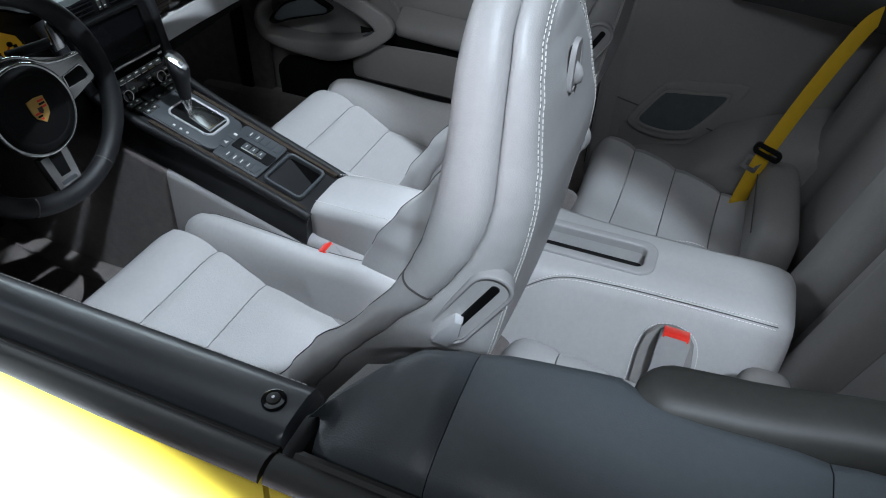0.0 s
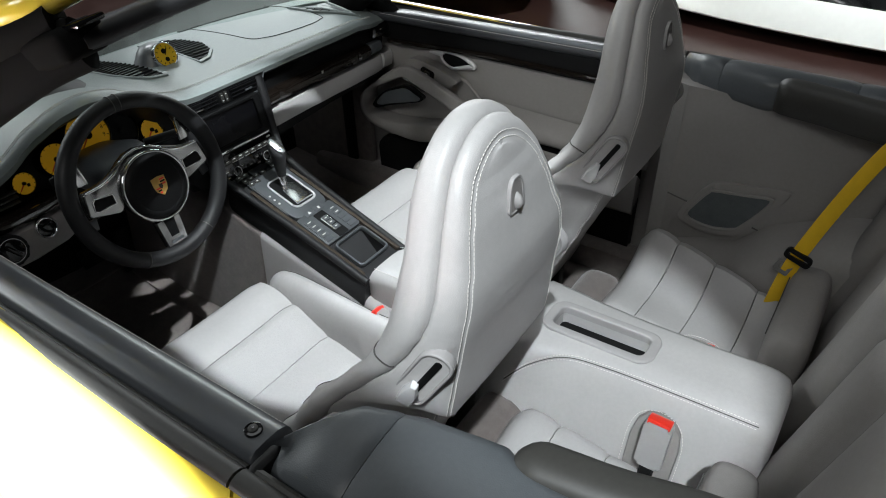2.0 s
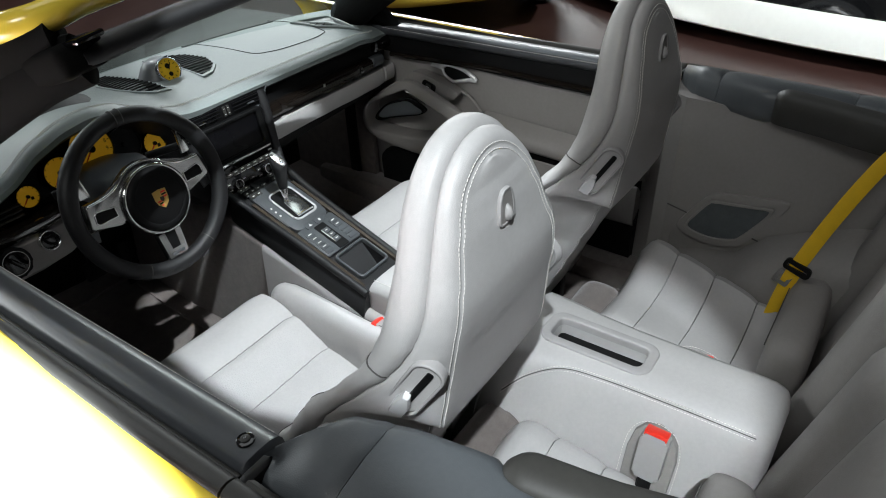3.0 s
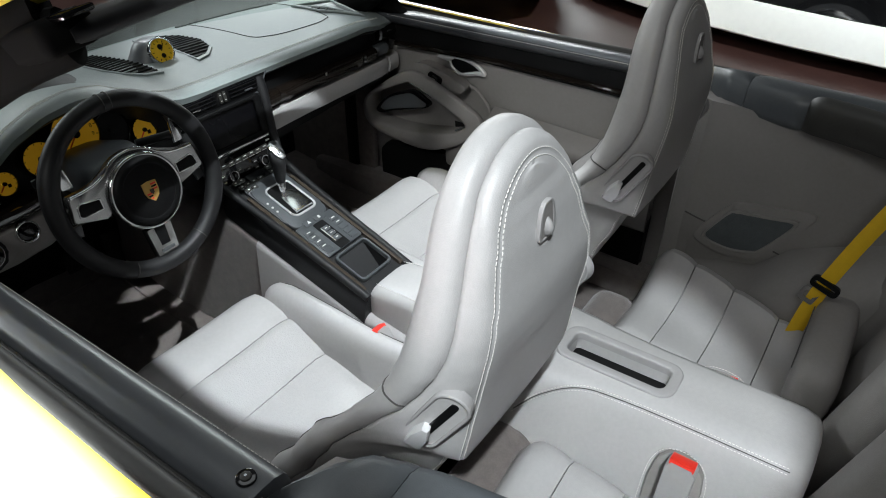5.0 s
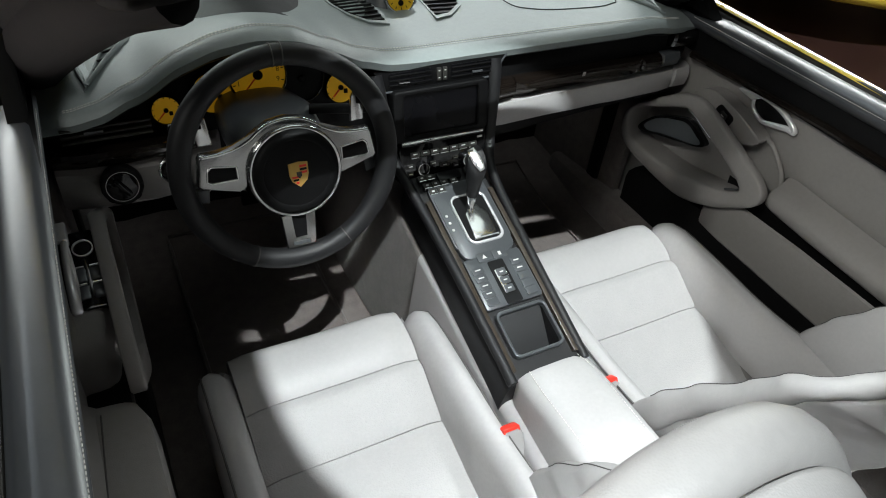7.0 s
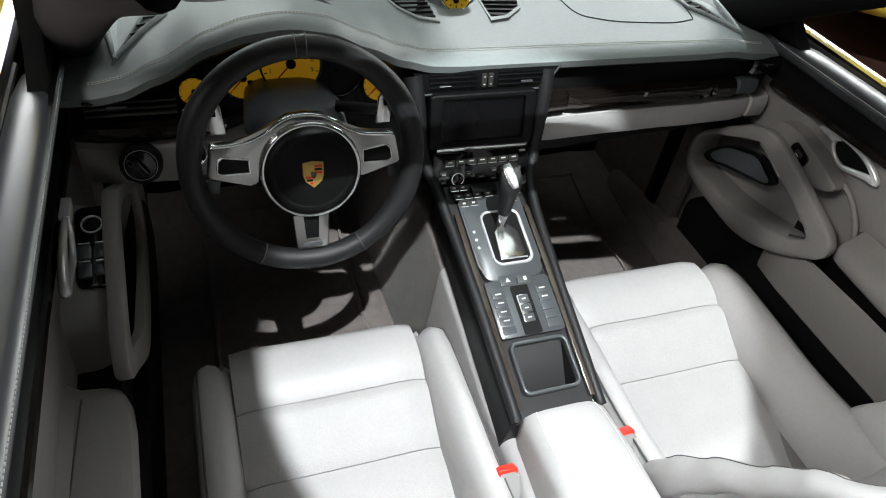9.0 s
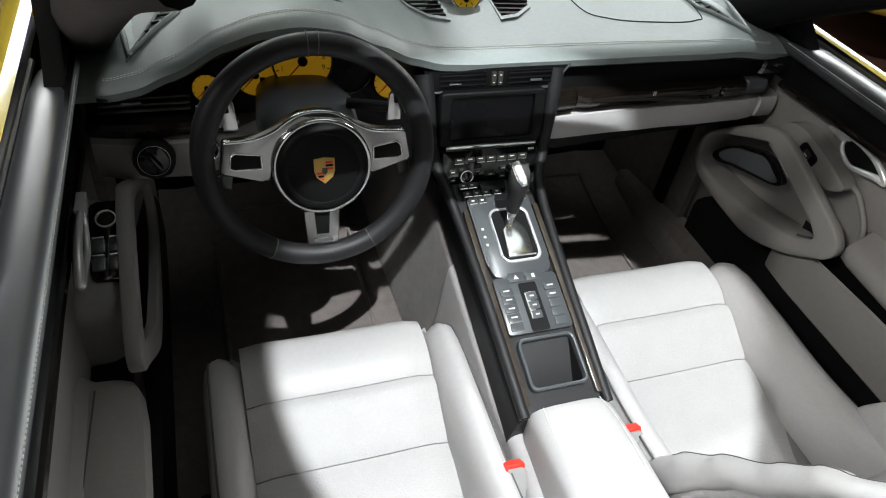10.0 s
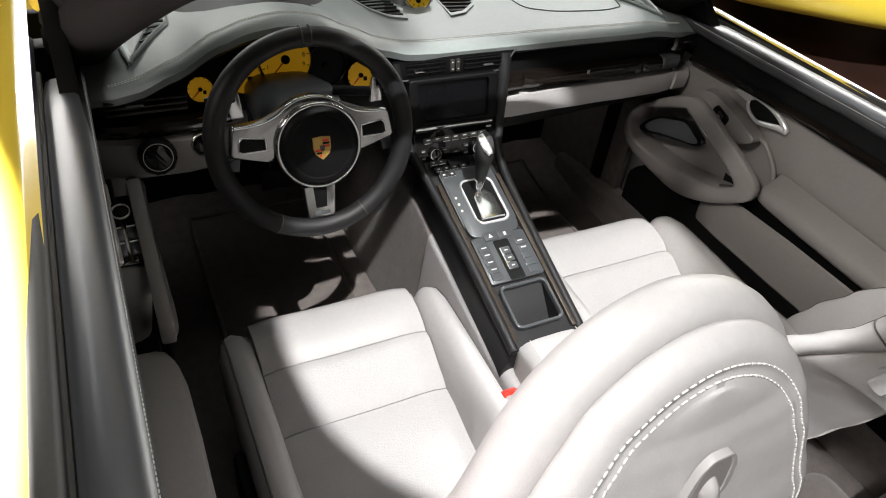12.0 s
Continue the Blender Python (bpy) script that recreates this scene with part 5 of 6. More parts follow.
        dp("mirror_knob", bm, BLACK, "", fld)
        for px in (-0.0125, 0.0125):
            for py in (-0.012, -0.044):
                bm = B()
                prism(bm, rrect(0.020, 0.026, 0.003, 2, px, py), 0.0095, fm, 0.002, base=0.004)
                dp("window_switch", bm, TRIM_METAL, "", fld)
                bm = B()
                prism(bm, rrect(0.017, 0.0022, 0.0005, 1, px, py + 0.0152), 0.0096, fm, base=0.005)
                dp("switch_line", bm, GRIP, "", fld)
    else:
        bm = B()
        prism(bm, [(p.x, p.y) for p in inn], 0.006, m)
        dp("bin_back", bm, SHADED_GREY, "grey back of the door bin")
        # lid: grey plate in a gloss black frame
        lidm = m @ Matrix.Translation((0, 0, 0.052))
        lid_o = [(p.x, p.y) for p in spline([(y, z, 0) for y, z in ((0.553, 0.512), (0.505, 0.566), (0.430, 0.604), (0.392, 0.612), (0.355, 0.598), (0.330, 0.584), (0.345, 0.566), (0.400, 0.548), (0.480, 0.522), (0.535, 0.500))], 5, closed=True)]
        cy, cz = 0.44, 0.558
        lid_i = [(cy + (a - cy) * 0.86, cz + (b - cz) * 0.78) for a, b in lid_o]
        bm = B()
        ring_prism(bm, lid_o, lid_i, -0.006, 0.008, lidm, 0.003)
        lid_ = dp("bin_lid", bm, BLACK_GLOSS, "gloss black frame of the bin lid")
        bm = B()
        prism(bm, lid_i, 0.003, lidm, base=-0.005)
        dp("lid_plate", bm, DARK_LEATHER, "dark grey plate of the bin lid", lid_)
        bm = B()
        tube(bm, [m @ Vector((y, z, 0.0675)) for y, z in ((0.402, 0.641), (0.376, 0.635), (0.316, 0.613))], 0.0040, 8)
        dp("pull_edge", bm, CHROME, "chrome inner edge of the pull")
        bm = B()
        tube(bm, [m @ Vector((y, z, 0.066)) for y, z in ((0.312, 0.612), (0.251, 0.589), (0.206, 0.567), (0.188, 0.552), (0.194, 0.543), (0.226, 0.524))], 0.0026, 8)
        dp("pull_edge", bm, TRIM_METAL, "dark inner edge of the pull")
        # raised field beside the pull, and the grip bowl below it
        bm = B()
        field = spline([(y, z, 0) for y, z in ((0.440, 0.655), (0.410, 0.690), (0.370, 0.700), (0.320, 0.692), (0.270, 0.680), (0.222, 0.662), (0.216, 0.650), (0.235, 0.634), (0.30, 0.618), (0.40, 0.630))], 5, closed=True)
        prism(bm, [(p.x, p.y) for p in field], 0.034, m, 0.012, 3, base=-0.004)
        dp("switch_panel", bm, SHADED_GREY, "grey padded field round the window switch", angle=60)
        bm = B()
        tube(bm, spline([m @ Vector((y, z, 0.004)) for y, z in ((0.222, 0.657), (0.196, 0.648), (0.166, 0.624), (0.146, 0.600), (0.138, 0.578))], 5), 0.006, 10)
        dp("bowl_edge", bm, SHADED_GREY, "raised edge of the grip bowl")
        fm = m @ Matrix.Translation((0.328, 0.662, 0.034)) @ Matrix.Rotation(0.30, 4, "Z")
        bm = B()
        prism(bm, rrect(0.054, 0.030, 0.010), 0.003, fm, 0.002, base=-0.004)
        fld = dp("switch_field", bm, BLACK_GLOSS, "gloss black window switch")
        bm = B()
        prism(bm, rrect(0.020, 0.016, 0.003), 0.008, fm, 0.003)
        dp("window_switch", bm, RUBBER, "", fld)
        bm = B()
        prism(bm, rrect(0.010, 0.0025, 0.0005, 1), 0.0085, fm, base=0.006)
        dp("switch_line", bm, WHITE_MARK, "", fld)
    # inner handle: chrome loop with a wedge at its head
    hx = 0.701 if driver else 0.742
    hy = 0.0
    lo = spline([(s * hx, y + hy, z) for y, z in ((0.292, 0.714), (0.285, 0.732), (0.250, 0.735), (0.210, 0.729), (0.176, 0.714), (0.166, 0.703), (0.190, 0.700), (0.225, 0.690), (0.252, 0.684), (0.280, 0.696))], 5, closed=True)
    bm = B()
    tube(bm, lo, lambda t: 0.0045 + 0.0030 * math.sin(t * math.pi) ** 2, 10, closed=True, up=(1, 0, 0))
    hd = dp("inner_handle", bm, GRIP, "chrome looped inner door handle")
    bm = B()
    prism(bm, [(0.340, 0.722), (0.331, 0.735), (0.285, 0.738), (0.280, 0.726), (0.296, 0.716)], 0.014, Matrix(((0, 0, -s, s * (hx + 0.008)), (1, 0, 0, hy), (0, 1, 0, 0), (0, 0, 0, 1))), 0.003)
    dp("handle_head", bm, GRIP, "", hd)
    bm = B()
    prism(bm, [(p.y, p.z) for p in lo], 0.004, Matrix(((0, 0, -s, s * (hx + 0.008)), (1, 0, 0, 0), (0, 1, 0, 0), (0, 0, 0, 1))))
    dp("handle_dish", bm, BLACK, "", hd)
    bm = B()
    prism(bm, [(0.45, 0.842), (0.72, 0.842), (0.66, 0.905), (0.585, 0.955), (0.555, 0.962), (0.535, 0.950), (0.505, 0.885)], 0.030, Matrix(((0, 0, -s, s * 0.735), (1, 0, 0, 0), (0, 1, 0, 0), (0, 0, 0, 1))), 0.006)
    dp("mirror_triangle", bm, BLACK, "black corner triangle inside the door mirror")
    # ridge, slot and long pocket below
    if driver:
        bm = B()
        rings = []
        for y, z, x0 in ((0.34, 0.30, 0.70), (0.30, 0.365, 0.685), (0.20, 0.40, 0.672), (0.0, 0.425, 0.668), (-0.2, 0.43, 0.670), (-0.40, 0.43, 0.68)):
            sec = [(0.74, 0.20), (x0 + 0.02, 0.20), (x0, z - 0.03), (x0 + 0.004, z), (x0 + 0.014, z), (x0 + 0.018, z - 0.02), (0.74, z - 0.04)]
            rings.append([Vector((s * x, y, q)) for x, q in sec])
        loft(bm, rings)
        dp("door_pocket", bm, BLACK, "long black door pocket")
        return d
    bm = B()
    rings = []
    for y, z, x0 in ((0.140, 0.566, 0.725), (0.132, 0.574, 0.702), (0.11, 0.577, 0.692), (0.0, 0.572, 0.690), (-0.2, 0.566, 0.691), (-0.40, 0.566, 0.700), (-0.43, 0.56, 0.72)):
        sec = [(0.752, z - 0.050), (x0 + 0.02, z - 0.048), (x0 + 0.004, z - 0.034), (x0, z - 0.014), (x0 + 0.007, z), (x0 + 0.026, z + 0.012), (0.752, z + 0.030)]
        rings.append([Vector((s * x, y, q)) for x, q in sec])
    loft(bm, rings)
    dp("ridge", bm, SHADED_GREY, "grey padded ridge of the door lining")
    bm = B()
    sheet(bm, lambda u, v: (s * (0.738 - 0.01 * v), u, 0.46 + 0.07 * v), lin(-0.42, 0.26, 4), lin(0, 1, 2), 0.004)
    dp("pocket_slot", bm, BLACK, "black slot of the door pocket")
    bm = B()
    rings = []
    for y, z, x0 in ((0.285, 0.455, 0.712), (0.270, 0.474, 0.698), (0.20, 0.500, 0.690), (0.0, 0.510, 0.687), (-0.2, 0.510, 0.687), (-0.42, 0.510, 0.694)):
        sec = [(0.735, 0.372), (x0 + 0.014, 0.372), (x0 + 0.002, 0.384), (x0, z - 0.02), (x0 + 0.003, z - 0.003), (x0 + 0.009, z), (x0 + 0.014, z - 0.006), (0.735, z - 0.030)]
        rings.append([Vector((s * x, y, q)) for x, q in sec])
    loft(bm, rings)
    dp("door_pocket", bm, SHADED_GREY, "long grey door pocket")
    bm = B()
    rings = []
    for y, z in ((0.56, 0.36), (0.54, 0.385), (0.40, 0.405), (0.20, 0.424), (-0.42, 0.424)):
        rings.append([Vector((s * x, y, q)) for x, q in ((0.745, 0.19), (0.716, 0.19), (0.708, z - 0.03), (0.713, z - 0.012), (0.745, z - 0.012))])
    loft(bm, rings)
    dp("sill_seal", bm, BLACK, "black rubber seal along the door's foot")
    return d


door(-1)
door(1)

# ---- dashboard ----
dash = thing("dashboard", (0, 0.6, 0.70), "slate leather dashboard with stitched hood and dark wood trim", "dashboard")
DO = Vector((0, 0.6, 0.70))


def dpt(name, bm, mat, label="", parent=None, angle=40, smooth=True):
    bmesh.ops.translate(bm, vec=-DO, verts=bm.verts)
    return part(name, bm, mat, parent or dash, label, smooth, angle)


HOODX = [(-0.72, -0.045), (-0.66, -0.032), (-0.62, -0.016), (-0.558, 0.016), (-0.47, 0.070), (-0.41, 0.092), (-0.358, 0.099), (-0.297, 0.089), (-0.222, 0.055), (-0.16, 0.024), (-0.10, 0.006), (-0.02, 0.0), (0.3, 0.0), (0.55, -0.004), (0.66, -0.02), (0.72, -0.03)]
LIPY = [(-0.72, 0.50), (-0.60, 0.462), (-0.46, 0.440), (-0.358, 0.432), (-0.25, 0.442), (-0.12, 0.462), (0.0, 0.468), (0.2, 0.468), (0.45, 0.470), (0.62, 0.482), (0.72, 0.50)]


def dash_top(x, v):
    """v 0 at the front lip, 1 at the windscreen's foot."""
    y0 = curve1(LIPY, x)
    y = y0 + (0.98 - 0.22 * abs(x / 0.7) ** 2.2 - y0) * v
    base = 0.846 + 0.012 * math.sin(min(1, v / 0.5) * math.pi / 2) - 0.035 * max(0, (y - 0.66) / 0.3) ** 1.5
    f = max(0.0, min(1.0, (0.80 - y) / 0.36))
    f = f * f * (3 - 2 * f)
    z = base + curve1(HOODX, x) * f
    if v < 0.06:
        z -= 0.010 * (1 - v / 0.06) ** 2
    return Vector((x, y, z))


bm = B()
us = lin(-0.715, 0.715, 96)
vs = [0, 0.012, 0.03, 0.06, 0.1] + lin(0.14, 1.0, 18)
g = [[bm.verts.new(dash_top(u, v)) for v in vs] for u in us]
for i in range(len(us) - 1):
    for j in range(len(vs) - 1):
        bm.faces.new((g[i][j], g[i + 1][j], g[i + 1][j + 1], g[i][j + 1]))
low = [[bm.verts.new(dash_top(u, v) + Vector((0, 0.004 if v == 0 else 0, -0.015))) for v in (0, 0.06, 0.3, 1.0)] for u in us]
for i in range(len(us) - 1):
    for j in range(3):
        bm.faces.new((low[i][j], low[i][j + 1], low[i + 1][j + 1], low[i + 1][j]))
    bm.faces.new((g[i][0], low[i][0], low[i + 1][0], g[i + 1][0]))
    bm.faces.new((g[i][-1], g[i + 1][-1], low[i + 1][-1], low[i][-1]))
dpt("top_cover", bm, DASH_LEATHER, "slate leather dashboard top")
bm = B()
for v in (0.068, 0.082):
    stitches(bm, [dash_top(u, v) + Vector((0, 0, 0.0006)) for u in lin(-0.66, 0.66, 160)], r=0.0007)
dpt("stitching", bm, THREAD, "double pale seam along the dashboard")
# airbag lid line
bm = B()
tube(bm, spline([Vector((x, y, 0)) for x, y in ((0.27, 0.92), (0.25, 0.66), (0.30, 0.595), (0.42, 0.575), (0.50, 0.580), (0.53, 0.62), (0.55, 0.88))], 10), 0.0015, 6)
for v_ in bm.verts:
    x, y = v_.co.x, v_.co.y
    y0 = curve1(LIPY, x)
    v_.co.z += dash_top(x, (y - y0) / (0.98 - 0.22 * abs(x / 0.7) ** 2.2 - y0)).z + 0.0002
dpt("airbag_seam", bm, BLACK, "outline of the airbag lid")


def on_dash(x, y, lift=0.0):
    y0 = curve1(LIPY, x)
    p = dash_top(x, (y - y0) / (0.98 - 0.22 * abs(x / 0.7) ** 2.2 - y0))
    p.z += lift
    return p


# top vents
def vent(name, outline, slat_dir, n, label):
    bm = B()
    c = [on_dash(x, y, 0.001) for x, y in outline]
    mid = sum(c, Vector()) / len(c)
    out = [mid + (p - mid) * 1.10 + Vector((0, 0, 0.002)) for p in c]
    m_ = len(c)
    a = [bm.verts.new(p + Vector((0, 0, 0.003))) for p in c]
    b = [bm.verts.new(p) for p in out]
    e = [bm.verts.new(p - Vector((0, 0, 0.012))) for p in out]
    f = [bm.verts.new(p - Vector((0, 0, 0.012))) for p in c]
    for i in range(m_):
        j = (i + 1) % m_
        bm.faces.new((a[i], a[j], b[j], b[i]))
        bm.faces.new((b[i], b[j], e[j], e[i]))
        bm.faces.new((f[i], f[j], a[j], a[i]))
    v = dpt(name, bm, DASH_LEATHER, label)
    bm = B()
    w = [bm.verts.new(p + Vector((0, 0, 0.0012))) for p in c]
    bm.faces.new(w)
    r = bmesh.ops.extrude_face_region(bm, geom=list(bm.faces))
    bmesh.ops.translate(bm, vec=(0, 0, -0.01), verts=[q for q in r["geom"] if isinstance(q, bmesh.types.BMVert)])
    dpt("vent_well", bm, BLACK, "", v)
    d = Vector((slat_dir[0], slat_dir[1])).normalized()
    nrm = Vector((-d.y, d.x))
    pts = [Vector(p) for p in outline]
    t0, t1 = min(p.dot(nrm) for p in pts), max(p.dot(nrm) for p in pts)
    for k in range(n):
        t = t0 + (t1 - t0) * (k + 0.5) / n
        hits = []
        for i in range(m_):
            p, q = pts[i], pts[(i + 1) % m_]
            a_, b_ = p.dot(nrm) - t, q.dot(nrm) - t
            if a_ * b_ < 0:
                hits.append(p + (q - p) * (a_ / (a_ - b_)))
        if len(hits) > 1:
            p, q = on_dash(hits[0].x, hits[0].y, 0.003), on_dash(hits[1].x, hits[1].y, 0.003)
            bm = B()
            tube(bm, [p, (p + q) / 2, q], 0.0022, 6, sx=1.3)
            dpt("slat", bm, BLACK if n > 8 else TRIM_METAL, "", v)
    return v


vent("vent", [(-0.052, 0.612), (-0.088, 0.622), (-0.116, 0.66), (-0.128, 0.72), (-0.126, 0.81), (-0.090, 0.90), (-0.054, 0.90), (-0.048, 0.72)], (1, 0.1), 15, "slate framed slotted dashboard vent")
vent("vent", [(0.062, 0.612), (0.098, 0.620), (0.136, 0.655), (0.160, 0.72), (0.163, 0.82), (0.130, 0.91), (0.088, 0.91), (0.070, 0.72)], (1, -0.1), 15, "slate framed slotted dashboard vent")
bm = B()
tube(bm, [on_dash(x, y, 0.0005) for x, y in ((0.235, 0.930), (0.33, 0.915), (0.44, 0.885), (0.54, 0.845))], 0.004, 8, sx=1.8)
dpt("defroster_slot", bm, BLACK, "black defroster slot below the windscreen")
for s in (-1, 1):
    quad = [(s * x, y) for x, y in ((-0.640, 0.684), (-0.618, 0.535), (-0.537, 0.632), (-0.530, 0.735))]
    vent("vent", [quad[3], quad[2], quad[1]], (1, -0.28 * s), 9, "triangular slotted dashboard vent")
    bm = B()
    prism(bm, [quad[0], (quad[1][0], quad[1][1]), (quad[3][0], quad[3][1])], 0.002, base=-0.004)
    for v_ in bm.verts:
        v_.co.z += on_dash(v_.co.x, v_.co.y, 0.002).z
    dpt("tweeter_plate", bm, TRIM_METAL, "dark grey tweeter plate beside the vent")
    bm = B()
    c_ = [Vector((x, y, 0)) for x, y in quad]
    tube(bm, [on_dash(q.x, q.y, 0.003) for i in range(4) for q in [c_[i] + (c_[(i + 1) % 4] - c_[i]) * (k / 4) for k in range(4)]], 0.0045, 8, closed=True)
    dpt("vent_frame", bm, DASH_LEATHER, "slate frame round the vent")
    bm = B()
    tube(bm, [on_dash(*quad[1], 0.004), on_dash((quad[1][0] + quad[3][0]) / 2, (quad[1][1] + quad[3][1]) / 2, 0.004), on_dash(*quad[3], 0.004)], 0.004, 8)
    dpt("vent_frame", bm, DASH_LEATHER)
# raised clock on top
ck = thing("dash_clock", (0.005, 0.672, 0.852), "round yellow-faced clock in a black pod on the dashboard", "clock")
bm = B()
rings = []
for f, r, z in ((0.0, 0.060, 0.0), (0.4, 0.050, 0.018), (0.7, 0.043, 0.034), (0.9, 0.034, 0.046), (1.0, 0.020, 0.053)):
    rings.append([Vector((1.05 * r * math.cos(a), 0.048 + 1.0 * r * math.sin(a), z - 0.004)) for a in [2 * math.pi * k / 28 for k in range(28)]])
loft(bm, rings)
part("pod", bm, DARK_LEATHER, ck)
fm = frame_m((0, 0.0, 0.028), (1, 0, 0), (0, 0.45, 0.9))
bm = B()
ring_prism(bm, circle(0.0340, 40), circle(0.0300, 40), -0.008, 0.005, fm, 0.002)
part("bezel", bm, CHROME, ck, "chrome clock bezel")
bm = B()
prism(bm, circle(0.0303, 40), 0.001, fm, base=-0.01)
part("face", bm, DIAL, ck, "yellow clock face")
bm = B()
prism(bm, circle(0.007, 20, 0.0, 0.010), 0.002, fm)
prism(bm, circle(0.006, 20, 0.0, -0.012), 0.002, fm)
prism(bm, [(-0.001, 0), (0.001, 0), (0.012, 0.016), (0.010, 0.017)], 0.0025, fm)
part("pointers", bm, BLACK, ck, "black clock pointers")
for k in range(12):
    a = 2 * math.pi * k / 12
    bm = B()
    prism(bm, rrect(0.0016, 0.005, 0.0004, 1), 0.0018, fm @ Matrix.Rotation(a, 4, "Z") @ Matrix.Translation((0, 0.0235, 0)))
    part("hour_mark", bm, BLACK, ck)

# dash body below the lip: black fascia
bm = B()
rings = []
for x in lin(-0.70, 0.72, 48):
    yl = curve1(LIPY, x)
    zl = dash_top(x, 0).z - 0.020
    ylow = curve1([(-0.16, 0.0), (-0.10, 0.455), (0.10, 0.470), (0.2, 0.478), (0.3, 0.488), (0.45, 0.502), (0.72, 0.518)], x)
    yf = curve1([(-0.70, 0.53), (-0.5, 0.56), (-0.3, 0.56), (-0.17, 0.52), (-0.12, 0.480), (0.0, 0.480), (0.10, 0.476), (0.2, 0.478), (0.3, 0.486), (0.45, 0.500), (0.72, 0.518)], x)
    ylow = ylow if x > -0.10 else yf
    zb = 0.60 if abs(x) > 0.13 else 0.56
    rings.append([Vector(p) for p in ((x, yl + 0.012, zl), (x, yl + 0.03, zl - 0.012), (x, yf, zl - 0.05), (x, ylow, 0.752), (x, ylow + 0.01, zb + 0.02), (x, yf + 0.05, zb), (x, 0.75, zb), (x, 0.80, zl))])
loft(bm, rings)
dpt("fascia", bm, BLACK, "black dashboard fascia")


def fy(x):
    return curve1([(0.10, 0.462), (0.2, 0.468), (0.3, 0.478), (0.45, 0.492), (0.72, 0.510)], x)


def strip(x0, x1, z0, z1, proud, mat, name, label, n=14):
    bm = B()
    rings = []
    for i, x in enumerate(lin(x0, x1, n)):
        e = 0.006 if i in (0, n) else 0.0
        h = z1 - z0
        dz = curve1([(0.10, 0.021), (0.20, 0.021), (0.30, 0.017), (0.38, 0.012), (0.54, 0.005), (0.70, 0.0), (0.80, 0.0)], x)
        y = fy(x) - proud
        rings.append([Vector((x, y + dy, z0 + dz + h * f)) for dy, f in ((0.06, 0.02), (0.018 + e, 0.0), (0.004 + e, 0.10), (0.0 + e, 0.35), (0.0 + e, 0.70), (0.005 + e, 0.92), (0.016 + e, 1.0), (0.06, 1.0))])
    loft(bm, rings)
    return dpt(name, bm, mat, label)


strip(0.122, 0.690, 0.641, 0.704, 0.016, LEATHER, "glovebox", "light grey leather glovebox lid")
strip(0.693, 0.745, 0.645, 0.704, 0.014, LEATHER, "end_panel", "light grey leather end panel")
strip(0.124, 0.182, 0.709, 0.749, 0.018, WOOD, "trim_strip", "glossy dark wood trim")
strip(0.184, 0.560, 0.709, 0.749, 0.018, WOOD, "trim_strip", "glossy dark wood trim")
strip(0.562, 0.628, 0.711, 0.747, 0.018, WOOD, "trim_strip", "glossy dark wood trim")
strip(0.630, 0.690, 0.713, 0.749, 0.016, DARK_LEATHER, "trim_end", "dark grey end of the trim")
strip(0.650, 0.735, 0.760, 0.806, 0.016, BLACK_GLOSS, "end_vent", "black end vent with chrome tab")
bm = B()
box(bm, (0.690, fy(0.69) - 0.018, 0.788), (0.022, 0.006, 0.004), 0.001)
dpt("vent_tab", bm, CHROME)
bm = B()
box(bm, (0.37, fy(0.37) - 0.0182, 0.752), (0.008, 0.002, 0.010), 0.0008)
dpt("trim_badge", bm, ALU, "small bright badge on the wood trim")

# centre stack
sm = frame_m((0, 0.446, 0.738), (1, 0, 0), (0, 0.22, 1))
bm = B()
ring_prism(bm, rrect(0.212, 0.106, 0.010), rrect(0.166, 0.084, 0.006), -0.03, 0.010, sm, 0.004)
dpt("screen_frame", bm, BLACK, "black screen frame")
bm = B()
prism(bm, rrect(0.168, 0.086, 0.005), 0.002, sm, base=-0.02)
dpt("screen", bm, SCREEN, "dark switched-off screen")
bm = B()
box(bm, (0.0, 0.425, 0.689), (0.186, 0.012, 0.007), 0.002)
dpt("chrome_bar", bm, CHROME, "chrome bar under the screen")
rm = frame_m((0, 0.415, 0.643), (1, 0, 0), (0, 0.30, 1))
bm = B()
prism(bm, rrect(0.196, 0.082, 0.006), 0.006, rm, 0.002, base=-0.05)
dpt("radio", bm, BLACK_GLOSS, "gloss black radio panel")
for k in range(7):
    bm = B()
    prism(bm, rrect(0.0205, 0.010, 0.0015, 2, -0.066 + 0.022 * k, 0.021), 0.010, rm, 0.001, base=0.003)
    b_ = dpt("radio_key", bm, RUBBER)
    bm = B()
    prism(bm, rrect(0.018, 0.0016, 0.0004, 1, -0.066 + 0.022 * k, 0.0145), 0.0095, rm, base=0.004)
    dpt("key_line", bm, CHROME, "", b_)
    bm = B()
    prism(bm, rrect(0.009, 0.0022, 0.0004, 1, -0.066 + 0.022 * k, 0.0225), 0.0104, rm, base=0.004)
    dpt("key_mark", bm, WHITE_MARK, "", b_)
for x in (-0.052, 0.052):
    bm = B()
    prism(bm, circle(0.0125, 28, x, -0.010), 0.017, rm, 0.002, base=0.003)
    k_ = dpt("radio_knob", bm, BLACK_GLOSS, "black rotary knob with bright ring")
    bm = B()
    ring_prism(bm, circle(0.0132, 28, x, -0.010), circle(0.0112, 28, x, -0.010), 0.004, 0.0178, rm)
    dpt("knob_ring", bm, ALU, "", k_)
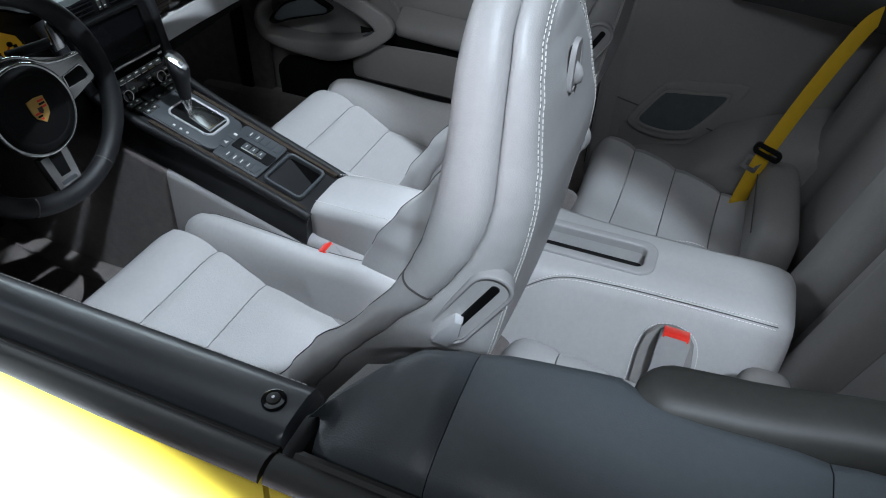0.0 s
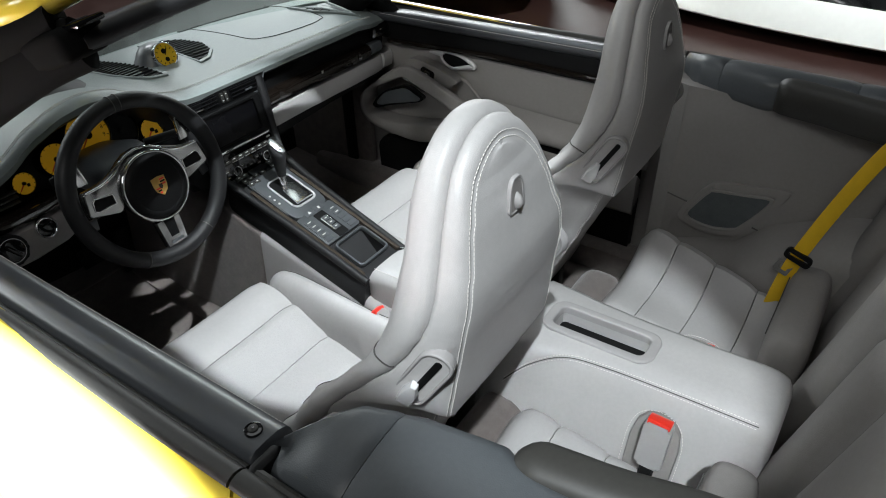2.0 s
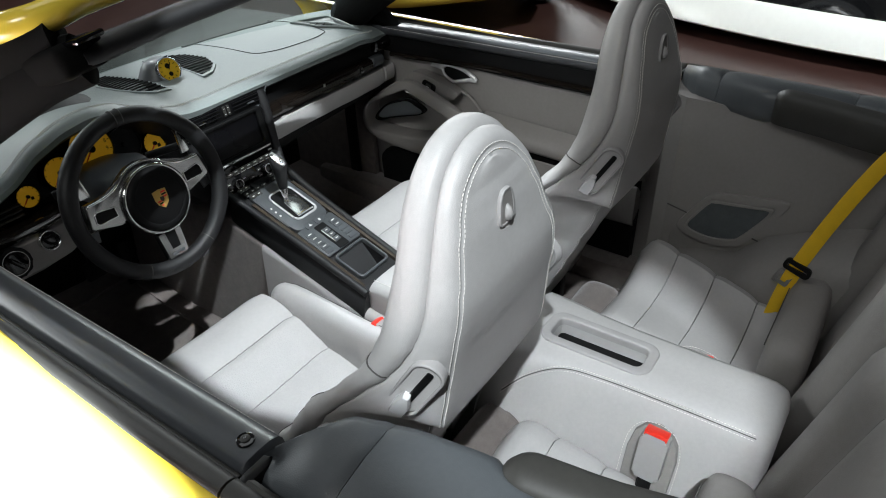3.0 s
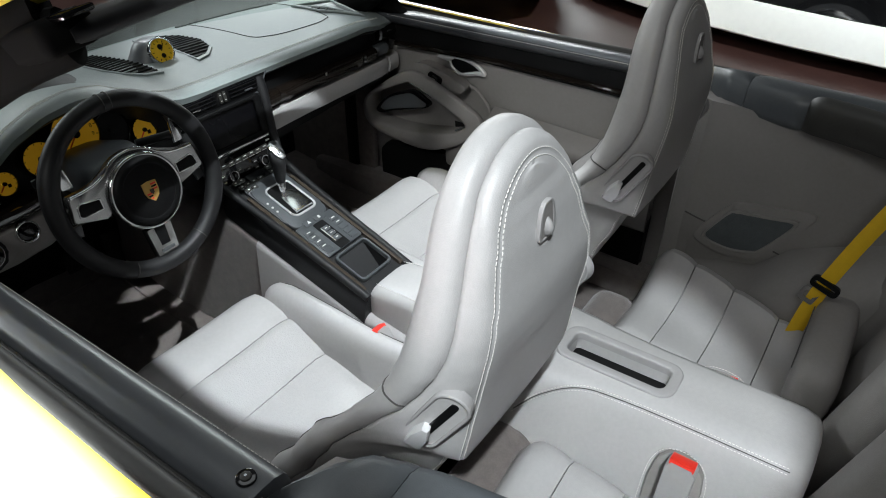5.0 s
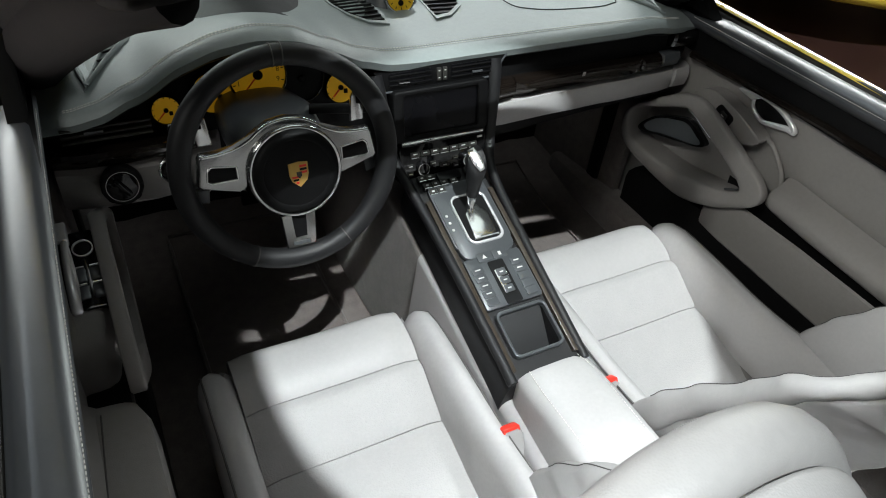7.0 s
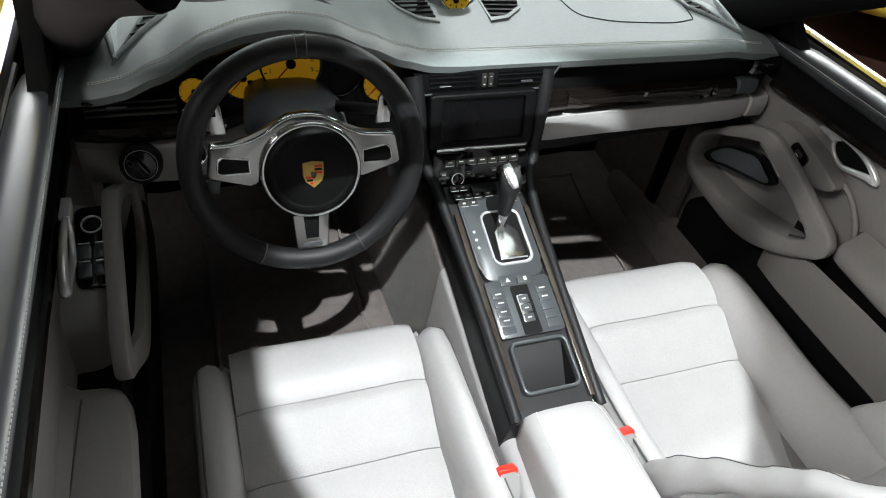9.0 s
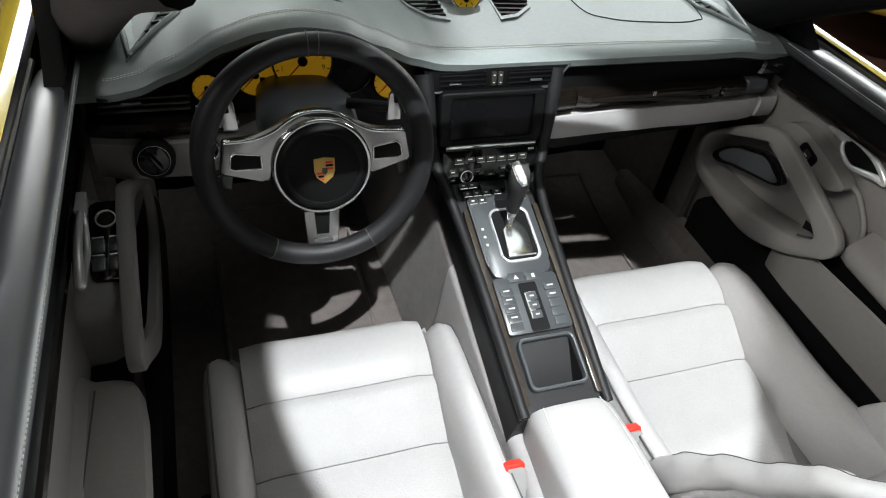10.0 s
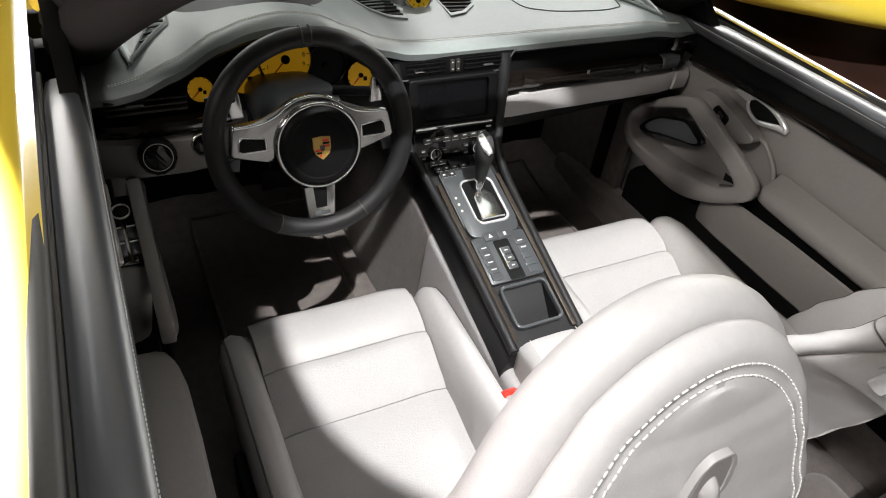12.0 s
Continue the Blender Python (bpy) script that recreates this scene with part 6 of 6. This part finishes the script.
for x, y in ((-0.078, -0.002), (-0.078, -0.018), (-0.026, -0.004), (0.026, -0.002), (0.026, -0.018), (0.078, -0.002), (0.078, -0.018), (0.0, -0.012)):
    bm = B()
    prism(bm, rrect(0.013 if x else 0.022, 0.008, 0.0012, 2, x, y), 0.009, rm, 0.001, base=0.003)
    b_ = dpt("radio_key", bm, RUBBER)
    bm = B()
    prism(bm, rrect(0.008, 0.0018, 0.0004, 1, x, y), 0.0094, rm, base=0.004)
    dpt("key_mark", bm, WHITE_MARK, "", b_)
bm = B()
prism(bm, rrect(0.012, 0.004, 0.0006, 1, 0.085, 0.033), 0.0068, rm, base=0.004)
dpt("radio_mark", bm, WHITE_MARK)
# centre vents above the screen, two slotted fields in one dark housing
vh = frame_m((0.012, 0.470, 0.806), (1, 0, 0), (0, 0.20, 1))
bm = B()
prism(bm, [(-0.128, -0.020), (0.112, -0.020), (0.142, 0.022), (-0.150, 0.022)], 0.004, vh, 0.002, base=-0.03)
hous = dpt("vent_housing", bm, BLACK, "black housing of the centre vents")
bm = B()
tube(bm, [vh @ Vector(p) for p in ((-0.132, -0.021, 0.004), (-0.010, -0.0215, 0.006), (0.110, -0.021, 0.004), (0.144, 0.022, 0.004))], 0.0022, 6)
dpt("housing_edge", bm, TRIM_METAL, "grey edge of the vent housing", hous)
for s in (-1, 1):
    vm = vh @ Matrix.Translation((-0.006 + s * 0.067, 0.001, 0))
    bm = B()
    prism(bm, rrect(0.092, 0.028, 0.004), 0.0052, vm, base=0.0)
    cv = dpt("centre_vent", bm, SCREEN, "black centre air vent")
    for k in range(3):
        bm = B()
        box(bm, (0, -0.009 + 0.009 * k, 0.006), (0.090, 0.0022, 0.006), 0.0006, m=vm)
        dpt("slat", bm, BLACK, "", cv)
    bm = B()
    box(bm, (s * 0.012 if s > 0 else -0.016, -0.005, 0.009), (0.024, 0.004, 0.006), 0.0015, m=vm)
    dpt("vent_tab", bm, ALU if s < 0 else TRIM_METAL, "", cv)
for k in (-1, 1):
    bm = B()
    prism(bm, rrect(0.010, 0.026, 0.002, 2, -0.006 + 0.0065 * k, 0.001), 0.008, vh, 0.001, base=0.002)
    tw = dpt("vent_wheel", bm, RUBBER, "ribbed vent thumb wheel", hous)
    for y in (-0.006, 0.008):
        bm = B()
        prism(bm, rrect(0.004, 0.0016, 0.0004, 1, -0.006 + 0.0065 * k, y), 0.0084, vh, base=0.006)
        dpt("wheel_mark", bm, WHITE_MARK, "", tw)

# left end: vent, wood strip, light switch, grey knee panel
bm = B()
for k in range(3):
    box(bm, (-0.605, 0.490, 0.795 - 0.012 * k), (0.14, 0.012, 0.004), 0.001)
dpt("left_vent", bm, RUBBER, "black slotted side vent")
bm = B()
box(bm, (-0.625, 0.484, 0.788), (0.03, 0.008, 0.006), 0.002)
dpt("vent_tab", bm, TRIM_METAL)
bm = B()
rings = []
for x, y in ((-0.70, 0.478), (-0.66, 0.468), (-0.58, 0.462), (-0.50, 0.465), (-0.46, 0.475)):
    rings.append([Vector((x, y + a, 0.742 + b)) for a, b in ((0.05, -0.014), (0.006, -0.014), (0, -0.006), (0, 0.006), (0.006, 0.012), (0.05, 0.012))])
loft(bm, rings)
dpt("trim_strip", bm, WOOD, "glossy dark wood trim")
bm = B()
rings = []
for x, y in ((-0.70, 0.485), (-0.64, 0.470), (-0.55, 0.466), (-0.47, 0.478), (-0.43, 0.50), (-0.42, 0.53)):
    rings.append([Vector((x, y + a, 0.690 + b)) for a, b in ((0.06, -0.065), (0.02, -0.06), (0.004, -0.045), (0, 0.0), (0, 0.025), (0.008, 0.034), (0.05, 0.034))])
loft(bm, rings)
dpt("knee_panel", bm, SHADED_GREY, "grey leather knee panel")
lm = frame_m((-0.604, 0.455, 0.697), (1, 0, 0), (0, 0.3, 1))
bm = B()
prism(bm, circle(0.034, 36), 0.012, lm, 0.004, base=-0.02)
ls = dpt("light_switch", bm, BLACK, "round black light switch")
bm = B()
ring_prism(bm, circle(0.0262, 36), circle(0.0252, 36), 0.008, 0.0142, lm)
dpt("switch_ring", bm, SATIN, "", ls)
bm = B()
prism(bm, circle(0.0245, 32), 0.0138, lm, 0.002)
box(bm, (0, 0, 0.018), (0.009, 0.036, 0.012), 0.003, m=lm @ Matrix.Rotation(0.6, 4, "Z"))
dpt("switch_grip", bm, BLACK_GLOSS, "", ls)
lm2 = frame_m((-0.520, 0.462, 0.705), (1, 0, 0), (0, 0.3, 1))
bm = B()
ring_prism(bm, circle(0.023, 30), circle(0.019, 30), -0.01, 0.010, lm2, 0.003)
dpt("ignition_ring", bm, ALU, "bright ring of the ignition switch")
bm = B()
prism(bm, circle(0.019, 30), 0.004, lm2, 0.002, base=-0.01)
dpt("ignition_switch", bm, BLACK_GLOSS, "", )

# instrument cluster
cl = thing("instrument_cluster", (-0.356, 0.52, 0.83), "five round yellow gauges under a leather hood", "instrument cluster")
CO = Vector((-0.356, 0.52, 0.83))
bm = B()
rings = []
for x, zt in ((-0.57, 0.825), (-0.52, 0.862), (-0.44, 0.905), (-0.356, 0.922), (-0.27, 0.905), (-0.19, 0.862), (-0.15, 0.83)):
    rings.append([Vector((x, y, z)) - CO for y, z in ((0.555, 0.70), (0.530, 0.70), (0.545, 0.78), (0.556, zt), (0.60, zt))])
loft(bm, rings)
part("binnacle", bm, BLACK, cl, "black gauge panel")
for x, z, r, full in ((-0.345, 0.838, 0.053, 1), (-0.424, 0.810, 0.037, 0), (-0.506, 0.790, 0.025, 0), (-0.262, 0.812, 0.042, 0), (-0.186, 0.783, 0.031, 0)):
    gm = frame_m(Vector((x, 0.505 if full else 0.515, z)) - CO, (1, 0, 0), (0, 0.30, 1))
    bm = B()
    ring_prism(bm, circle(r, 40), circle(r * 0.93, 40), -0.04, 0.006, gm, 0.002)
    ga = part("gauge", bm, BLACK_GLOSS, cl, "black rimmed yellow gauge")
    bm = B()
    prism(bm, circle(r * 0.935, 40), 0.001, gm, base=-0.01)
    part("face", bm, GAUGE if x != -0.262 else BLACK, ga, "yellow gauge face" if x != -0.262 else "dark display face")
    bm = B()
    prism(bm, circle(r * 0.16, 24), 0.006, gm, 0.001)
    part("boss", bm, BLACK, ga)
    if x != -0.262:
        bm = B()
        prism(bm, [(-0.0012, 0), (0.0012, 0), (0.0006, r * 0.75), (-0.0006, r * 0.75)], 0.0045, gm @ Matrix.Rotation(radians(135), 4, "Z"))
        part("needle", bm, RED, ga, "red needle")
        for k in range(11):
            a = radians(135 - 27 * k)
            bm = B()
            prism(bm, rrect(0.0016, r * 0.10, 0.0004, 1), 0.002, gm @ Matrix.Rotation(a, 4, "Z") @ Matrix.Translation((0, r * 0.86, 0)))
            part("scale_mark", bm, BLACK, ga)
        if full:
            for k in range(1, 10):
                a = radians(135 - 27 * k)
                tx = bpy.data.curves.new("numeral", "FONT")
                tx.body, tx.size, tx.align_x, tx.align_y = str(k), 0.0125, "CENTER", "CENTER"
                to = bpy.data.objects.new("numeral_source", tx)
                scene.collection.objects.link(to)
                me = to.to_mesh()
                bm = B()
                bm.from_mesh(me)
                to.to_mesh_clear()
                bpy.data.objects.remove(to)
                bmesh.ops.transform(bm, matrix=gm @ Matrix.Translation((-math.sin(a) * r * 0.70, math.cos(a) * r * 0.70, 0.0016)), verts=bm.verts)
                part("numeral", bm, BLACK, ga, smooth=False)
        bm = B()
        prism(bm, [(-r * 0.55, -r * 0.62), (r * 0.55, -r * 0.62), (r * 0.40, -r * 0.86), (-r * 0.40, -r * 0.86)] if full else rrect(r * 0.25, r * 0.28, 0.001, 2, r * 0.30, -r * 0.25), 0.0025, gm)
        part("gauge_window", bm, BLACK, ga)

# ---- steering wheel ----
TILT_W = radians(16)
sw_t = thing("steering_wheel", (-0.356, 0.290, 0.794), "black leather steering wheel with three silver spokes", "steering wheel")
WM = frame_m((0, 0, 0), (1, 0, 0), (0, math.sin(TILT_W), math.cos(TILT_W)))


def wp(name, bm, mat, label="", parent=None, angle=40):
    bmesh.ops.transform(bm, matrix=WM, verts=bm.verts)
    return part(name, bm, mat, parent or sw_t, label, angle=angle)


bm = B()
N = 96
vsr = []
for i in range(N):
    a = 2 * math.pi * i / N
    ca, sa = math.cos(a), math.sin(a)
    grip = 1 + 0.10 * math.exp(-((abs(math.degrees(math.atan2(sa, abs(ca)))) - 28) / 16) ** 2)
    rr = []
    for k in range(14):
        b = 2 * math.pi * k / 14
        R = 0.1690 + 0.0172 * grip * math.cos(b)
        rr.append(bm.verts.new((R * ca, R * sa, 0.0175 * grip * math.sin(b))))
    vsr.append(rr)
for i in range(N):
    for k in range(14):
        bm.faces.new((vsr[i][k], vsr[(i + 1) % N][k], vsr[(i + 1) % N][(k + 1) % 14], vsr[i][(k + 1) % 14]))
rim = wp("rim", bm, RIM_LEATHER, "black leather rim")
for a in (87.5, 92.5, 242, 298):
    bm = B()
    c = Vector((0.1695 * math.cos(radians(a)), 0.1695 * math.sin(radians(a)), 0))
    u = Vector((math.cos(radians(a)), math.sin(radians(a)), 0))
    tube(bm, [c + u * (0.0175 * math.cos(q)) + Vector((0, 0, 0.0178 * math.sin(q))) for q in [2 * math.pi * k / 20 for k in range(20)]], 0.0011, 6, closed=True, up=(-u.y, u.x, 0))
    wp("rim_seam", bm, SEAM, parent=rim)
HC = Vector((0.004, -0.013, 0.006))
bm = B()
rg = []
for r, z in ((0.074, -0.03), (0.0745, 0.006), (0.071, 0.014), (0.060, 0.0185), (0.0575, 0.0175), (0.0555, 0.0185), (0.030, 0.0225), (0.004, 0.0235)):
    rg.append([HC + Vector((0.945 * r * math.cos(a), 0.945 * r * math.sin(a), z)) for a in [2 * math.pi * k / 48 for k in range(48)]])
loft(bm, rg)
wp("airbag_cover", bm, BLACK, "round black airbag cover", angle=50)
bm = B()
tube(bm, [HC + Vector((0.0725 * math.cos(a), 0.0725 * math.sin(a), 0.007)) for a in [2 * math.pi * k / 64 for k in range(64)]], 0.0042, 10, closed=True)
wp("hub_ring", bm, CHROME, "bright ring round the airbag cover")
# upper spokes: one shaped plate arched over the hub, a dark window at each end
half_o = [(0.0, 0.075), (0.026, 0.071), (0.046, 0.061), (0.062, 0.050), (0.084, 0.041), (0.110, 0.037), (0.136, 0.036), (0.140, 0.030), (0.147, -0.012), (0.140, -0.019), (0.106, -0.021), (0.084, -0.027), (0.075, -0.035)]
arc = [(HC.x + 0.0722 * math.sin(radians(a)), HC.y + 0.0722 * math.cos(radians(a))) for a in (100, 88, 72, 56, 40, 25, 12)]
ring_o = half_o + arc + [(0.0, HC.y + 0.0722)] + [(-x, y) for x, y in reversed(arc)] + [(-x, y) for x, y in reversed(half_o[1:])]
bm = B()
prism(bm, ring_o, 0.006, bev=0.004, seg=3, base=-0.012)
frame_sp = wp("spoke_frame", bm, SATIN, "satin silver upper spokes arched over the hub", angle=50)
# chrome tube laid on as the highlight of the spokes' upper edge
bm = B()
top_edge = [(-x, y) for x, y in reversed(half_o[:7])] + half_o[1:7]
tube(bm, spline([(x * 0.985, y - 0.003, 0.0052) for x, y in top_edge], 4), 0.0030, 10)
wp("spoke_highlight", bm, CHROME, "chrome ridge standing for the highlight on the upper spoke edge", frame_sp)
for s in (-1, 1):
    bm = B()
    window_o = [(s * x, y) for x, y in ((0.084, 0.0115), (0.124, 0.018), (0.131, 0.012), (0.1335, -0.007), (0.127, -0.0115), (0.084, -0.0115))]
    window_i = [(s * x, y) for x, y in ((0.087, 0.0095), (0.123, 0.015), (0.1285, 0.010), (0.1308, -0.0055), (0.125, -0.009), (0.087, -0.009))]
    ring_prism(bm, window_o, window_i, 0.004, 0.0078, bev=0.0012)
    wp("window_rim", bm, ALU, "bright rim of the spoke window", frame_sp)
    bm = B()
    prism(bm, [(s * x, y) for x, y in ((0.087, 0.0095), (0.123, 0.015), (0.1285, 0.010), (0.1308, -0.0055), (0.125, -0.009), (0.087, -0.009))], 0.0068, Matrix.Translation((0, 0, 0)), 0.001)
    wp("spoke_window", bm, BLACK, "", frame_sp)
    for pts, zz, mt, lb in ((((0.112, 0.045), (0.116, 0.086), (0.122, 0.094), (0.136, 0.092), (0.140, 0.084), (0.134, 0.046)), -0.016, ALU, "silver shift paddle"), (((0.132, -0.048), (0.128, -0.024), (0.148, -0.024), (0.150, -0.044)), -0.020, TRIM_METAL, "dark lower paddle")):
        bm = B()
        prism(bm, [(s * x, y) for x, y in pts][::s], 0.007, Matrix.Translation((0, 0, zz)), 0.0025)
        pad_ = wp("shift_paddle", bm, mt, lb)
        if mt is ALU:
            bm = B()
            prism(bm, rrect(0.009, 0.014, 0.002, 2, s * 0.128, 0.080), 0.0078, Matrix.Translation((0, 0, zz)), 0.001, base=0.004)
            wp("paddle_sign", bm, BLACK, "", pad_)
    bm = B()
    prism(bm, rrect(0.018, 0.016, 0.003, 2, s * 0.160, 0.074), 0.006, Matrix.Translation((0, 0, -0.030)), 0.002)
    wp("paddle_stalk", bm, BLACK)
bm = B()
prism(bm, [(-0.029, -0.088), (0.029, -0.088), (0.025, -0.150), (-0.025, -0.150)], 0.010, Matrix.Translation((0, 0, -0.004)), 0.004, base=-0.008)
sk = wp("spoke", bm, SATIN, "satin silver lower spoke")
bm = B()
prism(bm, [(-0.0125, -0.090), (0.0125, -0.090), (0.0100, -0.130), (-0.0100, -0.130)], 0.0075, bev=0.001)
wp("spoke_window", bm, BLACK, "", sk)
bm = B()
prism(bm, rrect(0.030, 0.006, 0.001, 2, 0, -0.141), 0.0072)
wp("spoke_mark", bm, TRIM_METAL, "", sk)
# emblem: a plain shield in gold, red and black fields
em = thing("emblem")
em.parent = sw_t
shield = [(-0.014, 0.018), (0.0, 0.020), (0.014, 0.018), (0.014, 0.0), (0.011, -0.010), (0.0, -0.020), (-0.011, -0.010), (-0.014, 0.0)]
EM = Matrix.Translation(HC + Vector((0, 0, 0.0225)))
bm = B()
prism(bm, [(x * 1.12, y * 1.05) for x, y in shield], 0.003, EM, 0.001)
wp("emblem_field", bm, GOLD, "gold shield emblem", em)
for k, mt in enumerate((RED, BLACK, RED)):
    y = 0.0145 - 0.0052 * k
    bm = B()
    prism(bm, [(0.0016, y - 0.0022), (0.0128, y - 0.0022), (0.0128, y + 0.0012), (0.0016, y + 0.0012)], 0.0036, EM)
    wp("emblem_field", bm, mt, "", em)
    y = -0.0030 - 0.0048 * k
    w = (0.0118, 0.0098, 0.0056)[k]
    bm = B()
    prism(bm, [(-w, y - 0.0020), (-0.0016, y - 0.0020), (-0.0016, y + 0.0012), (-w - 0.001, y + 0.0012)], 0.0036, EM)
    wp("emblem_field", bm, mt, "", em)
bm = B()
prism(bm, [(-0.0042, 0.0050), (0.0042, 0.0050), (0.0040, -0.0020), (0.0, -0.0060), (-0.0040, -0.0020)], 0.0042, EM)
wp("emblem_field", bm, LIT_BURR, "", em)
# column shroud and stalks
col = thing("steering_column", (-0.356, 0.38, 0.80), "slate leather steering column shroud with stalks", "steering column")
bm = B()
rg = []
for y, z, a, b in ((-0.05, -0.010, 0.066, 0.036), (-0.03, -0.008, 0.078, 0.046), (0.03, -0.004, 0.080, 0.046), (0.14, -0.03, 0.07, 0.04)):
    rg.append([Vector((a * math.copysign(abs(math.cos(t)) ** 0.7, math.cos(t)), y, z + b * math.copysign(abs(math.sin(t)) ** 0.7, math.sin(t)))) for t in [2 * math.pi * k / 28 for k in range(28)]])
loft(bm, rg)
part("shroud", bm, DARK_LEATHER, col, angle=60)
for s, dz in ((-1, -0.06), (1, 0.035)):
    bm = B()
    tube(bm, [(s * 0.06, -0.01, dz), (s * 0.12, -0.03, dz * 1.05), (s * 0.155, -0.04, dz * 1.1)], 0.009, 10)
    st = part("stalk", bm, BLACK, col, "black control stalk")
    bm = B()
    for k in range(3):
        box(bm, (s * (0.125 + 0.012 * k), -0.045, dz * 1.08 + 0.002), (0.006, 0.003, 0.004), 0.0006)
    part("stalk_mark", bm, WHITE_MARK, st)

# ---- things in the hall beyond the car ----
pod = thing("podium", (5.55, -1.0, 0), "round black display podium with a white rim", "podium")


def disc(rows):
    bm = B()
    loft(bm, [[Vector((1.10 * r * math.cos(a), 1.8 * r * math.sin(a), z)) for a in [2 * math.pi * k / 96 for k in range(96)]] for r, z in rows])
    return bm


part("rim", disc(((1.70, 0.09), (1.87, 0.09), (1.88, 0.10), (1.835, 0.27), (1.82, 0.282), (1.79, 0.282), (1.79, 0.2))), WHITE_PAINT, pod, "white lacquered podium rim")
part("deck", disc(((1.77, 0.10), (1.77, 0.280), (0.1, 0.280))), BLACK_GLOSS, pod, "gloss black podium deck")
part("foot", disc(((1.66, 0.0), (1.66, 0.10))), BLACK, pod, "recessed black podium foot")


def car_wheel(c, sx, x, y):
    w_ = thing("wheel", (sx * x, y, 0.33))
    w_.parent = c
    bm = B()
    tube(bm, [(0, 0.285 * math.cos(a), 0.285 * math.sin(a)) for a in [2 * math.pi * k / 36 for k in range(36)]], 0.045, 10, closed=True, up=(1, 0, 0), sx=1.0)
    for v_ in bm.verts:
        v_.co.x *= 2.4
    part("tyre", bm, TYRE, w_, "black tyre")
    bm = B()
    tube(bm, [(sx * 0.06, 0.235 * math.cos(a), 0.235 * math.sin(a)) for a in [2 * math.pi * k / 36 for k in range(36)]], 0.018, 8, closed=True, up=(1, 0, 0))
    for k in range(10):
        a = 2 * math.pi * k / 10
        tube(bm, [(sx * 0.07, 0.04 * math.cos(a), 0.04 * math.sin(a)), (sx * 0.06, 0.235 * math.cos(a), 0.235 * math.sin(a))], 0.013, 6)
    part("rim", bm, CHROME, w_, "bright spoked rim")


def parked_car(name, at, turn, mat, label):
    c = thing(name, at, label, "car", "cars on show")
    c.rotation_euler = (0, 0, radians(turn))
    bm = B()
    rg = []
    for y, w, zb, zt in ((-2.15, 0.55, 0.35, 0.62), (-2.05, 0.80, 0.25, 0.74), (-1.5, 0.90, 0.20, 0.86), (-0.8, 0.90, 0.18, 0.88), (0.3, 0.88, 0.18, 0.86), (1.2, 0.88, 0.20, 0.80), (1.8, 0.82, 0.22, 0.68), (2.1, 0.66, 0.28, 0.55), (2.2, 0.45, 0.34, 0.48)):
        rg.append([Vector((w * math.copysign(abs(math.cos(t)) ** 0.35, math.cos(t)), y, (zb + zt) / 2 + (zt - zb) / 2 * math.copysign(abs(math.sin(t)) ** 0.55, math.sin(t)))) for t in [2 * math.pi * k / 36 for k in range(36)]])
    loft(bm, rg)
    part("body", bm, mat, c, angle=60)
    bm = B()
    rg = []
    for z, y0, y1, w in ((0.82, -1.7, 1.0, 0.74), (1.0, -1.2, 0.55, 0.66), (1.2, -0.6, 0.15, 0.56), (1.27, -0.4, -0.05, 0.45)):
        rg.append([Vector((w * math.copysign(abs(math.cos(t)) ** 0.5, math.cos(t)), (y0 + y1) / 2 + (y1 - y0) / 2 * math.copysign(abs(math.sin(t)) ** 0.6, math.sin(t)), z)) for t in [2 * math.pi * k / 32 for k in range(32)]])
    loft(bm, rg)
    part("cabin", bm, BLACK_GLOSS, c, "dark glazed cabin")
    for sx in (-1, 1):
        for y in (-1.25, 1.25):
            car_wheel(c, sx, 0.80, y)
        bm = B()
        prism(bm, circle(0.11, 28), 0.06, frame_m((sx * 0.62, 1.80, 0.62), (1, 0, 0), (0, -0.75, 0.7)), 0.03)
        part("headlamp", bm, CHROME, c, "oval headlamp")
    return c


parked_car("parked_car", (4.15, 3.10, 0), 139.5, YELLOW, "yellow sports car parked on the hall floor")
parked_car("parked_car", (5.05, -1.60, 0.28), 4, WHITE_PAINT, "white sports car standing on the podium")
for s in (-1, 1):
    car_wheel(shell, s, 0.815, 1.38)
    car_wheel(shell, s, 0.855, -1.12)
    bm = B()
    prism(bm, circle(0.10, 28), 0.05, frame_m((s * 0.62, 1.90, 0.585), (1, 0, 0), (0, -0.75, 0.7)), 0.03)
    part("headlamp", bm, CHROME, shell, "oval headlamp")
